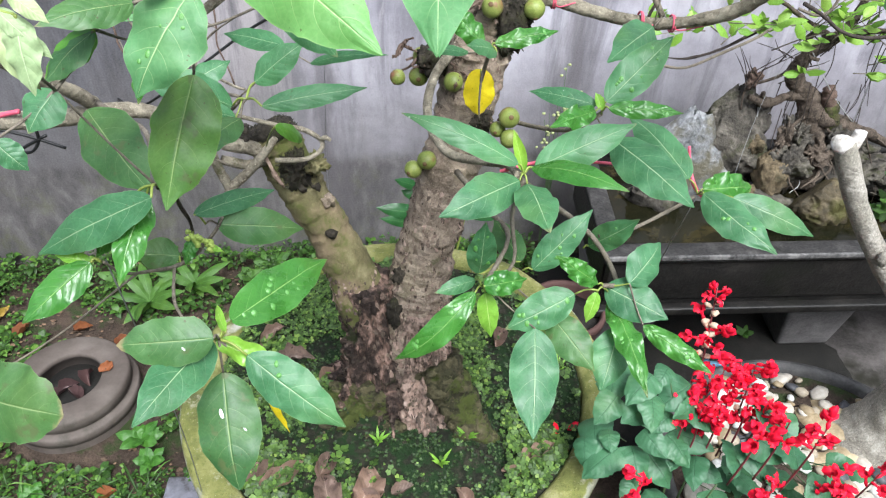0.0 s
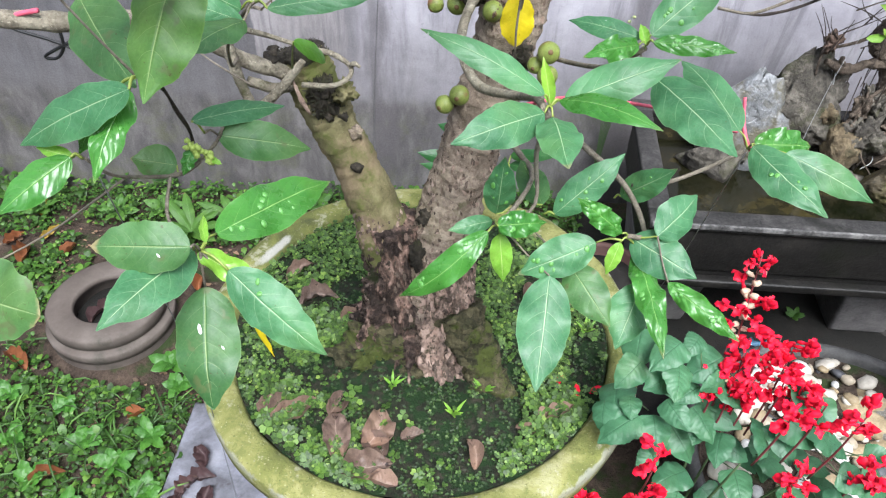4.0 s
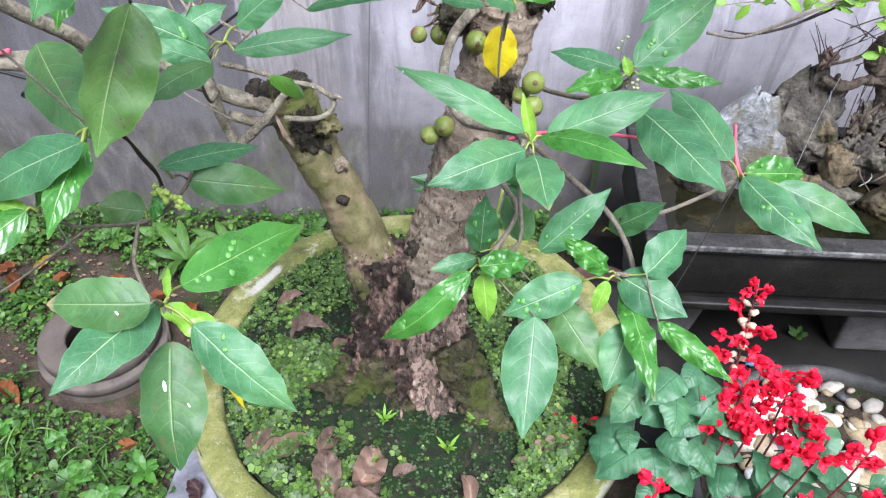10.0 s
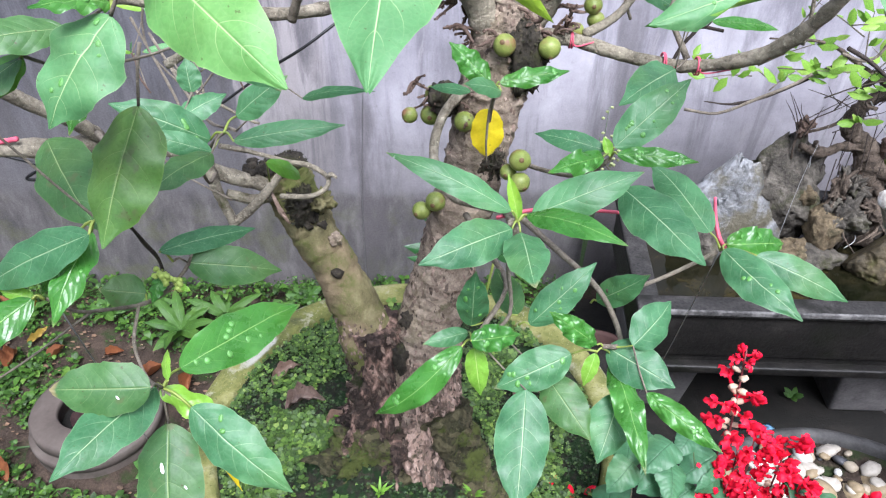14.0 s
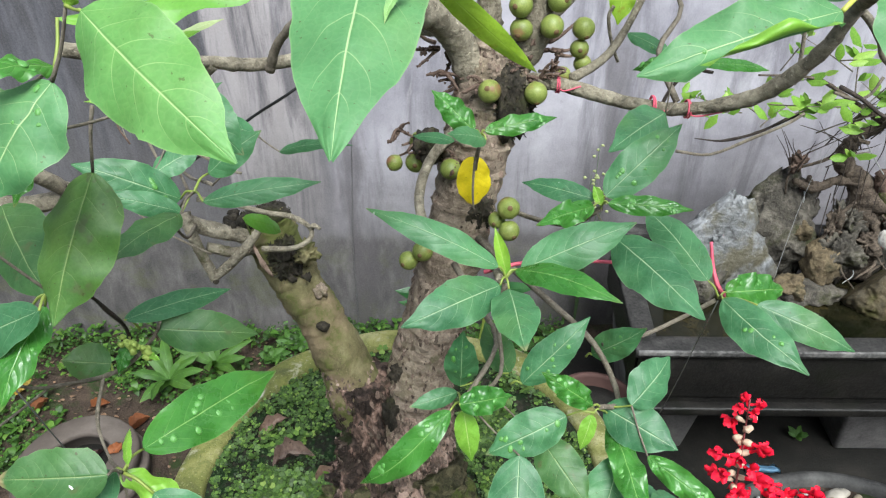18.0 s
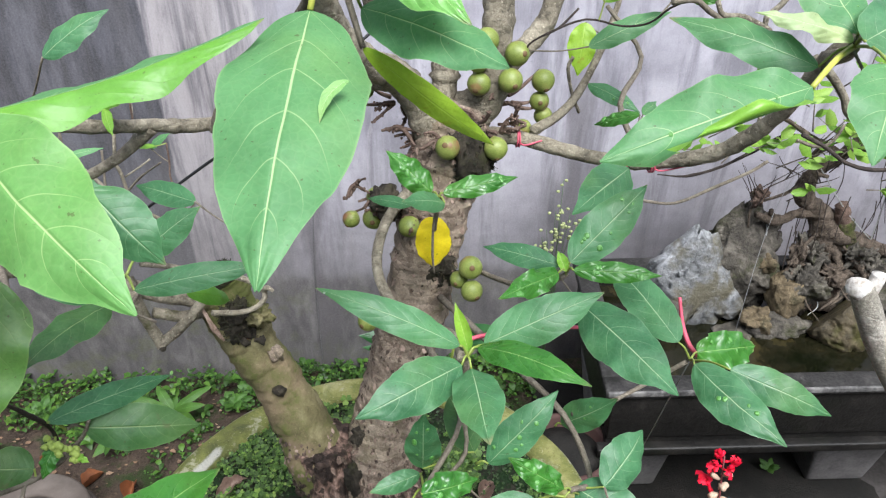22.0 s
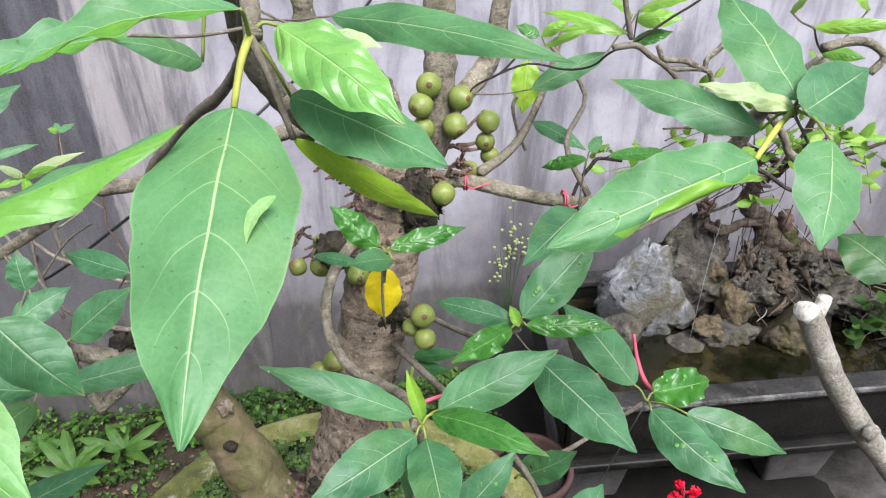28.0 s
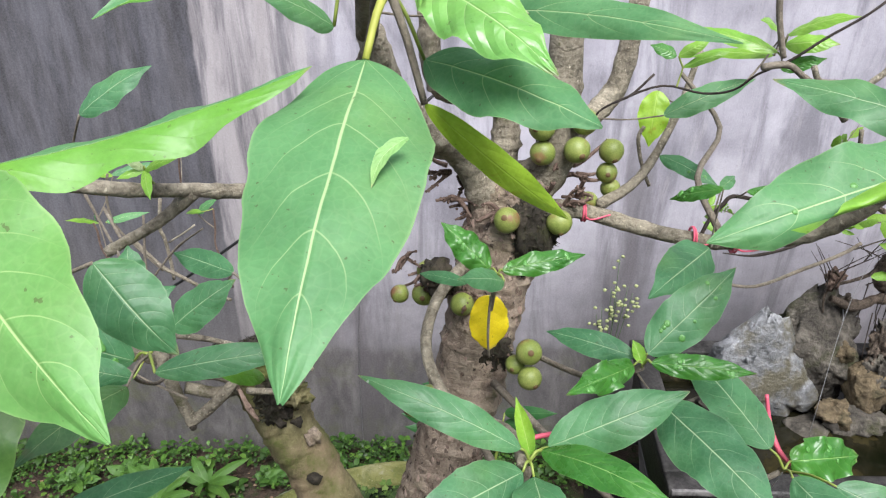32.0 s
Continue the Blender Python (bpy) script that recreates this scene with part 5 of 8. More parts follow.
# ---- the fig tree ----
fig_tree = thing("fig_tree", (-0.05, 0.86, 0.54), "old pruned fig tree with two trunks and green figs", "tree")
short = part("trunk", tube([(-0.075, 0.86, 0.58, 0.045), (-0.10, 0.862, 0.71, 0.046), (-0.135, 0.868, 0.83, 0.041), (-0.165, 0.882, 0.905, 0.036), (-0.193, 0.892, 0.965, 0.035), (-0.222, 0.903, 1.02, 0.036), (-0.240, 0.912, 1.062, 0.038), (-0.252, 0.918, 1.088, 0.034)], 44, 16, 0.13, 1.0, knots=0.05), BARK_OLIVE, fig_tree, "shorter trunk, sawn off at the top")
tall = part("trunk", tube([(-0.03, 0.83, 0.57, 0.06), (-0.035, 0.85, 0.70, 0.058), (-0.03, 0.868, 0.80, 0.054), (-0.016, 0.884, 0.88, 0.048), (0.006, 0.898, 0.975, 0.043), (0.030, 0.908, 1.075, 0.0425), (0.046, 0.92, 1.16, 0.043), (0.058, 0.93, 1.225, 0.043), (0.075, 0.94, 1.285, 0.041), (0.088, 0.948, 1.325, 0.034)], 44, 16, 0.15, 2.0, knots=0.07), BARK, fig_tree, "taller trunk ringed with old leaf scars")
TALL_TRUNK, SHORT_TRUNK = tall, short
# root mass: a flared, furrowed base
def furrowed(axis, lobes, wide, height, seed, bm=None, around=150, up=90, rough=1.0):
    bm = bm or bmesh.new()
    rows = []
    for i in range(up + 1):
        s = i / up
        cx = axis[0][0] * (1 - s) + axis[1][0] * s
        cy = axis[0][1] * (1 - s) + axis[1][1] * s
        z = height[0] * (1 - s) + height[1] * s
        base = wide[0] * (1 - s) ** 1.6 + wide[1] * (1 - (1 - s) ** 1.6)
        row = []
        for k in range(around):
            a = 2 * math.pi * k / around
            r = base * (1 + (1 - s) * sum(g * math.exp(-(((a - m + math.pi) % (2 * math.pi) - math.pi) / w) ** 2) for m, w, g in lobes))
            q = Vector((cx + r * math.cos(a), cy + r * math.sin(a), z))
            p = Vector((q.x, q.y, q.z * 0.36)) * 26 + Vector((seed, 0, 0))
            n1 = noise.noise(p)
            n2 = noise.noise(p * 2.7)
            n3 = noise.noise(p * 6.5)
            dent = -abs(n1) * 0.30 + n2 * 0.14 + n3 * 0.10 + noise.noise(p * 14) * 0.05 - 0.22 * max(0, noise.noise(p * 1.6 + Vector((0, 9, 0))) - 0.25)
            r *= 1 + dent * rough
            row.append(bm.verts.new((cx + r * math.cos(a), cy + r * math.sin(a), z + 0.006 * n2)))
        rows.append(row)
    for r0, r1 in zip(rows, rows[1:]):
        for k in range(around):
            bm.faces.new((r0[k], r0[(k + 1) % around], r1[(k + 1) % around], r1[k]))
    bm.faces.new(rows[-1])
    return bm


def flakes(surface, count, size, seed, low=-9.0, high=9.0, front=True):
    """Loose plates of bark lying on a part, joined."""
    rnd = random.Random(seed)
    me = surface.data
    verts, faces = [], []
    polys = [p for p in me.polygons if low < p.center.z + ORIGIN[surface].z < high and (not front or p.normal.y < 0.4)]
    for _ in range(count):
        p = rnd.choice(polys)
        nrm = (p.normal + Vector((rnd.uniform(-0.5, 0.5), rnd.uniform(-0.5, 0.5), rnd.uniform(-0.3, 0.6)))).normalized()
        e1 = nrm.orthogonal().normalized()
        e1 = (Vector((0, 0, 1)) - nrm * nrm.z).normalized() if abs(nrm.z) < 0.9 else e1
        e2 = nrm.cross(e1)
        s = size * rnd.uniform(0.4, 1.3)
        n = len(verts)
        c = p.center + nrm * s * 0.06
        verts.append(c + nrm * s * 0.12)
        for k in range(6):
            a = k * 1.047 + rnd.uniform(-0.35, 0.35)
            r = s * rnd.uniform(0.55, 1.1)
            verts.append(c + e1 * math.cos(a) * r * 1.5 + e2 * math.sin(a) * r * 0.8 + nrm * s * rnd.uniform(-0.2, 0.25))
        faces += [(n, n + 1 + k, n + 1 + (k + 1) % 6) for k in range(6)]
    ob = new("bark_crust", arrays("bark_crust", verts, faces, FLAKE, False))
    ob.parent = surface
    ORIGIN[ob] = ORIGIN[surface]
    return tagged(ob, "flaking scraps of bark", kind="stuff")


roots_dark = part("root_mass", furrowed(((-0.080, 0.845), (-0.112, 0.862)), ((-2.5, 0.45, 0.35), (-1.3, 0.35, 0.15), (-0.2, 0.35, 0.3), (2.6, 0.5, 0.4)), (0.105, 0.046), (0.52, 0.838), 3.0, rough=1.2), ROOT_SHADED, fig_tree, "furrowed rotting root base, darkened for its shade")
roots_pale = part("root_mass", furrowed(((-0.018, 0.785), (-0.022, 0.84)), ((-1.6, 0.5, 0.15), (-0.4, 0.4, 0.5), (-2.6, 0.4, 0.1)), (0.052, 0.044), (0.53, 0.80), 8.0, None, 130, 100, 1.2), ROOT, fig_tree, "pinkish flaking root column")
part("surface_root", tube([(0.0, 0.805, 0.70, 0.040), (0.036, 0.780, 0.632, 0.036), (0.074, 0.760, 0.572, 0.028), (0.118, 0.75, 0.535, 0.012)], 32, 12, 0.55, 8), MOSS_ROOT, fig_tree, "moss-covered root")
part("surface_root", tube([(-0.10, 0.82, 0.62, 0.045), (-0.15, 0.78, 0.575, 0.035), (-0.20, 0.73, 0.545, 0.022), (-0.24, 0.69, 0.53, 0.01)], 32, 12, 0.6, 12), MOSS_ROOT, fig_tree, "moss-covered root")
part("surface_root", tube([(-0.17, 0.76, 0.53, 0.012), (-0.172, 0.755, 0.56, 0.011), (-0.165, 0.75, 0.585, 0.007)], 14, 5, 0.4, 9), ROOT, fig_tree, "moss-covered root")
part("root_mound", boulder((-0.135, 0.785, 0.56), (0.070, 0.055, 0.060), 5.8, 5, 0.8), MOSS_ROOT, fig_tree, "dark mossy mound of roots")
part("root_mound", boulder((0.040, 0.765, 0.55), (0.046, 0.040, 0.052), 9.8, 5, 0.8), MOSS_ROOT, fig_tree, "dark mossy mound of roots")
flakes(TALL_TRUNK, 500, 0.0042, 6, 0.70, 1.02)
flakes(TALL_TRUNK, 260, 0.0040, 7, 1.10, 1.33)
flakes(SHORT_TRUNK, 260, 0.0045, 14, 0.72, 0.86)
flakes(roots_dark, 200, 0.0060, 4)
flakes(roots_pale, 300, 0.0075, 5, 0.58)
flakes(roots_pale, 300, 0.0045, 15, 0.60)
flakes(TALL_TRUNK, 260, 0.0075, 26, 0.66, 0.80)
part("rotten_cut", tube([(-0.246, 0.915, 1.075, 0.037), (-0.256, 0.92, 1.094, 0.037), (-0.259, 0.922, 1.10, 0.020)], 16, 3, 0.35, 5.0), BLACK_BARK, fig_tree, "black rotten sawn top")
part("rotten_patch", boulder((-0.212, 0.878, 1.045), (0.022, 0.018, 0.034), 6.6, 4, 0.5), BLACK_BARK, fig_tree, "black mossy rot")
part("rotten_patch", boulder((0.052, 0.888, 1.128), (0.026, 0.016, 0.028), 2.6, 4, 0.5), BLACK_BARK, fig_tree, "black hollow scar")
part("rotten_patch", boulder((0.095, 0.905, 1.27), (0.028, 0.018, 0.045), 8.6, 4, 0.5), BLACK_BARK, fig_tree, "black scar under the limb")
# Black lumps added in place of the shade inside two hollows
part("rotten_hollow", boulder((-0.058, 0.848, 0.858), (0.012, 0.008, 0.018), 3.9, 4, 0.6), BLACK_BARK, fig_tree, "black lump standing for a shaded hollow between the trunks")
part("rotten_hollow", boulder((-0.066, 0.824, 0.800), (0.014, 0.012, 0.030), 4.9, 4, 0.6), BLACK_BARK, fig_tree, "black lump standing for a shaded hollow in the root base")
part("knot", boulder((-0.162, 0.85, 0.945), (0.010, 0.007, 0.009), 1.6, 2, 0.3), BLACK_BARK, fig_tree)
part("knot", boulder((-0.177, 0.870, 1.060), (0.015, 0.014, 0.016), 2.9, 4, 0.7), BARK_OLIVE, fig_tree, "knobbly mossy stub")
part("knot", boulder((-0.166, 0.876, 0.990), (0.010, 0.009, 0.010), 5.1, 3, 0.6), BARK, fig_tree, "small dark stub")
part("dead_shoot", tube([(-0.249, 0.862, 1.082, 0.0036), (-0.241, 0.858, 1.062, 0.0030), (-0.236, 0.858, 1.045, 0.0034), (-0.227, 0.859, 1.026, 0.0018)], 10, 6, 0.7, 2.0), ROOT, fig_tree, "reddish dead shoot")
part("knot", boulder((-0.008, 0.91, 1.21), (0.020, 0.018, 0.022), 7.7, 4, 0.5), BLACK_BARK, fig_tree, "dark stub under a fig cluster")


def limb_of(name, rows, material=BARK_PALE, sides=12, rough=0.12, label="", knots=0.08):
    rough, knots, sides = rough * 1.5, knots * 0.6 + 0.05, max(sides, 16)
    LIMB_POINTS.extend(Vector(p[:3]) for p in curve(rows, 6))
    return part(name, tube(rows, sides, 9, rough, rows[0][0] * 40 + rows[0][2] * 7, knots=knots), material, fig_tree, label)


limb_of("branch", [(0.085, 0.93, 1.275, 0.020), (0.13, 0.925, 1.291, 0.0115), (0.173, 0.918, 1.287, 0.009), (0.239, 0.90, 1.276, 0.0078), (0.30, 0.88, 1.278, 0.0078), (0.363, 0.84, 1.311, 0.0083), (0.397, 0.80, 1.371, 0.0076), (0.412, 0.775, 1.43, 0.007), (0.44, 0.75, 1.48, 0.0066)], BARK_PALE, 18, 0.16, "long curved side limb", 0.14)
limb_of("branch", [(0.085, 0.945, 1.30, 0.028), (0.115, 0.943, 1.335, 0.0225), (0.121, 0.947, 1.385, 0.019), (0.125, 0.955, 1.445, 0.0175), (0.13, 0.96, 1.56, 0.015)], BARK_PALE, 18, 0.16, "upright pruned limb")
limb_of("branch", [(0.115, 0.945, 1.35, 0.012), (0.165, 0.985, 1.385, 0.0125), (0.19, 1.0, 1.42, 0.012), (0.205, 1.02, 1.50, 0.011)], BARK_PALE, 12)
limb_of("branch", [(0.07, 0.94, 1.27, 0.028), (0.045, 0.935, 1.305, 0.021), (0.028, 0.925, 1.345, 0.0195), (0.006, 0.90, 1.375, 0.018), (-0.02, 0.86, 1.405, 0.016), (-0.038, 0.82, 1.45, 0.013), (-0.048, 0.79, 1.50, 0.012)], BARK_PALE, 14)
limb_of("branch", [(0.06, 0.945, 1.31, 0.018), (0.065, 0.955, 1.36, 0.0155), (0.060, 0.955, 1.395, 0.012), (0.035, 0.95, 1.413, 0.0115), (0.002, 0.94, 1.415, 0.011), (-0.012, 0.93, 1.44, 0.0105), (-0.014, 0.92, 1.50, 0.011)], BARK_PALE, 14, 0.1, "bent grey limb", 0.3)
limb_of("branch", [(0.01, 0.92, 1.36, 0.012), (-0.055, 0.95, 1.345, 0.008), (-0.12, 0.90, 1.334, 0.0072), (-0.191, 0.85, 1.335, 0.0075), (-0.23, 0.80, 1.354, 0.0068), (-0.262, 0.75, 1.373, 0.0065), (-0.33, 0.70, 1.40, 0.007)], BARK_PALE, 12, 0.1, "level side limb", 0.2)
limb_of("branch", [(-0.228, 0.80, 1.352, 0.007), (-0.262, 0.79, 1.325, 0.0055), (-0.31, 0.77, 1.30, 0.005)], BARK_PALE, 10)
limb_of("branch", [(-0.181, 0.845, 1.331, 0.0062), (-0.164, 0.830, 1.363, 0.0046), (-0.136, 0.810, 1.394, 0.0042), (-0.095, 0.770, 1.437, 0.0044), (-0.060, 0.730, 1.468, 0.0040), (-0.027, 0.680, 1.513, 0.0038), (-0.004, 0.612, 1.572, 0.0036)], TWIG, 12, 0.25)
# crooked limbs of the shorter trunk
limb_of("branch", [(-0.235, 0.90, 1.055, 0.017), (-0.27, 0.88, 1.080, 0.0115), (-0.318, 0.86, 1.107, 0.0108), (-0.359, 0.83, 1.155, 0.0105), (-0.388, 0.81, 1.178, 0.0102), (-0.43, 0.78, 1.19, 0.0115), (-0.469, 0.74, 1.203, 0.011), (-0.60, 0.70, 1.22, 0.01)], BARK_PALE, 14, 0.12, "pale crooked limb")
limb_of("branch", [(-0.24, 0.89, 1.06, 0.009), (-0.275, 0.87, 1.058, 0.0075), (-0.31, 0.855, 1.075, 0.007)], BARK_PALE, 12)
limb_of("branch", [(-0.325, 0.845, 1.135, 0.0075), (-0.320, 0.84, 1.115, 0.0072), (-0.313, 0.84, 1.076, 0.007), (-0.303, 0.84, 1.041, 0.0075), (-0.30, 0.84, 1.034, 0.0082)], BARK_PALE, 12, 0.12, "hanging cut stub")
# Small black lump added as the shade in the stub's open end
part("rotten_hollow", boulder((-0.2985, 0.8335, 1.0325), (0.0042, 0.0042, 0.0042), 2.2, 2, 0.2), BLACK_BARK, fig_tree, "black lump standing for the shaded hole in a cut stub")
limb_of("branch", [(-0.302, 0.84, 1.036, 0.0075), (-0.283, 0.845, 1.05, 0.0068), (-0.265, 0.85, 1.067, 0.0066), (-0.245, 0.855, 1.09, 0.006), (-0.229, 0.86, 1.11, 0.005)], BARK_PALE, 12, 0.12)
limb_of("branch", [(-0.30, 0.84, 1.16, 0.0038), (-0.272, 0.86, 1.143, 0.0035), (-0.223, 0.87, 1.124, 0.0033), (-0.19, 0.872, 1.117, 0.0038), (-0.165, 0.865, 1.104, 0.0034), (-0.168, 0.857, 1.09, 0.0032), (-0.191, 0.85, 1.081, 0.0034), (-0.231, 0.85, 1.079, 0.0036)], BARK_PALE, 10, 0.12, "thin limb bent into a loop")
limb_of("branch", [(-0.165, 0.865, 1.104, 0.0035), (-0.158, 0.86, 1.112, 0.003), (-0.15, 0.857, 1.109, 0.002)], BARK_PALE, 8)
limb_of("branch", [(-0.423, 0.78, 1.20, 0.0095), (-0.43, 0.75, 1.235, 0.009), (-0.445, 0.71, 1.275, 0.008), (-0.47, 0.66, 1.34, 0.007)], BARK_PALE, 10)
for row in ([(-0.42, 0.92, 1.30, 0.0019), (-0.376, 0.90, 1.203, 0.0017), (-0.36, 0.88, 1.17, 0.0012)], [(-0.40, 0.92, 1.28, 0.0019), (-0.319, 0.85, 1.20, 0.0019), (-0.234, 0.75, 1.232, 0.0019)],
            [(-0.36, 0.80, 1.16, 0.0015), (-0.329, 0.80, 1.132, 0.0015), (-0.284, 0.81, 1.095, 0.0017)], [(-0.33, 0.88, 1.29, 0.0014), (-0.335, 0.87, 1.22, 0.0016), (-0.32, 0.86, 1.16, 0.0019)], [(-0.25, 0.85, 1.29, 0.0010), (-0.30, 0.88, 1.25, 0.0012), (-0.335, 0.87, 1.21, 0.0014)]):
    limb_of("twig", row, TWIG, 8, 0.2)
rnd = random.Random(44)
for k in range(14):
    c = Vector((-0.262 + rnd.uniform(-0.03, 0.03), 0.90 + rnd.uniform(-0.02, 0.02), 1.095))
    part("rotten_shred", boulder(c, (0.007, 0.007, 0.006), k * 1.7, 2, 0.8), BLACK_BARK, fig_tree, "crumbling black rot")
for k in range(10):
    c = Vector((-0.192 + rnd.uniform(-0.02, 0.02), 0.868 + rnd.uniform(-0.008, 0.008), 1.042 + rnd.uniform(-0.025, 0.03)))
    part("rotten_shred", boulder(c, (0.006, 0.005, 0.007), k * 2.3, 2, 0.9), BLACK_BARK, fig_tree, "crumbling black rot")


def fuzz(surface, count, long, seed):
    """Short black-green hairs of moss and fibre standing on a rotten part, joined."""
    rnd = random.Random(seed)
    verts, faces = [], []
    polys = list(surface.data.polygons)
    for _ in range(count):
        p = rnd.choice(polys)
        way = (p.normal + Vector((rnd.uniform(-0.8, 0.8), rnd.uniform(-0.8, 0.8), rnd.uniform(-0.8, 0.6)))).normalized() * long * rnd.uniform(0.4, 1.3)
        side = way.orthogonal().normalized() * long * rnd.uniform(0.08, 0.18)
        n = len(verts)
        verts.extend([p.center - side, p.center + side, p.center + way * 0.6 + side * 0.8 + Vector((0, 0, -0.1 * long)), p.center + way])
        faces.append((n, n + 1, n + 2, n + 3))
    ob = new("moss_fibre", arrays("moss_fibre", verts, faces, ROT_FIBRE, False))
    ob.parent = surface
    ORIGIN[ob] = ORIGIN[surface]
    return tagged(ob, "black mossy fibres on the rot", kind="stuff")


for k, rot in enumerate([ob for ob in fig_tree.children if ob.name.split(".")[0] in ("rotten_cut", "rotten_patch")]):
    fuzz(rot, 420, 0.008 if rot.name.startswith("rotten_patch") else 0.0045, 60 + k)


def fig(at, r=0.0155, face=(0, -0.8, -0.4), stem=None):
    """A round green fig with its brown eye and stalk."""
    c, way = Vector(at), Vector(face).normalized()
    r *= 0.86
    turn = way.to_track_quat("Z", "Y").to_matrix().to_4x4()
    bm = lathe([(0.0005, 1.02), (0.16, 1.0), (0.22, 0.955), (0.5, 0.85), (0.8, 0.55), (0.97, 0.2), (1.0, -0.1), (0.9, -0.5), (0.62, -0.85), (0.3, -1.05), (0.14, -1.18), (0.0005, -1.2)], (0, 0, 0), 20)
    bmesh.ops.scale(bm, vec=(r, r, r * 0.94), verts=bm.verts)
    bmesh.ops.transform(bm, matrix=Matrix.Translation(c) @ turn, verts=bm.verts)
    ob = part("fig", bm, FIG, fig_tree, "round green fig")
    bm = lathe([(0.0005, 1.055), (0.12, 1.05), (0.2, 1.01), (0.24, 0.95)], (0, 0, 0), 12)
    bmesh.ops.scale(bm, vec=(r, r, r * 0.94), verts=bm.verts)
    bmesh.ops.transform(bm, matrix=Matrix.Translation(c) @ turn, verts=bm.verts)
    part("eye", bm, FIG_EYE, ob, "brown fig eye")
    if stem:
        back = c - way * r * 1.1
        part("stalk", tube([(*stem, 0.0026), (*((Vector(stem) + back) / 2 + Vector((0, 0, -0.003))), 0.0019), (*back, 0.0017)], 7, 5, 0.9), RED_TWIG, ob)


for at, r, face, stem in (((0.112, 0.925, 1.405), 0.0165, (0, -0.8, 0.3), (0.12, 0.945, 1.395)), ((0.102, 0.915, 1.386), 0.0165, (-0.5, -0.8, 0.1), (0.12, 0.94, 1.385)), ((0.147, 0.925, 1.39), 0.0165, (0.5, -0.7, 0.2), (0.125, 0.945, 1.385)),
                          ((0.140, 0.915, 1.362), 0.0165, (0.3, -0.8, -0.2), (0.12, 0.94, 1.365)), ((0.104, 0.915, 1.358), 0.016, (-0.3, -0.8, -0.3), (0.118, 0.94, 1.362)), ((0.183, 0.965, 1.345), 0.0165, (0.2, -0.6, -0.5), (0.14, 0.945, 1.335)), ((0.180, 0.965, 1.320), 0.014, (0, -0.95, 0.1), (0.145, 0.945, 1.325)),
                          ((0.186, 0.968, 1.300), 0.0135, (0.2, -0.5, -0.7), (0.15, 0.945, 1.32)), ((0.160, 0.948, 1.292), 0.0125, (0.3, -0.6, -0.5), (0.13, 0.94, 1.30)), ((0.069, 0.884, 1.294), 0.0165, (-0.2, -0.7, 0.5), (0.085, 0.91, 1.295)), ((0.125, 0.896, 1.287), 0.0165, (0.1, -0.6, -0.6), (0.115, 0.92, 1.30)),
                          ((-0.022, 0.935, 1.202), 0.0165, (-0.2, -0.7, 0.4), (0.01, 0.93, 1.19)), ((-0.027, 0.925, 1.176), 0.0165, (0, -0.97, 0.1), (0.005, 0.925, 1.18)), ((-0.058, 0.937, 1.168), 0.0135, (-0.4, -0.6, -0.5), (-0.03, 0.94, 1.195)), ((0.022, 0.885, 1.188), 0.016, (0.2, -0.8, 0.1), (0.02, 0.91, 1.18)), ((0.097, 0.83, 1.165), 0.0165, (0.1, -0.7, 0.4), (0.085, 0.86, 1.145)),
                          ((0.099, 0.82, 1.138), 0.0155, (0.4, -0.7, -0.2), (0.08, 0.85, 1.14)), ((0.083, 0.838, 1.142), 0.013, (-0.3, -0.8, 0), (0.075, 0.86, 1.14)), ((-0.014, 0.857, 1.078), 0.0165, (-0.2, -0.9, 0.1), (-0.01, 0.88, 1.06)), ((-0.034, 0.857, 1.062), 0.0155, (-0.5, -0.8, 0), (-0.012, 0.88, 1.055)), ((-0.03, 0.95, 1.338), 0.012, (-0.2, -0.7, -0.4), (0.0, 0.95, 1.33))):
    fig(at, r, face, stem)
rnd = random.Random(3)
for c in ((-0.02, 0.94, 1.20), (0.14, 0.945, 1.325), (0.02, 0.945, 1.31), (0.03, 0.935, 1.285), (-0.015, 0.885, 1.05), (0.13, 0.92, 1.295), (-0.05, 0.945, 1.215), (0.005, 0.93, 1.33), (0.015, 0.925, 1.30), (0.02, 0.91, 1.27), (0.06, 0.895, 1.30), (0.105, 0.91, 1.315), (0.145, 0.93, 1.305), (0.125, 0.935, 1.34), (-0.01, 0.915, 1.19), (0.03, 0.895, 1.20)):
    for k in range(4):
        way = Vector((rnd.uniform(-1, 0.6), rnd.uniform(-0.6, -0.1), rnd.uniform(-0.3, 0.5))).normalized() * rnd.uniform(0.014, 0.036)
        p, e = Vector(c), Vector(c) + way
        m = (p + e) / 2 + Vector((0, 0, rnd.uniform(-0.005, 0.006)))
        bm = tube([(*p, 0.0030), (*m, 0.0021), (*e, 0.0014)], 7, 5, 0.5, k + c[0] * 50)
        for _ in range(6):
            boulder(p.lerp(e, rnd.uniform(0.3, 1.0)) + Vector((rnd.uniform(-1, 1), rnd.uniform(-1, 1), rnd.uniform(-1, 1))) * 0.0022, (0.0019, 0.0019, 0.0019), rnd.uniform(0, 9), 1, 0.4, bm=bm)
        part("fruit_spur", bm, RED_TWIG, fig_tree, "knobbly reddish fruit spur")


def twig(rows, material=TWIG, name="twig"):
    LIMB_POINTS.extend(Vector(p[:3]) for p in curve(rows, 6))
    return part(name, tube(rows, 8, 4, 0.15, rows[0][0] * 33), material, fig_tree)

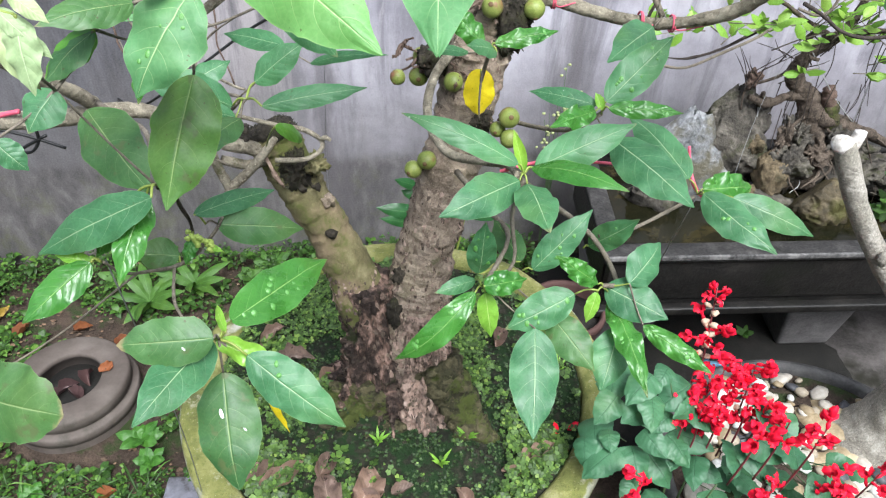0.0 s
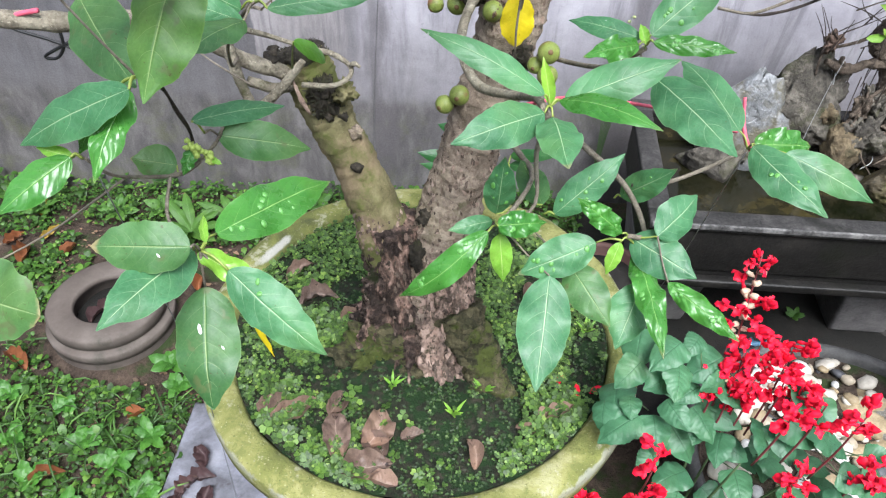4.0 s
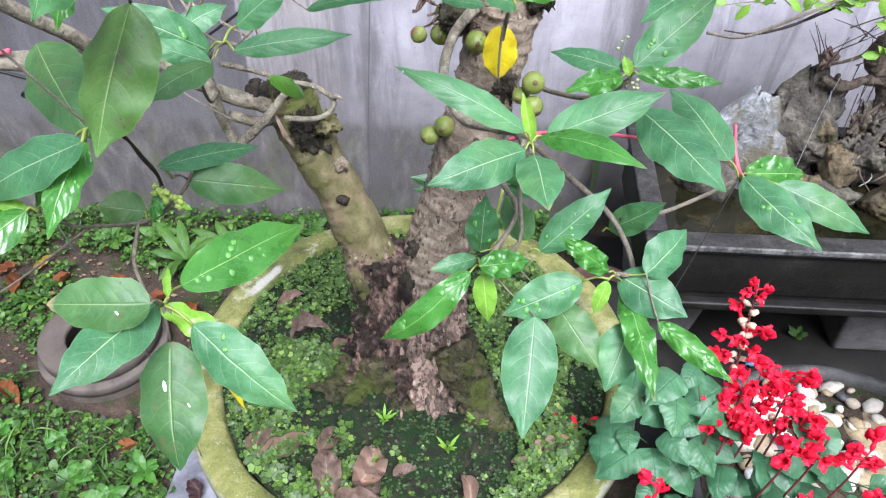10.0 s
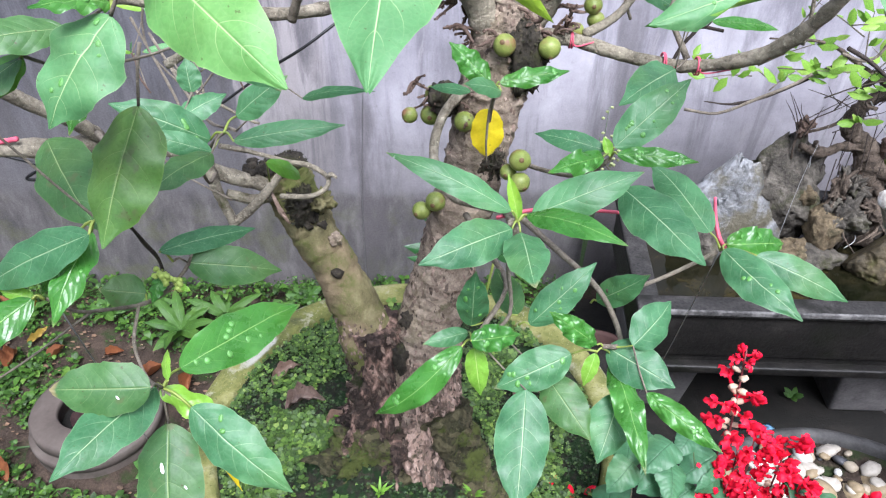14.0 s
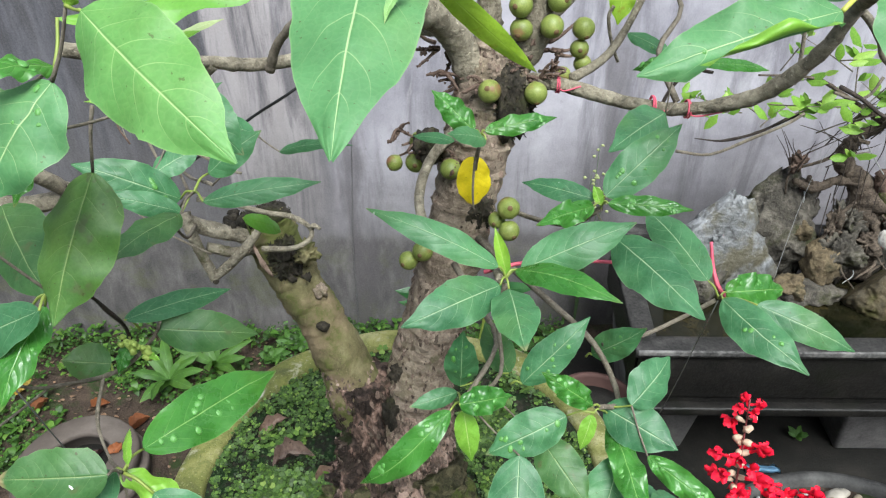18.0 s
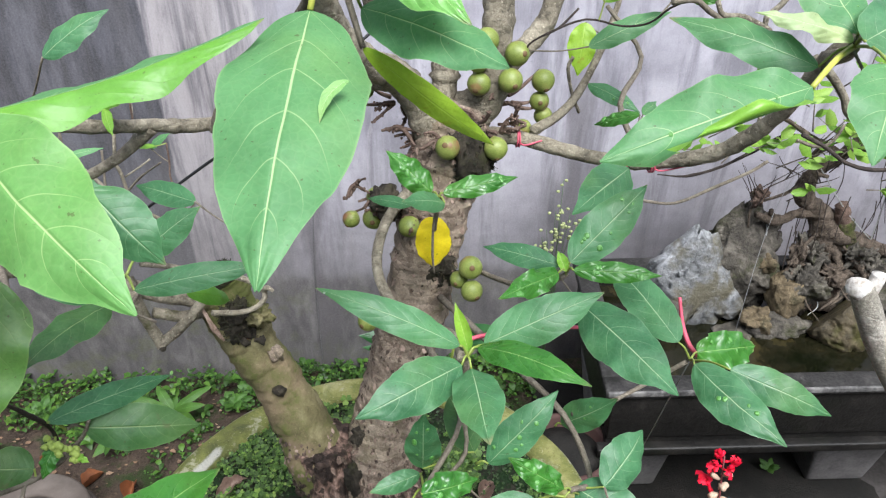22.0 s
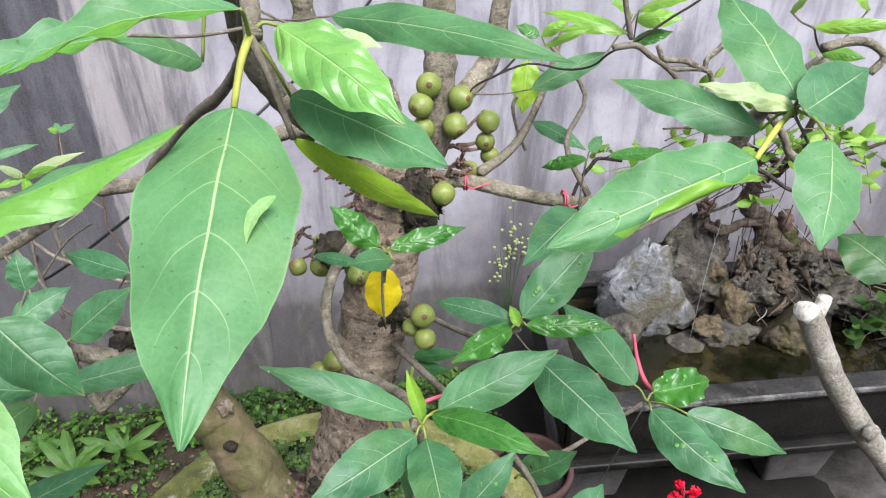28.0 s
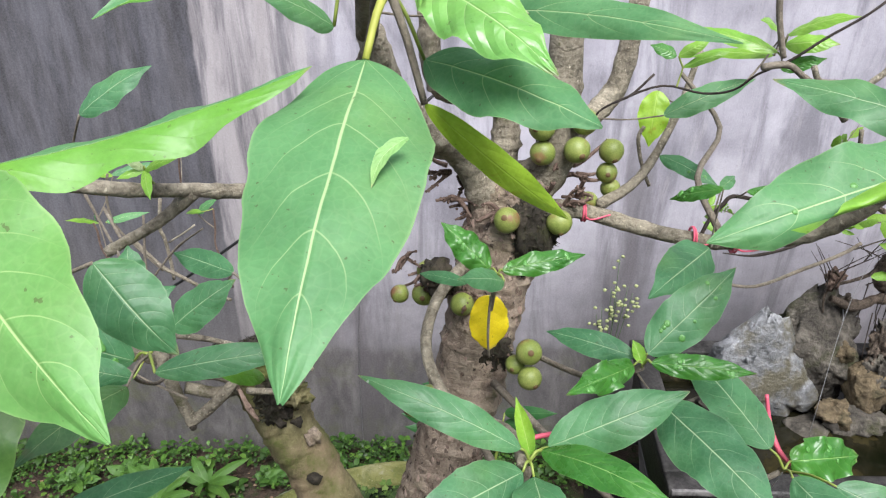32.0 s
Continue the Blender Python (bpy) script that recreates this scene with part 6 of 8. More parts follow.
# twigs of the front shoot
twig([(0.03, 0.91, 1.235, 0.008), (-0.004, 0.862, 1.207, 0.0065), (-0.012, 0.82, 1.17, 0.006), (0.013, 0.77, 1.148, 0.006), (0.052, 0.71, 1.173, 0.0055), (0.078, 0.65, 1.208, 0.005), (0.085, 0.60, 1.225, 0.004)], BARK_PALE)
NODE = (0.090, 0.600, 1.228)
leaf(fig_tree, (0.083, 0.595, 1.244), (-0.034, 0.605, 1.295), 0.028, "m", roll=10, arch=0.08, wave=0.06, stem=NODE)
leaf(fig_tree, (0.105, 0.624, 1.221), (0.210, 0.647, 1.262), 0.042, "m", roll=-5, arch=0.05, stem=NODE)
leaf(fig_tree, (0.099, 0.608, 1.232), (0.184, 0.543, 1.249), 0.028, "g", roll=-20, arch=0.10, stem=NODE)
leaf(fig_tree, (0.085, 0.589, 1.228), (0.005, 0.526, 1.229), 0.043, "m", roll=0, arch=0.06, stem=NODE, jag=0.1)
leaf(fig_tree, (0.093, 0.588, 1.225), (0.105, 0.499, 1.232), 0.042, "m", arch=0.06, stem=NODE)
leaf(fig_tree, (0.091, 0.610, 1.225), (0.079, 0.625, 1.266), 0.013, "y", arch=0.02, fold=-0.3)
# the shoot below it
twig([(0.03, 0.84, 1.07, 0.005), (0.07, 0.72, 1.09, 0.004), (0.085, 0.63, 1.12, 0.003), (0.055, 0.57, 1.10, 0.0025)])
twig([(0.09, 0.60, 1.22, 0.003), (0.085, 0.62, 1.16, 0.0025), (0.09, 0.60, 1.11, 0.0022), (0.06, 0.56, 1.105, 0.002)])
NODE = (0.052, 0.560, 1.108)
leaf(fig_tree, (0.050, 0.588, 1.101), (0.053, 0.578, 1.182), 0.034, "m", galls=6)
leaf(fig_tree, (0.098, 0.604, 1.106), (0.072, 0.684, 1.107), 0.034, "d")
leaf(fig_tree, (0.111, 0.591, 1.105), (0.175, 0.621, 1.168), 0.036, "m", galls=7, stem=(0.10, 0.595, 1.10))
leaf(fig_tree, (0.047, 0.595, 1.085), (0.000, 0.572, 1.085), 0.020, "m", stem=NODE)
leaf(fig_tree, (0.052, 0.535, 1.131), (0.101, 0.565, 1.115), 0.028, "g", wave=0.2, galls=5, stem=NODE)
leaf(fig_tree, (0.043, 0.537, 1.120), (-0.044, 0.509, 1.041), 0.031, "g", arch=0.12, wave=0.12, galls=9, bow=-0.05, stem=NODE)
leaf(fig_tree, (0.055, 0.550, 1.107), (0.064, 0.534, 1.053), 0.024, "y", arch=0.04, stem=NODE)
leaf(fig_tree, (0.151, 0.545, 1.112), (0.077, 0.521, 1.081), 0.042, "m", galls=7, stem=(0.175, 0.545, 1.118))
leaf(fig_tree, (0.108, 0.517, 1.087), (0.103, 0.425, 1.019), 0.054, "m", arch=0.05)
leaf(fig_tree, (0.129, 0.545, 1.079), (0.174, 0.494, 1.046), 0.043, "d")
# the shoot beside it
twig([(0.06, 0.86, 1.10, 0.0048), (0.14, 0.74, 1.10, 0.0038), (0.19, 0.66, 1.10, 0.0034), (0.205, 0.58, 1.10, 0.003), (0.18, 0.55, 1.12, 0.0024)])
NODE = (0.183, 0.552, 1.115)
leaf(fig_tree, (0.174, 0.546, 1.126), (0.124, 0.545, 1.166), 0.024, "g", wave=0.25, galls=5, stem=NODE)
leaf(fig_tree, (0.189, 0.565, 1.105), (0.253, 0.529, 1.091), 0.046, "m", stem=NODE)
leaf(fig_tree, (0.211, 0.555, 1.119), (0.254, 0.606, 1.136), 0.041, "m", roll=10)
leaf(fig_tree, (0.174, 0.544, 1.116), (0.165, 0.530, 1.083), 0.016, "y", stem=NODE)
leaf(fig_tree, (0.198, 0.568, 1.083), (0.219, 0.449, 1.062), 0.030, "g", wave=0.22, arch=0.08, galls=7, stem=NODE)
leaf(fig_tree, (0.203, 0.536, 1.068), (0.182, 0.480, 1.029), 0.044, "m", galls=2)
leaf(fig_tree, (0.226, 0.525, 1.085), (0.295, 0.480, 1.059), 0.024, "g", wave=0.28, galls=7)
leaf(fig_tree, (0.191, 0.669, 1.076), (0.235, 0.639, 1.141), 0.035, "m", galls=6, stem=(0.185, 0.67, 1.072))
# the far side shoot tied with pink string
twig([(0.20, 0.66, 1.10, 0.0032), (0.25, 0.70, 1.08, 0.0028), (0.30, 0.725, 1.09, 0.0026), (0.33, 0.725, 1.115, 0.0026)])
NODE = (0.332, 0.722, 1.120)
leaf(fig_tree, (0.201, 0.687, 1.219), (0.269, 0.584, 1.200), 0.055, "m", arch=0.05)
leaf(fig_tree, (0.318, 0.729, 1.139), (0.265, 0.855, 1.160), 0.049, "m", stem=NODE)
leaf(fig_tree, (0.347, 0.743, 1.113), (0.427, 0.773, 1.098), 0.043, "g", wave=0.16, galls=4, stem=NODE, shape=(0.5, 0.6))
leaf(fig_tree, (0.318, 0.678, 1.153), (0.379, 0.589, 1.137), 0.045, "m", galls=4, stem=NODE, bow=0.04)
leaf(fig_tree, (0.353, 0.674, 1.150), (0.452, 0.648, 1.114), 0.037, "m", stem=NODE)
twig([(0.09, 0.88, 1.14, 0.004), (0.12, 0.82, 1.16, 0.003), (0.16, 0.74, 1.20, 0.003), (0.185, 0.70, 1.245, 0.003)])
NODE = (0.185, 0.697, 1.250)
leaf(fig_tree, (0.187, 0.695, 1.262), (0.263, 0.747, 1.318), 0.043, "m", galls=9, stem=NODE)
leaf(fig_tree, (0.178, 0.699, 1.256), (0.106, 0.740, 1.252), 0.024, "m", stem=NODE)
leaf(fig_tree, (0.176, 0.692, 1.252), (0.117, 0.632, 1.266), 0.025, "g", wave=0.25, galls=5, stem=NODE)
leaf(fig_tree, (0.189, 0.688, 1.258), (0.270, 0.681, 1.257), 0.021, "g", wave=0.12, galls=6, stem=NODE)
leaf(fig_tree, (0.183, 0.694, 1.253), (0.176, 0.707, 1.267), 0.011, "y", fold=-0.3)
leaf(fig_tree, (0.270, 0.849, 1.286), (0.195, 0.745, 1.288), 0.047, "m")
twig([(0.05, 0.89, 1.15, 0.003), (0.055, 0.82, 1.22, 0.0025), (0.062, 0.775, 1.287, 0.0022)])
NODE = (0.062, 0.772, 1.288)
leaf(fig_tree, (0.054, 0.786, 1.287), (0.007, 0.806, 1.325), 0.030, "g", wave=0.2, galls=5, stem=NODE)
leaf(fig_tree, (0.066, 0.773, 1.293), (0.143, 0.801, 1.298), 0.023, "g", wave=0.15, galls=5, stem=NODE)
leaf(fig_tree, (0.068, 0.760, 1.289), (0.030, 0.706, 1.320), 0.023, "m", stem=NODE)
leaf(fig_tree, (0.035, 0.751, 1.291), (-0.014, 0.792, 1.277), 0.013, "m")
leaf(fig_tree, (0.054, 0.818, 1.240), (0.054, 0.813, 1.178), 0.041, "o", shape=(0.5, 0.46), fold=0.2)
twig([(0.060, 0.79, 1.270, 0.0018), (0.055, 0.800, 1.240, 0.0016), (0.0535, 0.800, 1.205, 0.0014), (0.055, 0.802, 1.176, 0.001)])
# large leaves on the overhanging limb
twig([(-0.05, 0.79, 1.50, 0.010), (-0.03, 0.70, 1.56, 0.008), (0.0, 0.60, 1.575, 0.006), (0.01, 0.555, 1.56, 0.005)], BARK_PALE)
NODE = (0.008, 0.555, 1.560)
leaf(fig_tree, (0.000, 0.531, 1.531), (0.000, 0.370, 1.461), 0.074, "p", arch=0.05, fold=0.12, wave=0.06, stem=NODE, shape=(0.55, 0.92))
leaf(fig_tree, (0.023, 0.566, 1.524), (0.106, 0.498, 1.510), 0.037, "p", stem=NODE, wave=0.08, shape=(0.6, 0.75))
leaf(fig_tree, (0.025, 0.547, 1.506), (0.107, 0.621, 1.413), 0.017, "b", roll=40, stem=NODE)
leaf(fig_tree, (0.022, 0.559, 1.564), (0.086, 0.497, 1.534), 0.036, "q", stem=NODE, wave=0.12)
leaf(fig_tree, (0.032, 0.748, 1.523), (0.189, 0.603, 1.528), 0.030, "p", roll=15, wave=0.08)
leaf(fig_tree, (-0.151, 0.436, 1.505), (-0.018, 0.504, 1.532), 0.032, "u", roll=150,  bow=0.05, wave=0.10, fold=-0.25, turned=1)
leaf(fig_tree, (-0.109, 0.389, 1.522), (-0.028, 0.329, 1.480), 0.050, "v", roll=10, arch=0.05, fold=0.12, wave=0.06, shape=(0.55, 0.9))
leaf(fig_tree, (0.013, 0.521, 1.581), (-0.086, 0.491, 1.561), 0.027, "u", roll=25,  bow=0.06, wave=0.10, fold=-0.2, stem=NODE, turned=1)
leaf(fig_tree, (-0.029, 0.593, 1.536), (-0.061, 0.554, 1.560), 0.020, "m", stem=(-0.02, 0.60, 1.575))
leaf(fig_tree, (-0.239, 0.672, 1.462), (-0.188, 0.690, 1.494), 0.024, "m")
leaf(fig_tree, (-0.100, 0.445, 1.466), (-0.066, 0.434, 1.430), 0.030, "m", arch=0.08)
# leaves of the long side limb
twig([(0.412, 0.775, 1.43, 0.008), (0.38, 0.69, 1.46, 0.006), (0.345, 0.62, 1.485, 0.005)], BARK_PALE)
NODE = (0.343, 0.615, 1.488)
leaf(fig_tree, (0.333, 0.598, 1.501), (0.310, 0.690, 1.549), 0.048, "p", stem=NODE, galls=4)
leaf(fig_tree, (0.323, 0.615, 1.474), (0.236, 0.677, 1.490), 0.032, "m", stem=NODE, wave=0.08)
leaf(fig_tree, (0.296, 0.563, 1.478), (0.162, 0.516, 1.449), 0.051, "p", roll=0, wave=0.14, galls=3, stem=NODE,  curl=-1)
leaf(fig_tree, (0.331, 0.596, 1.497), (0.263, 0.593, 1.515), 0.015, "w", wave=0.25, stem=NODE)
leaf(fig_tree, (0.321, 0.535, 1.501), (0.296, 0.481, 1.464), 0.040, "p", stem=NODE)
leaf(fig_tree, (0.327, 0.577, 1.502), (0.392, 0.627, 1.510), 0.042, "m", stem=NODE)
leaf(fig_tree, (0.360, 0.499, 1.433), (0.341, 0.533, 1.443), 0.034, "d")
twig([(0.29, 0.885, 1.285, 0.004), (0.27, 0.93, 1.33, 0.0035), (0.30, 0.98, 1.37, 0.003), (0.26, 1.02, 1.42, 0.0025)])
leaf(fig_tree, (0.270, 0.839, 1.352), (0.233, 0.882, 1.323), 0.017, "g", galls=3)
leaf(fig_tree, (0.243, 0.997, 1.331), (0.299, 0.946, 1.314), 0.023, "m", galls=3)
leaf(fig_tree, (0.236, 1.018, 1.401), (0.229, 0.997, 1.341), 0.036, "b", fold=0.04, roll=10)
leaf(fig_tree, (0.226, 0.928, 1.397), (0.317, 0.946, 1.432), 0.027, "p")
twig([(0.17, 0.94, 1.29, 0.007), (0.22, 0.98, 1.31, 0.0055), (0.26, 1.02, 1.37, 0.0045), (0.285, 1.05, 1.44, 0.0035)], BARK_PALE)
leaf(fig_tree, (0.300, 0.855, 1.475), (0.225, 0.897, 1.489), 0.017, "y")
leaf(fig_tree, (0.322, 0.924, 1.459), (0.251, 0.972, 1.449), 0.013, "y")
leaf(fig_tree, (0.324, 0.920, 1.477), (0.285, 0.867, 1.501), 0.019, "y")
leaf(fig_tree, (0.339, 0.947, 1.465), (0.383, 0.928, 1.470), 0.023, "y")
leaf(fig_tree, (0.338, 0.944, 1.442), (0.377, 0.935, 1.454), 0.017, "g", galls=3)
leaf(fig_tree, (0.338, 0.942, 1.476), (0.376, 0.887, 1.502), 0.019, "y")
leaf(fig_tree, (0.226, 0.906, 1.461), (0.201, 0.911, 1.471), 0.015, "g")
leaf(fig_tree, (0.228, 0.906, 1.461), (0.256, 0.904, 1.477), 0.013, "y")
leaf(fig_tree, (0.233, 0.904, 1.451), (0.275, 0.898, 1.468), 0.010, "y")
# the low shoot beside the ring
limb_of("twig", [(-0.260, 0.412, 1.267, 0.0010), (-0.26, 0.435, 1.234, 0.0012), (-0.251, 0.46, 1.214, 0.0015), (-0.244, 0.49, 1.193, 0.0019), (-0.236, 0.515, 1.184, 0.0019), (-0.213, 0.525, 1.206, 0.0016), (-0.200, 0.522, 1.228, 0.0012)], TWIG, 10, 0.2, "thin speckled twig")
limb_of("twig", [(-0.244, 0.49, 1.193, 0.0016), (-0.236, 0.455, 1.179, 0.0014), (-0.205, 0.415, 1.183, 0.0012), (-0.172, 0.383, 1.211, 0.0013)], TWIG, 10, 0.2, "thin hanging twig")
limb_of("twig", [(-0.208, 0.430, 1.326, 0.0015), (-0.217, 0.47, 1.296, 0.0015), (-0.227, 0.50, 1.256, 0.0018), (-0.231, 0.52, 1.221, 0.0016), (-0.238, 0.53, 1.184, 0.0014)], TWIG_DARK, 10, 0.2, "dark thin twig")
for bunch in ((-0.230, 0.517, 1.210), (-0.224, 0.515, 1.206), (-0.214, 0.516, 1.198)):
    for k in range(8):
        c = Vector(bunch) + Vector((rnd.uniform(-1, 1), rnd.uniform(-1, 0.4), rnd.uniform(-1, 1))) * 0.0055
        part("gall", boulder(c, (0.0030, 0.0026, 0.0028), k * 1.3, 2, 0.35), GALL_YELLOW, fig_tree, "yellow-green gall")
leaf(fig_tree, (-0.229, 0.516, 1.208), (-0.238, 0.500, 1.186), 0.014, "g", wave=0.15)
leaf(fig_tree, (-0.216, 0.515, 1.198), (-0.202, 0.508, 1.197), 0.006, "y", wave=0.2)
NODE = (-0.172, 0.382, 1.212)
leaf(fig_tree, (-0.169, 0.406, 1.208), (-0.104, 0.516, 1.185), 0.043, "g", galls=9, wave=0.08, stem=NODE)
leaf(fig_tree, (-0.168, 0.364, 1.233), (-0.240, 0.357, 1.231), 0.039, "d", marks=((0.4, 0.4, 0.003),), jag=0.12, shape=(0.5, 0.7), stem=NODE)
leaf(fig_tree, (-0.180, 0.386, 1.208), (-0.213, 0.298, 1.212), 0.041, "m", stem=NODE)
leaf(fig_tree, (-0.175, 0.379, 1.175), (-0.158, 0.309, 1.110), 0.053, "d", marks=((0.45, 0.62, 0.007), (0.6, 0.3, 0.003)), jag=0.06, shape=(0.6, 0.75), stem=NODE)
leaf(fig_tree, (-0.150, 0.375, 1.201), (-0.071, 0.342, 1.151), 0.040, "m", stem=NODE, galls=2)
leaf(fig_tree, (-0.176, 0.384, 1.208), (-0.122, 0.378, 1.183), 0.020, "y", wave=0.25, stem=NODE)
leaf(fig_tree, (-0.165, 0.381, 1.222), (-0.182, 0.417, 1.217), 0.008, "y")
leaf(fig_tree, (-0.148, 0.385, 1.155), (-0.128, 0.375, 1.098), 0.013, "o", roll=50, fold=0.3, stem=NODE)
# leaves of the crooked limb
twig([(-0.41, 0.76, 1.215, 0.0040), (-0.34, 0.67, 1.245, 0.0030), (-0.272, 0.57, 1.29, 0.0024), (-0.208, 0.43, 1.325, 0.0018)])
NODE = (-0.208, 0.428, 1.330)
leaf(fig_tree, (-0.284, 0.506, 1.348), (-0.216, 0.435, 1.316), 0.050, "d", jag=0.08)
leaf(fig_tree, (-0.142, 0.402, 1.484), (-0.176, 0.367, 1.434), 0.046, "p", wave=0.1, galls=6)
leaf(fig_tree, (-0.213, 0.417, 1.452), (-0.242, 0.395, 1.427), 0.025, "d", roll=20)
leaf(fig_tree, (-0.237, 0.395, 1.423), (-0.252, 0.375, 1.404), 0.028, "m")
leaf(fig_tree, (-0.188, 0.429, 1.466), (-0.240, 0.409, 1.463), 0.019, "d")
leaf(fig_tree, (-0.268, 0.365, 1.404), (-0.252, 0.362, 1.385), 0.018, "m")
leaf(fig_tree, (-0.207, 0.335, 1.495), (-0.204, 0.321, 1.458), 0.018, "w", wave=0.1)
leaf(fig_tree, (-0.205, 0.333, 1.486), (-0.195, 0.333, 1.473), 0.007, "w")
leaf(fig_tree, (-0.396, 0.376, 1.150), (-0.297, 0.343, 1.162), 0.067, "d", jag=0.15, shape=(0.5, 0.55))
leaf(fig_tree, (-0.171, 0.454, 1.406), (-0.192, 0.400, 1.327), 0.052, "t", arch=0.05, fold=0.2, stem=(-0.162, 0.460, 1.447))
leaf(fig_tree, (-0.204, 0.407, 1.333), (-0.309, 0.415, 1.271), 0.034, "m", stem=NODE)
leaf(fig_tree, (-0.235, 0.435, 1.309), (-0.267, 0.415, 1.267), 0.023, "g", stem=NODE)
leaf(fig_tree, (-0.220, 0.432, 1.316), (-0.232, 0.374, 1.277), 0.026, "g", wave=0.12, galls=4, stem=NODE)
leaf(fig_tree, (-0.265, 0.408, 1.270), (-0.295, 0.412, 1.273), 0.011, "y", stem=(-0.26, 0.41, 1.268))
leaf(fig_tree, (-0.265, 0.405, 1.272), (-0.308, 0.364, 1.246), 0.029, "g", stem=(-0.26, 0.41, 1.268))
leaf(fig_tree, (-0.219, 0.505, 1.243), (-0.168, 0.596, 1.207), 0.023, "m", stem=(-0.215, 0.515, 1.225))
leaf(fig_tree, (-0.208, 0.525, 1.217), (-0.134, 0.560, 1.185), 0.038, "d", stem=(-0.215, 0.515, 1.225))
leaf(fig_tree, (-0.242, 0.502, 1.196), (-0.278, 0.492, 1.207), 0.034, "d")
twig([(-0.318, 0.855, 1.112, 0.0028), (-0.295, 0.78, 1.14, 0.0020), (-0.24, 0.66, 1.24, 0.0018), (-0.185, 0.60, 1.31, 0.0016)])
NODE = (-0.180, 0.595, 1.312)
leaf(fig_tree, (-0.156, 0.558, 1.325), (-0.064, 0.581, 1.333), 0.022, "m", stem=NODE)
leaf(fig_tree, (-0.196, 0.600, 1.302), (-0.268, 0.575, 1.347), 0.038, "m", galls=3, arch=0.12, fold=0.12, stem=NODE)
leaf(fig_tree, (-0.178, 0.625, 1.314), (-0.127, 0.636, 1.352), 0.031, "m", stem=NODE)
leaf(fig_tree, (-0.177, 0.557, 1.313), (-0.200, 0.476, 1.320), 0.029, "d", stem=NODE)
leaf(fig_tree, (-0.138, 0.708, 1.296), (-0.049, 0.634, 1.342), 0.013, "m")
leaf(fig_tree, (-0.190, 0.585, 1.298), (-0.244, 0.565, 1.325), 0.021, "m")
leaf(fig_tree, (-0.167, 0.723, 1.309), (-0.247, 0.777, 1.298), 0.025, "m")
leaf(fig_tree, (-0.280, 0.714, 1.263), (-0.237, 0.750, 1.278), 0.030, "m")
leaf(fig_tree, (-0.270, 0.736, 1.284), (-0.276, 0.751, 1.318), 0.028, "m")
leaf(fig_tree, (-0.432, 1.193, 1.256), (-0.423, 1.233, 1.255), 0.013, "p")
leaf(fig_tree, (-0.438, 1.205, 1.253), (-0.447, 1.195, 1.261), 0.010, "y")
leaf(fig_tree, (-0.410, 1.165, 1.166), (-0.369, 1.156, 1.195), 0.015, "p")
leaf(fig_tree, (-0.390, 1.140, 1.180), (-0.440, 1.192, 1.153), 0.009, "y")
leaf(fig_tree, (-0.537, 1.168, 1.225), (-0.472, 1.205, 1.234), 0.014, "p")
leaf(fig_tree, (-0.516, 1.138, 1.235), (-0.565, 1.112, 1.257), 0.013, "y")
leaf(fig_tree, (-0.486, 1.048, 1.201), (-0.430, 1.068, 1.209), 0.012, "p")
leaf(fig_tree, (-0.523, 1.088, 1.181), (-0.539, 1.039, 1.206), 0.010, "y")
leaf(fig_tree, (-0.438, 1.205, 1.253), (-0.447, 1.220, 1.261), 0.012, "p")
leaf(fig_tree, (-0.534, 1.099, 1.176), (-0.515, 1.076, 1.206), 0.012, "p")
leaf(fig_tree, (0.307, 0.961, 1.305), (0.336, 1.014, 1.301), 0.015, "p", galls=3)
leaf(fig_tree, (0.316, 0.908, 1.323), (0.417, 0.959, 1.298), 0.017, "g")
leaf(fig_tree, (0.404, 0.720, 1.513), (0.460, 0.700, 1.520), 0.012, "y", roll=30)
leaf(fig_tree, (0.428, 0.740, 1.488), (0.453, 0.720, 1.488), 0.012, "u", roll=20)
leaf(fig_tree, (0.393, 0.740, 1.521), (0.396, 0.720, 1.538), 0.012, "y")
leaf(fig_tree, (0.484, 0.780, 1.512), (0.448, 0.760, 1.530), 0.013, "y")
# young growth near the eye
leaf(fig_tree, (-0.150, 0.420, 1.485), (-0.168, 0.375, 1.496), 0.016, "g", wave=0.15, galls=3)
leaf(fig_tree, (-0.122, 0.400, 1.521), (-0.113, 0.400, 1.548), 0.018, "y", wave=0.12)
leaf(fig_tree, (-0.051, 0.550, 1.563), (-0.110, 0.500, 1.556), 0.026, "u", roll=20, wave=0.10, fold=-0.2, turned=1)
leaf(fig_tree, (0.042, 0.600, 1.548), (0.075, 0.580, 1.546), 0.012, "w")
leaf(fig_tree, (-0.222, 0.335, 1.488), (-0.205, 0.330, 1.457), 0.015, "w", wave=0.1)
leaf(fig_tree, (-0.216, 0.335, 1.498), (-0.199, 0.330, 1.481), 0.011, "w", wave=0.1)
leaf(fig_tree, (-0.207, 0.335, 1.506), (-0.189, 0.330, 1.493), 0.010, "w", wave=0.1)
leaf(fig_tree, (-0.185, 0.420, 1.469), (-0.226, 0.380, 1.471), 0.024, "d")
leaf(fig_tree, (-0.214, 0.420, 1.452), (-0.246, 0.400, 1.426), 0.021, "u", fold=0.2)
leaf(fig_tree, (-0.189, 0.440, 1.437), (-0.195, 0.410, 1.406), 0.019, "g", wave=0.15, galls=3)
SPRIG = (-0.249, 0.76, 1.388)
twig([(-0.246, 0.775, 1.362, 0.0018), (-0.248, 0.765, 1.376, 0.0015), (*SPRIG, 0.0012)], GREEN_STEM)
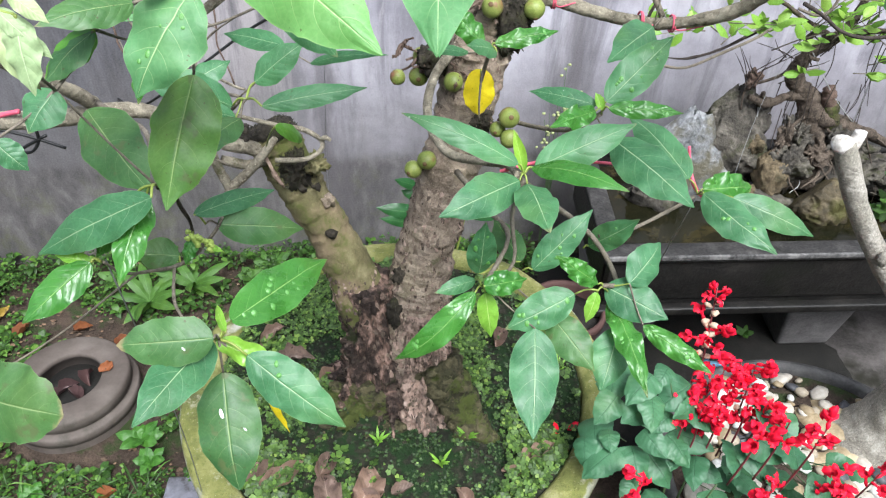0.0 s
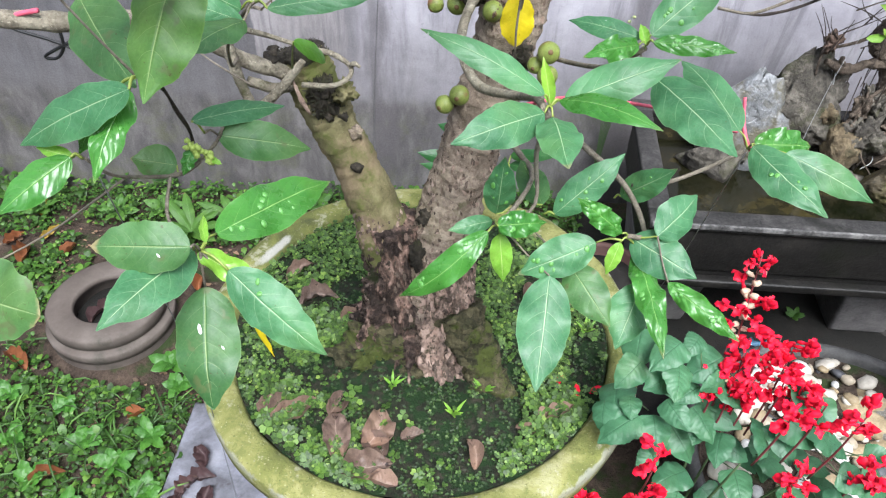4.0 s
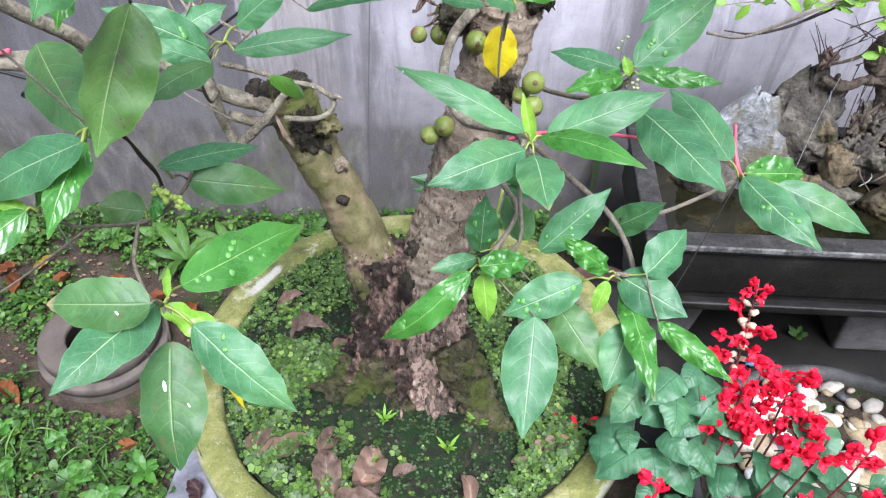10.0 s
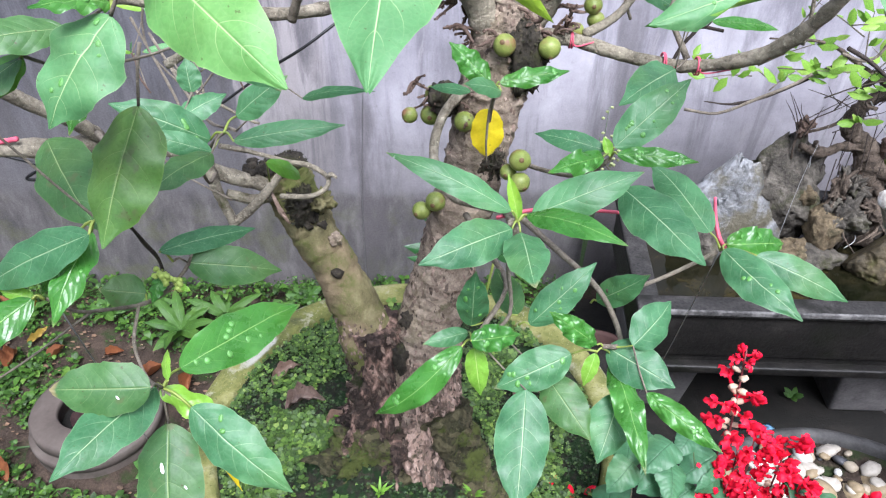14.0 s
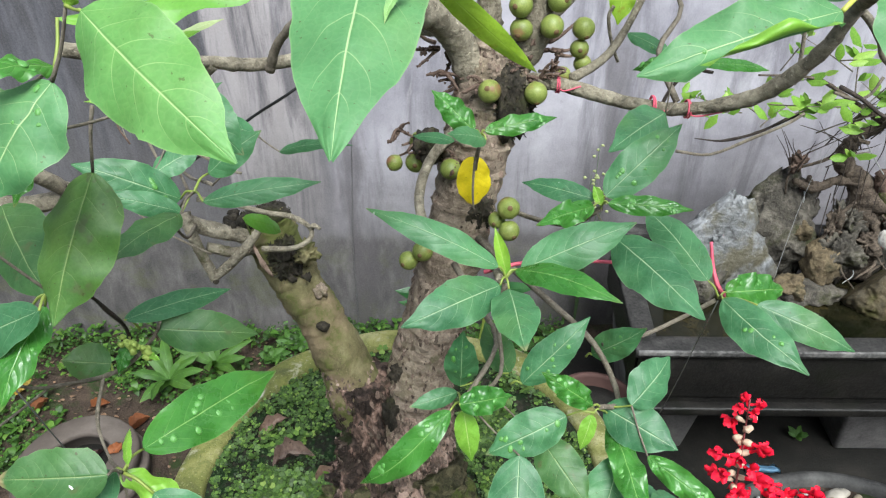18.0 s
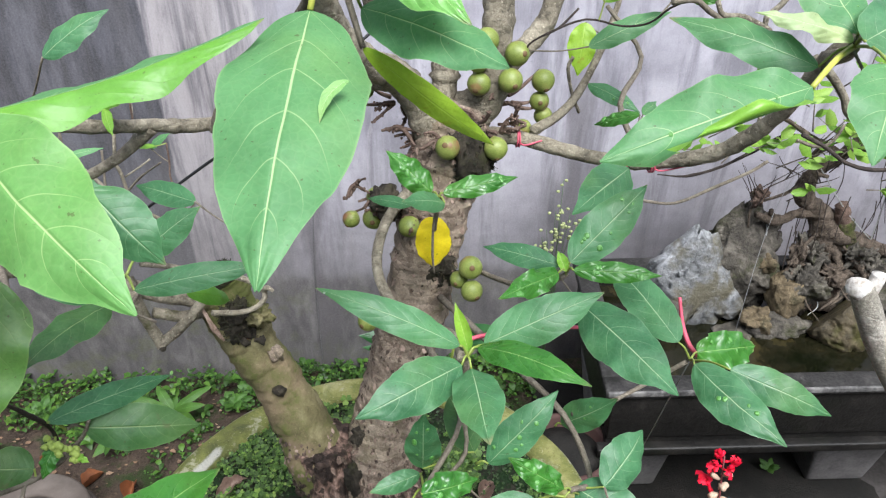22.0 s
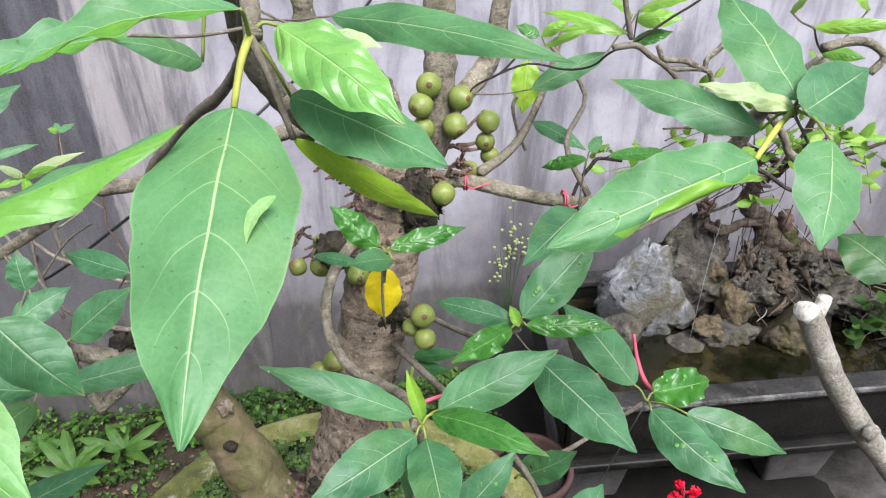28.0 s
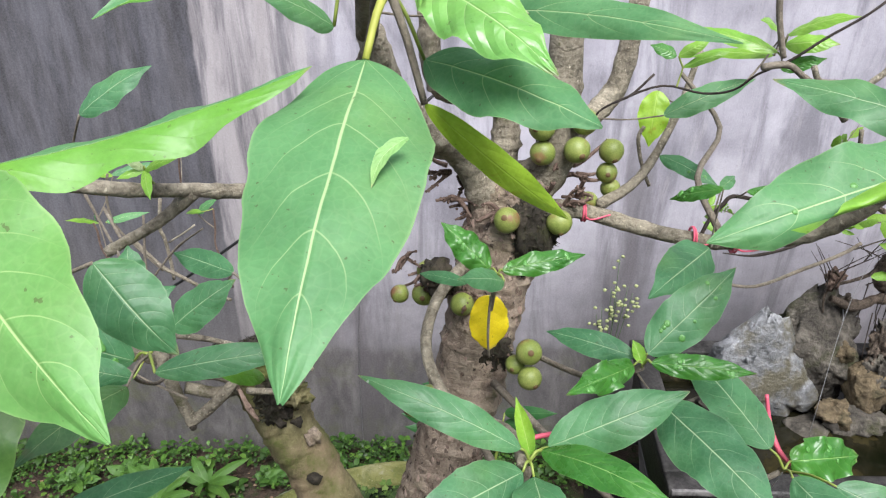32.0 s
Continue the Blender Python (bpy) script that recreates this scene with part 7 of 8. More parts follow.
for tip_at, w, kind in (((-0.263, 0.75, 1.405), 0.008, "w"), ((-0.187, 0.75, 1.415), 0.010, "w"), ((-0.271, 0.75, 1.383), 0.008, "y"), ((-0.207, 0.74, 1.406), 0.009, "y"), ((-0.232, 0.73, 1.372), 0.010, "y")):
    leaf(fig_tree, SPRIG, tip_at, w, kind, stem=SPRIG)
leaf(fig_tree, (-0.183, 0.694, 1.225), (-0.166, 0.763, 1.164), 0.020, "u", stem=(-0.235, 0.83, 1.115))

# ---- scarlet salvia beside the bowl ----
salvia = thing("salvia", (0.44, 0.66, 0.02), "scarlet salvia in flower with dull green leaves", "flowering plant")


def sage_leaf(base, tip, width, roll=0.0):
    part("leaf", blade(base, tip, width, roll, 0.10, 0.10, 0.04, 0, (0.22, 0.74), 24, 10, int(base[0] * 9999) % 997, jag=0.03, crumple=0.012, teeth=0.12, face=Vector((0.05, -0.5, 0.86))), SAGE, salvia)


def floret(at, way, size=0.03, dry=False):
    """A tubular flower: flared tube with an upper and a lower lip."""
    p, w = Vector(at), Vector(way).normalized()
    if dry:
        part("calyx", tube([(*p, 0.002), (*(p + w * size * 0.3), 0.005), (*(p + w * size * 0.55), 0.0035)], 7, 2, 0.3), DRY_FLOWER, salvia, "withered pale calyx")
        return
    side = w.cross(Vector((0.2, -0.6, 0.8))).normalized()
    up = side.cross(w).normalized()
    mouth = p + w * size * 0.55 + up * size * 0.05
    bm = tube([(*p, size * 0.05), (*(p + w * size * 0.18), size * 0.095), (*(p + w * size * 0.32), size * 0.065), (*mouth, size * 0.10)], 8, 3, 0.2, p.x * 80)
    turn = math.sin(p.x * 900 + p.z * 700)
    for direction, s, wide in ((up * 0.5 + w + side * 0.3 * turn, 0.60, 0.34), (-up * 1.0 + w * (0.6 + 0.4 * turn), 0.62, 0.50), (-up * 0.3 + side + w * 0.5, 0.40, 0.30), (-up * 0.3 - side + w * 0.5, 0.40, 0.30)):
        blade(mouth - w * size * 0.1, mouth + direction.normalized() * size * s, size * wide, 40 * turn, 0.2, 0.35, 0.35, 0.1 * turn, (0.5, 0.45), 7, 4, int(p.z * 1e5) % 99, bm)
    part("flower", bm, RED, salvia, "scarlet lipped flower")


def spike(foot, head, count, seed, dry=0, size=0.03):
    rnd = random.Random(seed)
    a, b = Vector(foot), Vector(head)
    a = Vector((a.x * 0.25 + b.x * 0.75, a.y, a.z))
    mid = (a + b) / 2 + Vector((0.004, 0, 0))
    part("flower_stem", tube([(*a, 0.0018), (*mid, 0.0016), (*b, 0.001)], 7, 5), RED_STEM, salvia, "dark red square stem")
    for i in range(count + dry):
        low = 0.45 if count > 8 else 0.72
        t = low + (1 - low) * i / max(1, count + dry - 1) if count + dry > 1 else 1.0
        p = a.lerp(b, min(t, 1.0))
        ang = rnd.uniform(0, 6.28)
        way = (math.cos(ang), math.sin(ang) * 0.7 - 0.35, rnd.uniform(0.0, 0.7))
        floret(p, way, size * rnd.uniform(0.85, 1.15), dry > 0 and i % 2 == 1 and i < 2 * dry)


# the tallest spike: a few flowers at its tip, withered calyces and open flowers further down
spike((0.42, 0.70, 0.60), (0.428, 0.772, 0.915), 0, 1)
rnd = random.Random(12)
for k in range(4):
    a = k * 1.7
    floret((0.428, 0.771, 0.905 - 0.004 * k), (math.cos(a), math.sin(a) * 0.6 - 0.3, 0.5), 0.022)
for k in range(16):
    a, z = k * 2.4, 0.885 - 0.0075 * k
    p = Vector((0.428, 0.770 - 0.2 * (0.9 - z), z))
    out = Vector((math.cos(a), math.sin(a) * 0.7 - 0.3, rnd.uniform(0.1, 0.6))).normalized()
    floret(p, out, 0.026, True)
    if k > 4:
        floret(p + out * 0.012, out, rnd.uniform(0.028, 0.036))
spike((0.46, 0.70, 0.58), (0.505, 0.72, 0.80), 12, 2, 2, 0.03)
spike((0.44, 0.69, 0.56), (0.45, 0.70, 0.70), 8, 3, 0, 0.03)
spike((0.47, 0.68, 0.60), (0.525, 0.68, 0.75), 6, 4, 1, 0.028)
spike((0.46, 0.62, 0.62), (0.483, 0.61, 0.80), 6, 5, 0, 0.03)
spike((0.52, 0.63, 0.62), (0.523, 0.62, 0.79), 3, 6, 0, 0.028)
spike((0.55, 0.62, 0.60), (0.574, 0.61, 0.785), 6, 7, 0, 0.032)
spike((0.52, 0.61, 0.46), (0.538, 0.60, 0.64), 6, 8, 0, 0.032)
spike((0.60, 0.62, 0.50), (0.629, 0.60, 0.69), 7, 9, 0, 0.034)
spike((0.34, 0.62, 0.46), (0.327, 0.60, 0.66), 4, 10, 0, 0.03)
spike((0.34, 0.60, 0.40), (0.33, 0.59, 0.56), 7, 11, 0, 0.032)
spike((0.28, 0.60, 0.38), (0.238, 0.59, 0.51), 7, 12, 0, 0.032)
spike((0.66, 0.62, 0.52), (0.69, 0.60, 0.69), 4, 13, 0, 0.032)
spike((0.423, 0.730, 0.618), (0.423, 0.740, 0.748), 4, 20, 0, 0.027)
spike((0.441, 0.710, 0.633), (0.441, 0.720, 0.763), 4, 21, 0, 0.027)
spike((0.464, 0.720, 0.644), (0.464, 0.730, 0.774), 4, 22, 0, 0.027)
spike((0.486, 0.720, 0.666), (0.486, 0.730, 0.796), 4, 23, 0, 0.027)
spike((0.503, 0.690, 0.627), (0.503, 0.700, 0.757), 4, 24, 0, 0.027)
spike((0.429, 0.680, 0.594), (0.429, 0.690, 0.724), 4, 25, 0, 0.027)
spike((0.457, 0.680, 0.613), (0.457, 0.690, 0.743), 4, 26, 0, 0.027)
spike((0.408, 0.690, 0.599), (0.408, 0.700, 0.729), 4, 27, 0, 0.027)
for x, y, z in ((0.42, 0.70, 0.60), (0.46, 0.70, 0.58), (0.46, 0.62, 0.62), (0.55, 0.62, 0.60), (0.60, 0.62, 0.50), (0.34, 0.61, 0.42), (0.28, 0.60, 0.38), (0.52, 0.61, 0.46)):
    part("stem", tube([(0.44, 0.68, 0.0, 0.005), ((x + 0.44) / 2, (y + 0.68) / 2, z * 0.55, 0.003), (x, y, z, 0.0016)], 7, 5, 0.1), SAGE_STEM, salvia)
rnd = random.Random(17)
LEAF_SPOTS = [(0.269, 0.743), (0.325, 0.718), (0.274, 0.636), (0.306, 0.672), (0.37, 0.692), (0.389, 0.728), (0.314, 0.786), (0.296, 0.769), (0.362, 0.77), (0.359, 0.669), (0.41, 0.629), (0.399, 0.538), (0.439, 0.6), (0.4, 0.72), (0.438, 0.631), (0.466, 0.663), (0.436, 0.695), (0.539, 0.539), (0.529, 0.63), (0.536, 0.666), (0.597, 0.639), (0.55, 0.661), (0.623, 0.609), (0.527, 0.623), (0.277, 0.623), (0.256, 0.621), (0.616, 0.537), (0.636, 0.592), (0.475, 0.575), (0.712, 0.575), (0.72, 0.599), (0.426, 0.554), (0.514, 0.531), (0.334, 0.549), (0.388, 0.488), (0.315, 0.484), (0.555, 0.555), (0.643, 0.51), (0.487, 0.419), (0.536, 0.484), (0.41, 0.422)]
LEAF_SPOTS += [(0.287, 0.752), (0.341, 0.738), (0.373, 0.729), (0.341, 0.688), (0.335, 0.616), (0.405, 0.607), (0.451, 0.67), (0.495, 0.631), (0.532, 0.714), (0.592, 0.654), (0.657, 0.602), (0.293, 0.65), (0.396, 0.555), (0.539, 0.563)]
LEAF_SPOTS += [(0.515, 0.695), (0.574, 0.661), (0.619, 0.635), (0.667, 0.602), (0.586, 0.583), (0.635, 0.561), (0.703, 0.553), (0.751, 0.530), (0.733, 0.607), (0.571, 0.529), (0.626, 0.506), (0.696, 0.497), (0.542, 0.499), (0.486, 0.530), (0.749, 0.487), (0.550, 0.441), (0.677, 0.443)]
for k, (x, z) in enumerate(LEAF_SPOTS):
    if k % 4 == 3:
        continue
    y = (0.70 if k < 56 else 0.645) - 0.28 * (0.80 - z) * 0.5 + 0.02 * ((k * 7) % 3 - 1)
    a = -1.57 + (x - 0.42) * 5 + rnd.uniform(-0.9, 0.9)
    out = Vector((math.cos(a), math.sin(a) * 0.8, rnd.uniform(-0.75, -0.2))).normalized()
    out = Vector((out.x, out.y, -rnd.uniform(0.05, 0.55))).normalized()
    size = rnd.choice((0.042, 0.052, 0.062, 0.07, 0.078)) * rnd.uniform(0.9, 1.1)
    c = Vector((x, y, z))
    sage_leaf(c - out * size * 0.5, c + out * size * 0.5, size * rnd.uniform(0.80, 0.95), rnd.uniform(-38, 38))
    part("leaf_stalk", tube([(x * 0.75 + 0.11, 0.70, z - 0.03, 0.0012), (*(c - out * size * 0.5), 0.0009)], 5, 2), SAGE_STEM, salvia)

# ---- clover and moss plants on the potting soil ----
rnd = random.Random(31)
verts, faces = [], []


def disc_leaf(c, out, up, size):
    side = out.cross(up).normalized() * size * 0.55
    n = len(verts)
    verts.extend([c, c + out * size * 0.45 + side, c + out * size + side * 0.7, c + out * size * 0.86, c + out * size - side * 0.7, c + out * size * 0.45 - side])
    faces.extend([(n, n + 1, n + 2, n + 3), (n, n + 3, n + 4, n + 5)])


placed = 0
while placed < 5400:
    a, r = rnd.uniform(0, 6.283), 0.348 * math.sqrt(rnd.random())
    x, y = PC[0] + r * math.cos(a), PC[1] + r * math.sin(a)
    thick = noise.noise(Vector((x * 9, y * 9, 7))) + 0.25 * noise.noise(Vector((x * 30, y * 30, 3)))
    thick += 0.22 * max(0.0, (r - 0.27) / 0.08)
    clear = math.exp(-((x + 0.02) ** 2 + (y - 0.66) ** 2) / 0.014) * 0.5
    if math.hypot((x + 0.05) / 0.13, (y - 0.84) / 0.12) < 1 or math.hypot(x + 0.14, y - 0.77) < 0.065 or math.hypot(x - 0.045, y - 0.75) < 0.045 or thick - clear < rnd.uniform(-0.06, 0.20):
        if rnd.random() < 0.975:
            continue
    placed += 1
    h = rnd.uniform(0.002, 0.02)
    c = Vector((x, y, soil_z(x, y) + h))
    grow = 0.95 + 1.5 * max(0.0, noise.noise(Vector((x * 6, y * 6, 11))) + 0.1)
    size = grow * rnd.choice((0.0016, 0.003, 0.004, 0.005, 0.0058, 0.0066, 0.0076)) * rnd.uniform(0.8, 1.2)
    turn = rnd.uniform(0, 6.283)
    lean = Vector((rnd.uniform(-0.4, 0.4), rnd.uniform(-0.6, 0.2), 1)).normalized()
    e1 = lean.orthogonal().normalized()
    e2 = lean.cross(e1)
    for k in range(3):
        t = turn + k * 2.094
        out = (e1 * math.cos(t) + e2 * math.sin(t) + lean * rnd.uniform(-0.15, 0.2)).normalized()
        disc_leaf(c, out, lean, size)
clover = new("clover", arrays("clover", verts, faces, CLOVER))
tagged(clover, "low clover and moss plants growing on the soil", "ground cover", kind="stuff")

rnd = random.Random(57)
verts, faces = [], []
for _ in range(9000):
    a, r = rnd.uniform(0, 6.283), 0.351 * math.sqrt(rnd.random())
    x, y = PC[0] + r * math.cos(a), PC[1] + r * math.sin(a)
    if noise.noise(Vector((x * 24, y * 24, 1))) < rnd.uniform(-0.6, 0.3):
        continue
    c = Vector((x, y, soil_z(x, y) + rnd.uniform(-0.001, 0.006)))
    turn = rnd.uniform(0, 6.283)
    for k in range(3):
        t = turn + k * 2.1
        disc_leaf(c, Vector((math.cos(t), math.sin(t), rnd.uniform(0.1, 1.2))).normalized(), Vector((0, -0.2, 1)), rnd.uniform(0.0018, 0.0048))
moss = new("moss", arrays("moss", verts, faces, MOSS))
tagged(moss, "dark green moss sprigs covering the damp soil", "moss", kind="stuff")

# ---- small tufts and seedlings ----
rnd = random.Random(77)
for k, (x, y) in enumerate(((-0.198, 0.894), (0.014, 0.695), (0.061, 0.732), (-0.096, 0.725), (0.248, 0.922))):
    bm = bmesh.new()
    for _ in range(9):
        a, tall = rnd.uniform(0, 6.283), rnd.uniform(0.015, 0.034)
        tip_at = (math.cos(a) * tall * 0.7, math.sin(a) * tall * 0.7, tall * rnd.uniform(0.5, 1.0))
        blade((0, 0, -0.002), tip_at, 0.005, 0, 0.1, 0.1, 0.05, 0, (0.5, 0.7), 6, 2, k * 20 + _, bm, face=Vector((0, -0.4, 0.9)))
    ob = single("grass_tuft", bm, LEAF_YOUNG, "small bright tuft of grass on the potting soil", "grass", "grass tufts")
    ob.location = (x, y, soil_z(x, y))

# ---- wet mud under and before the trough, blackened for the shade there ----
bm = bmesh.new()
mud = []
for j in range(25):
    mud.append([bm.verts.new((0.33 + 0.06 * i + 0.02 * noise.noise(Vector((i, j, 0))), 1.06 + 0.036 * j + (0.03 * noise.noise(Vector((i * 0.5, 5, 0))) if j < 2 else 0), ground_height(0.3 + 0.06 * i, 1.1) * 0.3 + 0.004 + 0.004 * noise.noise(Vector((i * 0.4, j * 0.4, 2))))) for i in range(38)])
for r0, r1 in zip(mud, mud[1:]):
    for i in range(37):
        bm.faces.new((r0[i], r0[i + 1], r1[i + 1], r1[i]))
single("mud", bm, SHADE_MUD, "wet mud under the trough, blackened to stand for its shade", "mud", kind="structure")

bm = bmesh.new()
floor_rows = []
for j in range(19):
    floor_rows.append([bm.verts.new((1.22 + 0.09 * i + (0.10 * noise.noise(Vector((j * 0.6, 3, 0))) if i == 0 else 0), 1.02 + 0.055 * j, 0.012 * min(1, i) + 0.004 * noise.noise(Vector((i * 0.7, j * 0.7, 6))))) for i in range(22)])
for r0, r1 in zip(floor_rows, floor_rows[1:]):
    for i in range(21):
        bm.faces.new((r0[i], r0[i + 1], r1[i + 1], r1[i]))
single("pavement", bm, WET_FLOOR, "worn grey wet cement floor beside the trough", "pavement", kind="structure")

# ---- weeds on the open ground ----
verts, faces = [], []


def weed_leaf(c, out, size, wide, droop):
    up = Vector((0, 0, 1))
    side = out.cross(up).normalized() * size * wide
    rise = up * size
    n = len(verts)
    pts = [(0.0, 0.08, 0.0), (0.35, 0.9, 0.16), (0.7, 0.8, 0.16 - droop * 0.3), (1.0, 0.06, 0.1 - droop)]
    for f, w, z in pts:
        p = c + out * size * f + rise * z
        verts.extend([p + side * w + rise * 0.05 * w, p, p - side * w + rise * 0.05 * w])
    for k in range(3):
        b = n + k * 3
        faces.extend([(b, b + 1, b + 4, b + 3), (b + 1, b + 2, b + 5, b + 4)])


def free_ground(x, y):
    return math.hypot(x - PC[0], y - PC[1]) > 0.36 and math.hypot(x + 1.0, y - 1.235) > 0.21 and y < wall_y(x) - 0.02 and not (x > 0.40 and y > 1.25) and not (-0.67 < x < -0.3 and y < 1.0) and math.hypot(x - BC[0], y - BC[1]) > 0.34


def weed_cover(x, y):
    """How thickly weeds stand at a place."""
    near_wall = wall_y(x) - y
    cover = noise.noise(Vector((x * 3.5, y * 3.5, 2))) + 0.5 * noise.noise(Vector((x * 11, y * 11, 5)))
    cover += (0.45 if near_wall < 0.30 else 0.0) + (0.75 if y < 1.02 and x < -0.5 else 0.12)
    cover -= 0.9 * max(0.0, -1.9 - x) + 1.6 * max(0.0, 0.40 - y) + 0.9 * math.exp(-((x + 0.82) / 0.22) ** 2 - ((y - 1.06) / 0.07) ** 2)
    cover -= 0.42 if x > -1.05 and 1.2 < y < 1.82 else 0.0
    return cover - 0.55 * math.exp(-((x + 0.78) / 0.20) ** 2 - ((y - 1.42) / 0.14) ** 2)


placed = tries = 0
while placed < 9800 and tries < 300000:
    tries += 1
    x, y = rnd.uniform(-2.6, 0.35), rnd.uniform(0.1, 2.0)
    if not free_ground(x, y) or weed_cover(x, y) < rnd.uniform(-0.25, 0.45):
        continue
    placed += 1
    kind = rnd.random()
    near_wall = wall_y(x) - y
    c = Vector((x, y, ground_height(x, y) + rnd.uniform(0.002, 0.02)))
    if kind < 0.45:
        size, count, wide = rnd.uniform(0.010, 0.020), rnd.randint(3, 5), 0.40
    elif kind < 0.80:
        size, count, wide = rnd.uniform(0.006, 0.012), rnd.randint(4, 8), 0.45
    elif kind < 0.93 or y > 1.2:
        size, count, wide = rnd.uniform(0.020, 0.034), rnd.randint(2, 4), 0.34
    else:
        size, count, wide = rnd.uniform(0.05, 0.10), rnd.randint(2, 4), 0.035
    if near_wall < 0.22:
        c.z += rnd.uniform(0, 0.05)
    turn = rnd.uniform(0, 6.283)
    for k in range(count):
        a = turn + k * 6.283 / count + rnd.uniform(-0.4, 0.4)
        q = c + Vector((rnd.uniform(-1, 1), rnd.uniform(-1, 1), 0)) * (0.015 if wide > 0.38 else 0.005)
        weed_leaf(q, Vector((math.cos(a), math.sin(a), rnd.uniform(0.0, 0.9))).normalized(), size * rnd.uniform(0.7, 1.2), wide, rnd.uniform(0.0, 0.5))
weeds = new("weeds", arrays("weeds", verts, faces, WEED))
tagged(weeds, "thick green weeds and small herbs on the earth", "weeds", kind="stuff")


verts, faces = [], []
for _ in range(2600):
    x, y = rnd.uniform(-2.3, -0.4), rnd.uniform(0.5, 1.95)
    if not free_ground(x, y):
        continue
    c = Vector((x, y, ground_height(x, y) + rnd.uniform(0.001, 0.008)))
    size, turn = rnd.choice((0.002, 0.003, 0.004, 0.005, 0.0065)) * rnd.uniform(0.7, 1.3), rnd.uniform(0, 6.283)
    n = len(verts)
    for k in range(5):
        a = turn + k * 1.2566
        r = size * rnd.uniform(0.6, 1.3)
        verts.append(c + Vector((math.cos(a) * r * 1.5, math.sin(a) * r, rnd.uniform(-0.3, 0.7) * size)))
    faces.append((n, n + 1, n + 2, n + 3, n + 4))
litter = new("leaf_litter", arrays("leaf_litter", verts, faces, LITTER, False))
tagged(litter, "brown scraps of dead leaf and crumbs on the earth", "leaf litter", kind="stuff")


def rosette(at, count, long, wide, seed, label):
    """A broad-leaved weed."""
    rnd = random.Random(seed)
    plant = thing("broadleaf_weed", at, label, "weed", "broadleaf weeds")
    for k in range(count):
        a = k * 2.4 + rnd.uniform(-0.3, 0.3)
        rise = rnd.uniform(0.15, 0.7)
        base = Vector(at) + Vector((0, 0, 0.01))
        out = Vector((math.cos(a), math.sin(a), rise)).normalized() * long * rnd.uniform(0.7, 1.1)
        part("leaf", blade(base, base + out, long * wide, rnd.uniform(-20, 20), 0.12, 0.1, 0.08, 0, (0.45, 0.6), 14, 8, seed * 10 + k, face=Vector((0, -0.3, 1)), crumple=0.04), STRAP_LEAF if at[1] > 1.5 else WEED_LEAF, plant)


for at, count, long, wide in (((-0.783, 1.107, 0.01), 9, 0.060, 0.55), ((-0.735, 1.04, 0.01), 7, 0.05, 0.55), ((-1.0, 0.94, 0.01), 6, 0.045, 0.6), ((-0.80, 0.80, 0.01), 7, 0.055, 0.55), ((-0.90, 0.86, 0.01), 6, 0.05, 0.6), ((-0.74, 0.88, 0.02), 6, 0.055, 0.5), ((-0.70, 0.74, 0.01), 7, 0.05, 0.6), ((-0.86, 0.68, 0.01), 7, 0.05, 0.6), ((-1.08, 0.84, 0.01), 7, 0.05, 0.55), ((-0.98, 0.74, 0.01), 6, 0.055, 0.6), ((-1.16, 0.96, 0.01), 6, 0.045, 0.6), ((-1.30, 1.05, 0.01), 7, 0.05, 0.55), ((-0.92, 1.62, 0.02), 9, 0.15, 0.24), ((-0.80, 1.70, 0.02), 7, 0.13, 0.24), ((-1.20, 1.68, 0.02), 7, 0.08, 0.4), ((-1.45, 1.66, 0.02), 8, 0.07, 0.45), ((-0.55, 1.80, 0.02), 7, 0.08, 0.4), ((-0.62, 1.74, 0.02), 8, 0.06, 0.5), ((-1.05, 1.72, 0.02), 8, 0.07, 0.5), ((0.10, 1.55, 0.02), 8, 0.16, 0.3), ((0.98, 1.52, 0.01), 6, 0.036, 0.45)):
    rosette(at, count, long, wide, int(abs(at[0]) * 100), "broad-leaved green weed growing on the earth")

fern = thing("wall_weed", (-0.09, 1.50, 0.02), "leafy green weed behind the large pot", "weed")
for k, (foot_at, tip_at, w) in enumerate((((-0.044, 1.5, 0.495), (-0.156, 1.47, 0.535), 0.042), ((-0.05, 1.5, 0.461), (-0.146, 1.45, 0.515), 0.032), ((-0.05, 1.5, 0.584), (-0.106, 1.47, 0.625), 0.028), ((-0.044, 1.5, 0.544), (-0.092, 1.5, 0.571), 0.026), ((0.082, 1.5, 0.528), (0.195, 1.45, 0.575), 0.034), ((0.082, 1.5, 0.50), (0.17, 1.45, 0.52), 0.030), ((0.02, 1.5, 0.55), (0.05, 1.46, 0.64), 0.034))):
    part("stem", tube([(-0.02, 1.5, 0.0, 0.004), (foot_at[0] * 0.5, 1.5, 0.25, 0.003), (*foot_at, 0.002)], 6, 4), GREEN_STEM, fern)
    part("leaf", blade(foot_at, tip_at, w, 0, 0.08, 0.1, 0.06, 0, (0.5, 0.8), 14, 8, k, face=Vector((0, -0.8, 0.6))), WALL_LEAF, fern)

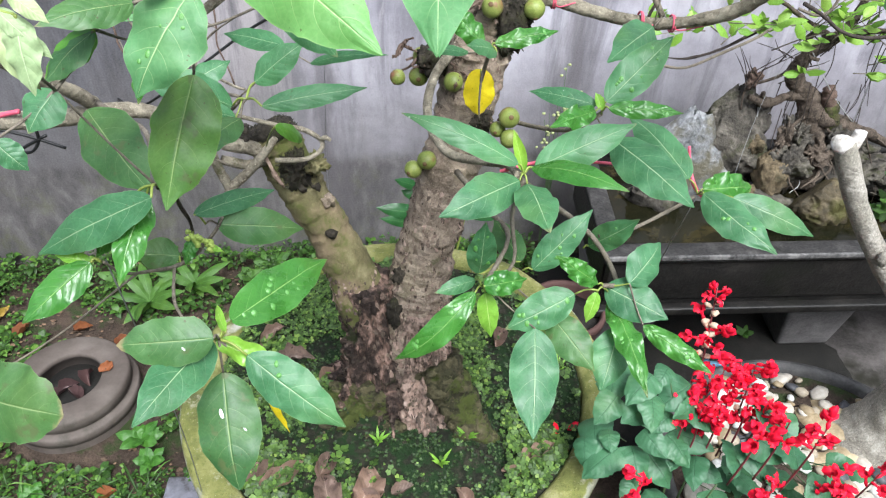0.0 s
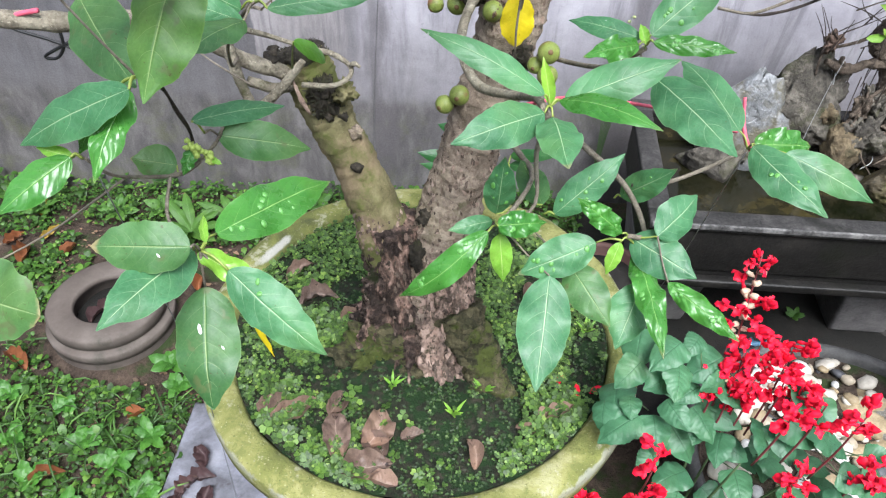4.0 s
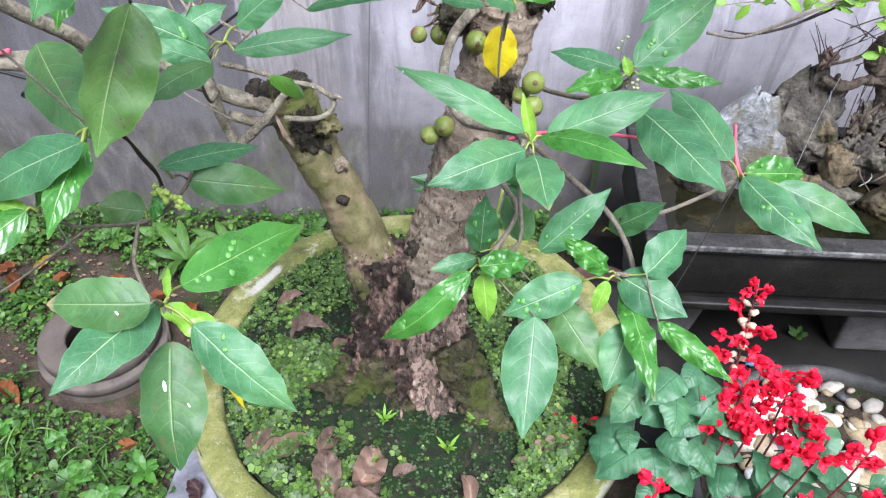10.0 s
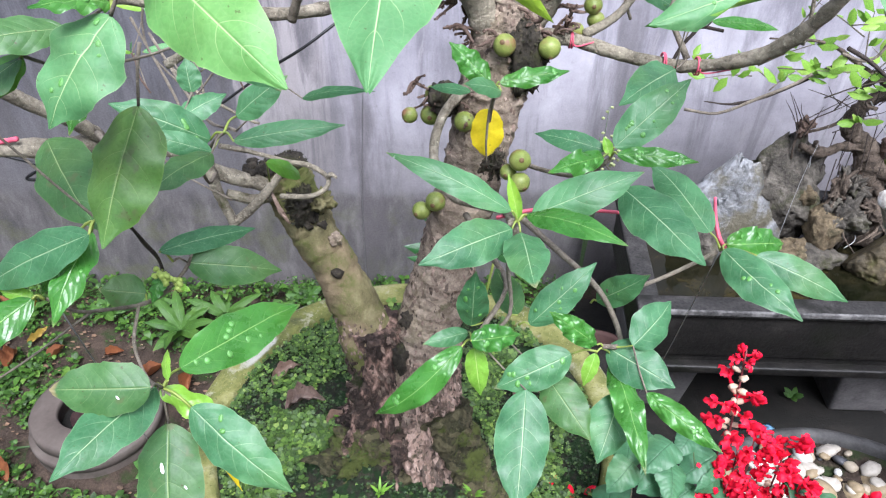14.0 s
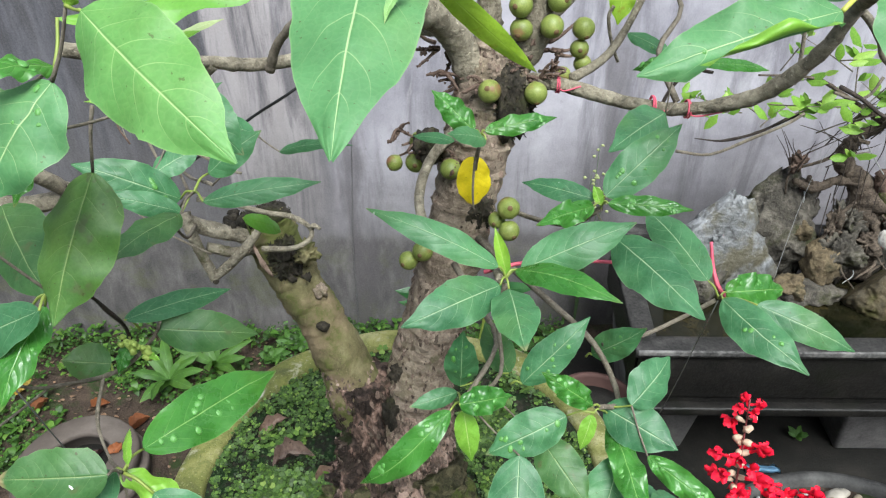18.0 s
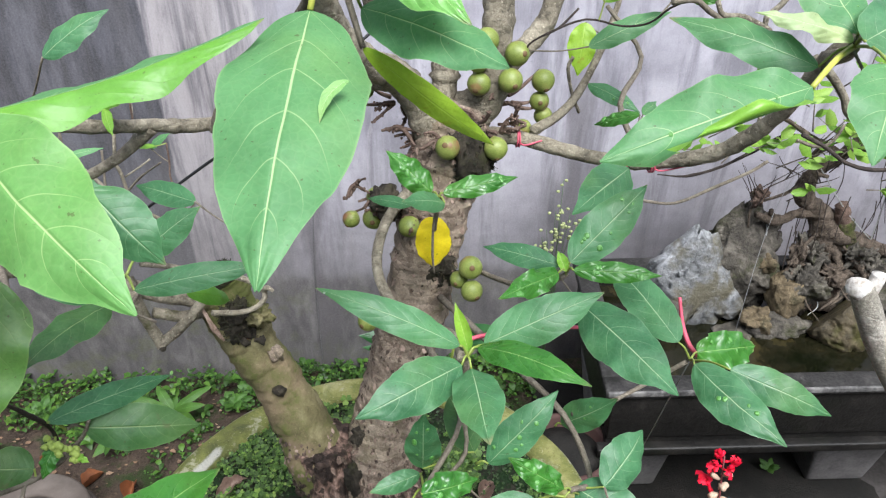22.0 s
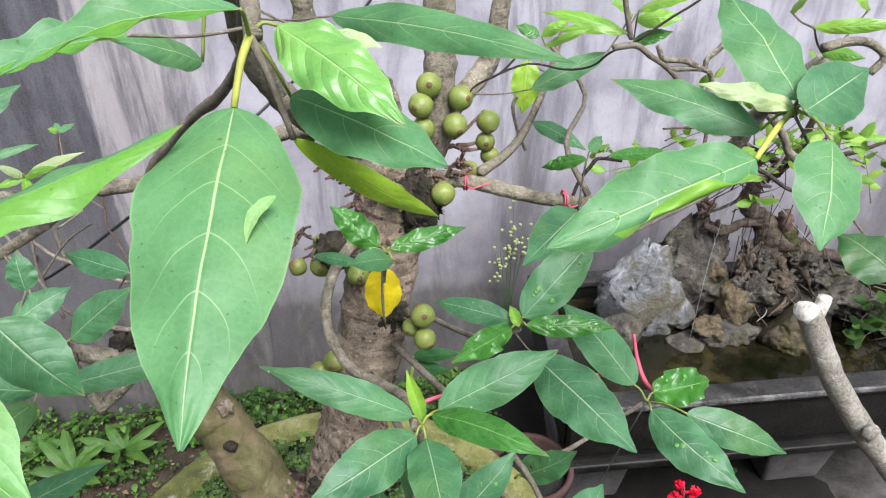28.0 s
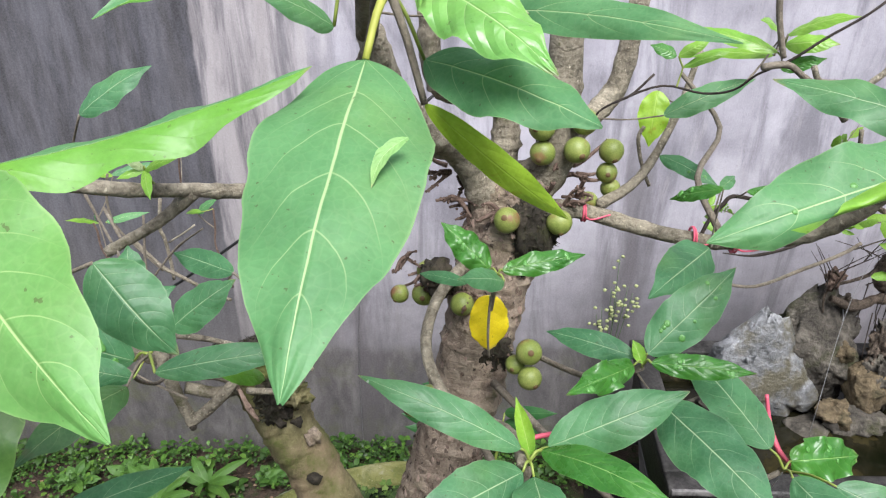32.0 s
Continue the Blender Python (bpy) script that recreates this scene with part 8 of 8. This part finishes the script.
# ---- seeding plant at the foot of the wall ----
seeding = thing("seeding_weed", (0.37, 1.93, 0.0), "thin weed with tiny yellow-green seed heads by the wall", "weed")
rnd = random.Random(9)
for k in range(7):
    head = Vector((0.335 + 0.015 * k + rnd.uniform(-0.01, 0.01), 1.93 + rnd.uniform(-0.03, 0.03), rnd.uniform(0.52, 0.72)))
    part("stem", tube([(0.37, 1.93, 0.0, 0.002), (0.365 + 0.004 * k, 1.93, 0.35, 0.0016), (*head, 0.0008)], 5, 5), SAGE_STEM, seeding)
    for _ in range(9):
        c = head + Vector((rnd.uniform(-0.022, 0.022), rnd.uniform(-0.01, 0.01), rnd.uniform(-0.11, 0.01)))
        part("seed_head", boulder(c, (0.006, 0.006, 0.005), k + c.x * 9, 1, 0.3), SEED, seeding)

# ---- fallen leaves ----
def fallen(at, long, wide, turn, material, label, lift=0.0, curl=0.25, seed=0):
    a = radians(turn)
    way = Vector((math.cos(a), math.sin(a), 0.05 + lift))
    base = Vector((0, 0, 0.004)) - way * long * 0.5
    bm = blade(base, base + way * long, wide, 14 * math.sin(seed * 2.3), 0.16 * math.sin(seed * 1.7 + 1), -curl - 0.25 - 0.5 * abs(math.sin(seed * 3.1)), 0.24 if long > 0.06 else 0.08, 0.14 * math.sin(seed), (0.55, 0.72), 22, 12, seed, face=Vector((0.1, -0.1, 1)), jag=0.08 if long > 0.06 else 0.02, crumple=0.10 if long > 0.06 else 0.05)
    low = min(v.co.z for v in bm.verts)
    bmesh.ops.translate(bm, verts=bm.verts, vec=(0, 0, -low))
    ob = single("fallen_leaf", bm, material, label, "dead leaf", "fallen leaves")
    ob.location = at


for i, (x, y, long, wide, turn) in enumerate(((-0.176, 0.629, 0.085, 0.046, 105), (-0.117, 0.650, 0.075, 0.050, 75), (-0.112, 0.618, 0.06, 0.04, 140), (-0.115, 0.581, 0.085, 0.048, 10), (-0.086, 0.560, 0.05, 0.03, 170), (-0.301, 0.675, 0.05, 0.026, 95), (-0.181, 0.688, 0.045, 0.032, 60), (-0.05, 0.645, 0.04, 0.022, 20), (0.05, 0.628, 0.055, 0.025, 110), (-0.259, 0.672, 0.085, 0.035, 35), (-0.18, 0.678, 0.05, 0.03, 80), (-0.275, 0.922, 0.08, 0.035, 15), (-0.335, 1.0, 0.07, 0.025, 50), (0.187, 0.72, 0.07, 0.025, 25), (0.143, 0.689, 0.045, 0.02, 10), (-0.29, 0.68, 0.05, 0.025, 70), (0.20, 0.98, 0.06, 0.03, 140), (0.14, 1.0, 0.05, 0.03, 60), (-0.2, 0.88, 0.05, 0.025, 60))):
    fallen((x, y, soil_z(x, y)), long, wide, turn, DEAD, "curled brown dead leaf on the potting soil", 0.1, 0.3, i)
for i, (x, y, long, wide, turn) in enumerate(((-0.82, 0.955, 0.045, 0.032, 30), (-0.82, 1.417, 0.06, 0.04, 100), (-0.94, 0.748, 0.085, 0.034, 25), (-0.944, 1.455, 0.06, 0.035, 50), (-1.20, 1.06, 0.09, 0.038, 150), (-1.405, 1.458, 0.07, 0.045, 95), (-1.62, 1.47, 0.09, 0.05, 60), (-1.61, 1.53, 0.09, 0.035, 40), (-1.53, 1.66, 0.09, 0.045, 10), (-1.715, 1.625, 0.10, 0.05, 20), (-1.47, 1.52, 0.07, 0.03, 45), (-1.28, 1.50, 0.06, 0.03, 70), (-0.69, 1.36, 0.06, 0.035, 130), (-1.10, 1.52, 0.06, 0.03, 10), (-1.36, 1.20, 0.07, 0.035, 160), (-0.62, 1.12, 0.05, 0.03, 60))):
    fallen((x, y, ground_height(x, y) + 0.004), long, wide, turn, DEAD_ORANGE, "orange-brown dead leaf on the ground", 0.15, 0.3, i + 40)
for i, (x, y, turn) in enumerate(((-0.575, 0.785, 20), (-0.545, 0.74, 100), (-0.60, 0.76, 60), (-0.48, 0.70, 40), (-0.625, 0.715, 75), (-0.60, 0.84, 130))):
    fallen((x, y, 0.023), 0.065, 0.036, turn, DEAD_DARK, "purplish dead leaf on the slab", 0.05, 0.25, i + 60)
for i, (x, y, long, wide, turn) in enumerate(((-1.473, 1.68, 0.07, 0.05, 120), (-1.373, 1.56, 0.075, 0.025, 60), (-1.66, 1.42, 0.05, 0.025, 20))):
    fallen((x, y, ground_height(x, y) + 0.006), long, wide, turn, DEAD_YELLOW, "dull yellow fallen leaf on the ground", 0.15, 0.3, i + 90)
for i, (x, y, turn) in enumerate(((-1.01, 1.24, 20), (-0.96, 1.27, 100), (-1.02, 1.20, 70), (-0.98, 1.21, 150))):
    fallen((x, y, 0.070), 0.055, 0.03, turn, DEAD_DARK, "brown dead leaf inside the cement ring", 0.1, 0.3, i + 110)
fallen((-0.908, 1.272, 0.1195), 0.044, 0.030, 60, DEAD_ORANGE, "orange dead leaf on the cement ring", 0.0, 0.1, 77)
for i, (x, y, turn) in enumerate(((0.228, 0.759, 100), (0.249, 0.772, 30), (0.19, 0.78, 60))):
    bm = blade((0, 0, 0.004), (0.024 * math.cos(radians(turn)), 0.024 * math.sin(radians(turn)), 0.014), 0.010, 0, 0.1, -0.3, 0.1, 0, (0.5, 0.5), 6, 4, i, face=Vector((0, -0.3, 1)))
    single("fallen_petal", bm, RED, "fallen scarlet petal on the potting soil", "petal", "fallen petals").location = (x, y, soil_z(x, y) + 0.001)

# ---- strings, wires and cable ----
def string(name, rows, material, label, sides=6):
    return single(name, tube(rows, sides, 6, 0.05), material, label, "string")


string("pink_string", [(0.07, 0.64, 1.205, 0.0021), (0.12, 0.66, 1.205, 0.0021), (0.22, 0.72, 1.165, 0.0021), (0.335, 0.78, 1.105, 0.0021)], RIBBON, "taut pink plastic string tied between shoots")
string("pink_string_tail", [(0.347, 0.825, 1.128, 0.0020), (0.351, 0.812, 1.102, 0.0024), (0.357, 0.795, 1.083, 0.0030), (0.368, 0.782, 1.072, 0.0022)], RIBBON, "loose pink string end tied to a twig")
for x, y, z, tail in ((0.150, 0.922, 1.290, 0.02), (0.262, 0.893, 1.277, 0.016), (0.300, 0.880, 1.278, 0.03)):
    turns = [(x + 0.0012 * math.sin(k * 0.9) + 0.00035 * k, y + 0.0105 * math.cos(k * 1.05), z + 0.0105 * math.sin(k * 1.05), 0.0011) for k in range(13)]
    string("pink_string_knot", turns + [(x + 0.008, y - 0.012, z - 0.004, 0.001), (x + 0.010 + tail, y - 0.012, z + 0.002, 0.001)], RIBBON, "pink string wound round the long limb")
string("guy_wire", [(0.335, 0.73, 1.11, 0.0007), (0.38, 0.95, 0.70, 0.0007), (0.42, 1.15, 0.40, 0.0007)], WIRE, "thin guy wire running down from the shoot")
string("guy_wire", [(-0.262, 0.42, 1.262, 0.0007), (-0.36, 0.60, 0.72, 0.0007), (-0.46, 0.72, 0.05, 0.0007)], WIRE, "thin guy wire running to the ground")
string("guy_wire", [(0.74, 1.45, 0.55, 0.0006), (0.84, 1.62, 0.80, 0.0006), (0.95, 1.72, 0.95, 0.0006)], WIRE, "thin wire over the pale rock")
string("black_cable", [(-0.95, 1.88, 0.62, 0.0028), (-0.70, 1.45, 0.83, 0.0028), (-0.561, 1.30, 0.945, 0.0028), (-0.384, 1.30, 1.07, 0.0028), (-0.25, 1.30, 1.16, 0.0028), (0.0, 1.6, 1.32, 0.0028), (0.10, 1.975, 1.40, 0.0028)], CABLE, "black cable slung behind the branches to the wall")
string("tree_wire", [(0.87, 1.71, 0.735, 0.0014), (0.853, 1.70, 0.70, 0.0014), (0.862, 1.70, 0.672, 0.0014), (0.878, 1.70, 0.69, 0.0014), (0.874, 1.705, 0.72, 0.0014)], WIRE_PALE, "pale wire loop hung on the little tree")
string("tree_wire", [(1.0, 1.70, 0.70, 0.0014), (1.03, 1.68, 0.63, 0.0014), (1.0, 1.66, 0.58, 0.0014), (1.02, 1.62, 0.53, 0.0014), (0.99, 1.60, 0.51, 0.0011)], WIRE_PALE, "pale wire winding over the rocks")
string("black_cable", [(-0.622, 0.800, 1.179, 0.0022), (-0.588, 0.800, 1.157, 0.0022), (-0.540, 0.800, 1.144, 0.0022), (-0.494, 0.800, 1.126, 0.0022)], CABLE, "black cable tied along the crooked limb")
string("black_cable", [(-0.514, 0.800, 1.145, 0.0022), (-0.557, 0.800, 1.121, 0.0022), (-0.542, 0.800, 1.119, 0.0022), (-0.527, 0.800, 1.136, 0.0022), (-0.524, 0.800, 1.159, 0.0022)], CABLE, "loose loop of black cable")
string("red_string", [(-0.557, 0.720, 1.197, 0.003), (-0.526, 0.720, 1.209, 0.003), (-0.510, 0.720, 1.218, 0.003), (-0.483, 0.720, 1.225, 0.003)], RIBBON, "scrap of red string tied to the limb")
string("tree_wire", [(0.959, 1.690, 0.884, 0.0014), (1.050, 1.690, 0.772, 0.0014), (1.138, 1.690, 0.687, 0.0014)], WIRE_PALE, "pale wire stretched from the little tree")
string("tree_wire", [(1.132, 1.690, 0.870, 0.0014), (1.140, 1.690, 0.773, 0.0014), (1.141, 1.690, 0.652, 0.0014)], WIRE_PALE, "pale wire stretched from the little tree")
string("guy_wire", [(-0.324, 1.937, 0.888, 0.0009), (-0.340, 1.936, 0.650, 0.0009), (-0.360, 1.934, 0.350, 0.0009), (-0.360, 1.900, 0.000, 0.0009)], WIRE, "thin wire hanging down the wall")
twig([(0.156, 0.930, 1.386, 0.0012), (0.159, 0.920, 1.402, 0.0012), (0.178, 0.910, 1.417, 0.0012), (0.215, 0.900, 1.434, 0.0012), (0.254, 0.900, 1.427, 0.0012), (0.279, 0.890, 1.433, 0.0012), (0.295, 0.880, 1.450, 0.0012), (0.314, 0.860, 1.467, 0.0012), (0.336, 0.850, 1.488, 0.0012), (0.361, 0.840, 1.509, 0.0012), (0.383, 0.840, 1.529, 0.0012)], TWIG_DARK)
twig([(0.172, 0.910, 1.414, 0.0013), (0.189, 0.910, 1.423, 0.0013), (0.208, 0.910, 1.443, 0.0013)], TWIG_DARK)
twig([(0.222, 1.000, 1.364, 0.0022), (0.217, 1.000, 1.351, 0.0022), (0.222, 1.000, 1.326, 0.0022), (0.230, 1.000, 1.305, 0.0022), (0.236, 1.000, 1.292, 0.0022)], BARK_PALE)
twig([(0.287, 0.850, 1.463, 0.0032), (0.309, 0.850, 1.465, 0.0032), (0.324, 0.850, 1.455, 0.0032), (0.340, 0.850, 1.445, 0.0032), (0.353, 0.850, 1.434, 0.0032), (0.368, 0.850, 1.416, 0.0032)], TWIG)
twig([(0.331, 0.850, 1.464, 0.0028), (0.339, 0.850, 1.451, 0.0028), (0.359, 0.850, 1.449, 0.0028), (0.380, 0.850, 1.441, 0.0028), (0.382, 0.850, 1.450, 0.0028), (0.393, 0.850, 1.461, 0.0028), (0.403, 0.850, 1.479, 0.0028)], BARK_PALE)
twig([(0.346, 0.850, 1.441, 0.0026), (0.383, 0.850, 1.439, 0.0026), (0.393, 0.850, 1.424, 0.0026), (0.403, 0.850, 1.415, 0.0026), (0.414, 0.850, 1.403, 0.0026)], BARK_PALE)
twig([(0.304, 0.850, 1.471, 0.003), (0.299, 0.850, 1.487, 0.003), (0.294, 0.850, 1.505, 0.003), (0.290, 0.850, 1.527, 0.003)], TWIG)
twig([(0.413, 0.800, 1.424, 0.004), (0.434, 0.800, 1.407, 0.004), (0.452, 0.800, 1.386, 0.004), (0.460, 0.800, 1.371, 0.004), (0.477, 0.800, 1.358, 0.004)], BARK_PALE)
twig([(0.528, 1.000, 1.263, 0.0028), (0.563, 1.000, 1.245, 0.0028), (0.596, 1.000, 1.223, 0.0028), (0.634, 1.000, 1.213, 0.0028), (0.680, 1.000, 1.216, 0.0028)], TWIG_DARK)
twig([(0.578, 1.000, 1.277, 0.0022), (0.569, 1.000, 1.253, 0.0022), (0.551, 1.000, 1.246, 0.0022), (0.523, 1.000, 1.255, 0.0022)], TWIG)
twig([(0.333, 1.000, 1.165, 0.0024), (0.381, 1.000, 1.161, 0.0024), (0.431, 1.000, 1.186, 0.0024), (0.473, 1.000, 1.209, 0.0024), (0.493, 1.000, 1.225, 0.0024)], TWIG)
twig([(0.285, 0.940, 1.249, 0.0024), (0.293, 0.940, 1.276, 0.0024), (0.305, 0.940, 1.295, 0.0024), (0.314, 0.940, 1.305, 0.0024), (0.342, 0.940, 1.301, 0.0024)], TWIG_DARK)
twig([(0.459, 1.000, 1.364, 0.0026), (0.463, 1.000, 1.335, 0.0026), (0.467, 1.000, 1.304, 0.0026), (0.468, 1.000, 1.265, 0.0026)], BARK_PALE)
twig([(0.378, 0.660, 1.515, 0.003), (0.395, 0.660, 1.519, 0.003), (0.411, 0.660, 1.518, 0.003), (0.425, 0.660, 1.508, 0.003), (0.418, 0.660, 1.496, 0.003)], BARK_PALE)
twig([(-0.301, 1.000, 1.112, 0.0026), (-0.318, 1.000, 1.118, 0.0026), (-0.370, 1.000, 1.148, 0.0026), (-0.392, 1.000, 1.162, 0.0026), (-0.428, 1.000, 1.207, 0.0026)], BARK_PALE)
twig([(-0.405, 1.050, 1.112, 0.0024), (-0.404, 1.050, 1.136, 0.0024), (-0.406, 1.050, 1.177, 0.0024), (-0.410, 1.050, 1.195, 0.0024), (-0.401, 1.050, 1.238, 0.0024)], BARK_PALE)
twig([(-0.401, 1.050, 1.172, 0.0014), (-0.374, 1.050, 1.189, 0.0014), (-0.359, 1.050, 1.200, 0.0014)], BARK_PALE)
twig([(-0.364, 1.150, 1.044, 0.0015), (-0.370, 1.150, 1.077, 0.0015), (-0.381, 1.150, 1.118, 0.0015), (-0.377, 1.150, 1.148, 0.0015), (-0.375, 1.150, 1.181, 0.0015)], RED_TWIG)
twig([(-0.419, 1.150, 1.216, 0.0014), (-0.416, 1.150, 1.251, 0.0014), (-0.410, 1.150, 1.275, 0.0014)], RED_TWIG)
twig([(-0.492, 1.050, 1.132, 0.0016), (-0.503, 1.050, 1.159, 0.0016), (-0.503, 1.050, 1.185, 0.0016), (-0.506, 1.050, 1.198, 0.0016)], RED_TWIG)
twig([(-0.418, 1.050, 1.126, 0.0018), (-0.468, 1.050, 1.185, 0.0018), (-0.478, 1.050, 1.212, 0.0018), (-0.476, 1.050, 1.246, 0.0018), (-0.468, 1.050, 1.272, 0.0018)], TWIG)

# ---- stalks that tie loose leaves to a limb, kept behind them from the camera ----
def reach(p, base):
    """How far a stalk would run, with feet on the camera's side of the leaf counted as farther."""
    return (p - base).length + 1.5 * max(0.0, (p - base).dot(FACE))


todo = list(LOOSE_LEAVES)
while todo:
    gap, k, foot = min((min(((reach(p, item[1]), i, p) for p in LIMB_POINTS), key=lambda row: row[0]) for i, item in enumerate(todo)), key=lambda row: row[0])
    ob, base, material = todo.pop(k)
    LIMB_POINTS.append(base)
    if gap > 0.004:
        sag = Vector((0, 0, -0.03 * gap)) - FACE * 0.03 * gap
        part("petiole", tube([(*foot, 0.0012), (*(foot.lerp(base, 0.5) + sag), 0.0009), (*base, 0.0009)], 6, 5, 0.1), GREEN_STEM if gap < 0.03 else TWIG, ob)

part("torn_flap", blade((0.0285, 0.463, 1.5155), (0.0165, 0.446, 1.5010), 0.0060, 5, 0.06, -0.15, 0.1, 0.12, (0.5, 0.8), 14, 8, 5), LEAF_FLAP, fig_tree, "torn pale flap on a broad leaf")

# ---- blue plastic on the mud ----
bm = bmesh.new()
sheet = [[bm.verts.new((0.80 + 0.012 * i, 1.39 + 0.006 * j, 0.010 + 0.02 * abs(noise.noise(Vector((i * 0.5, j * 0.6, 3)))) + 0.006 * math.sin(j * 1.1))) for i in range(9)] for j in range(6)]
for r0, r1 in zip(sheet, sheet[1:]):
    for i in range(8):
        bm.faces.new((r0[i], r0[i + 1], r1[i + 1], r1[i]))
bmesh.ops.solidify(bm, geom=bm.faces[:], thickness=0.002)
single("plastic_scrap", bm, BLUE, "crumpled light blue plastic lying on the mud", "plastic scrap")
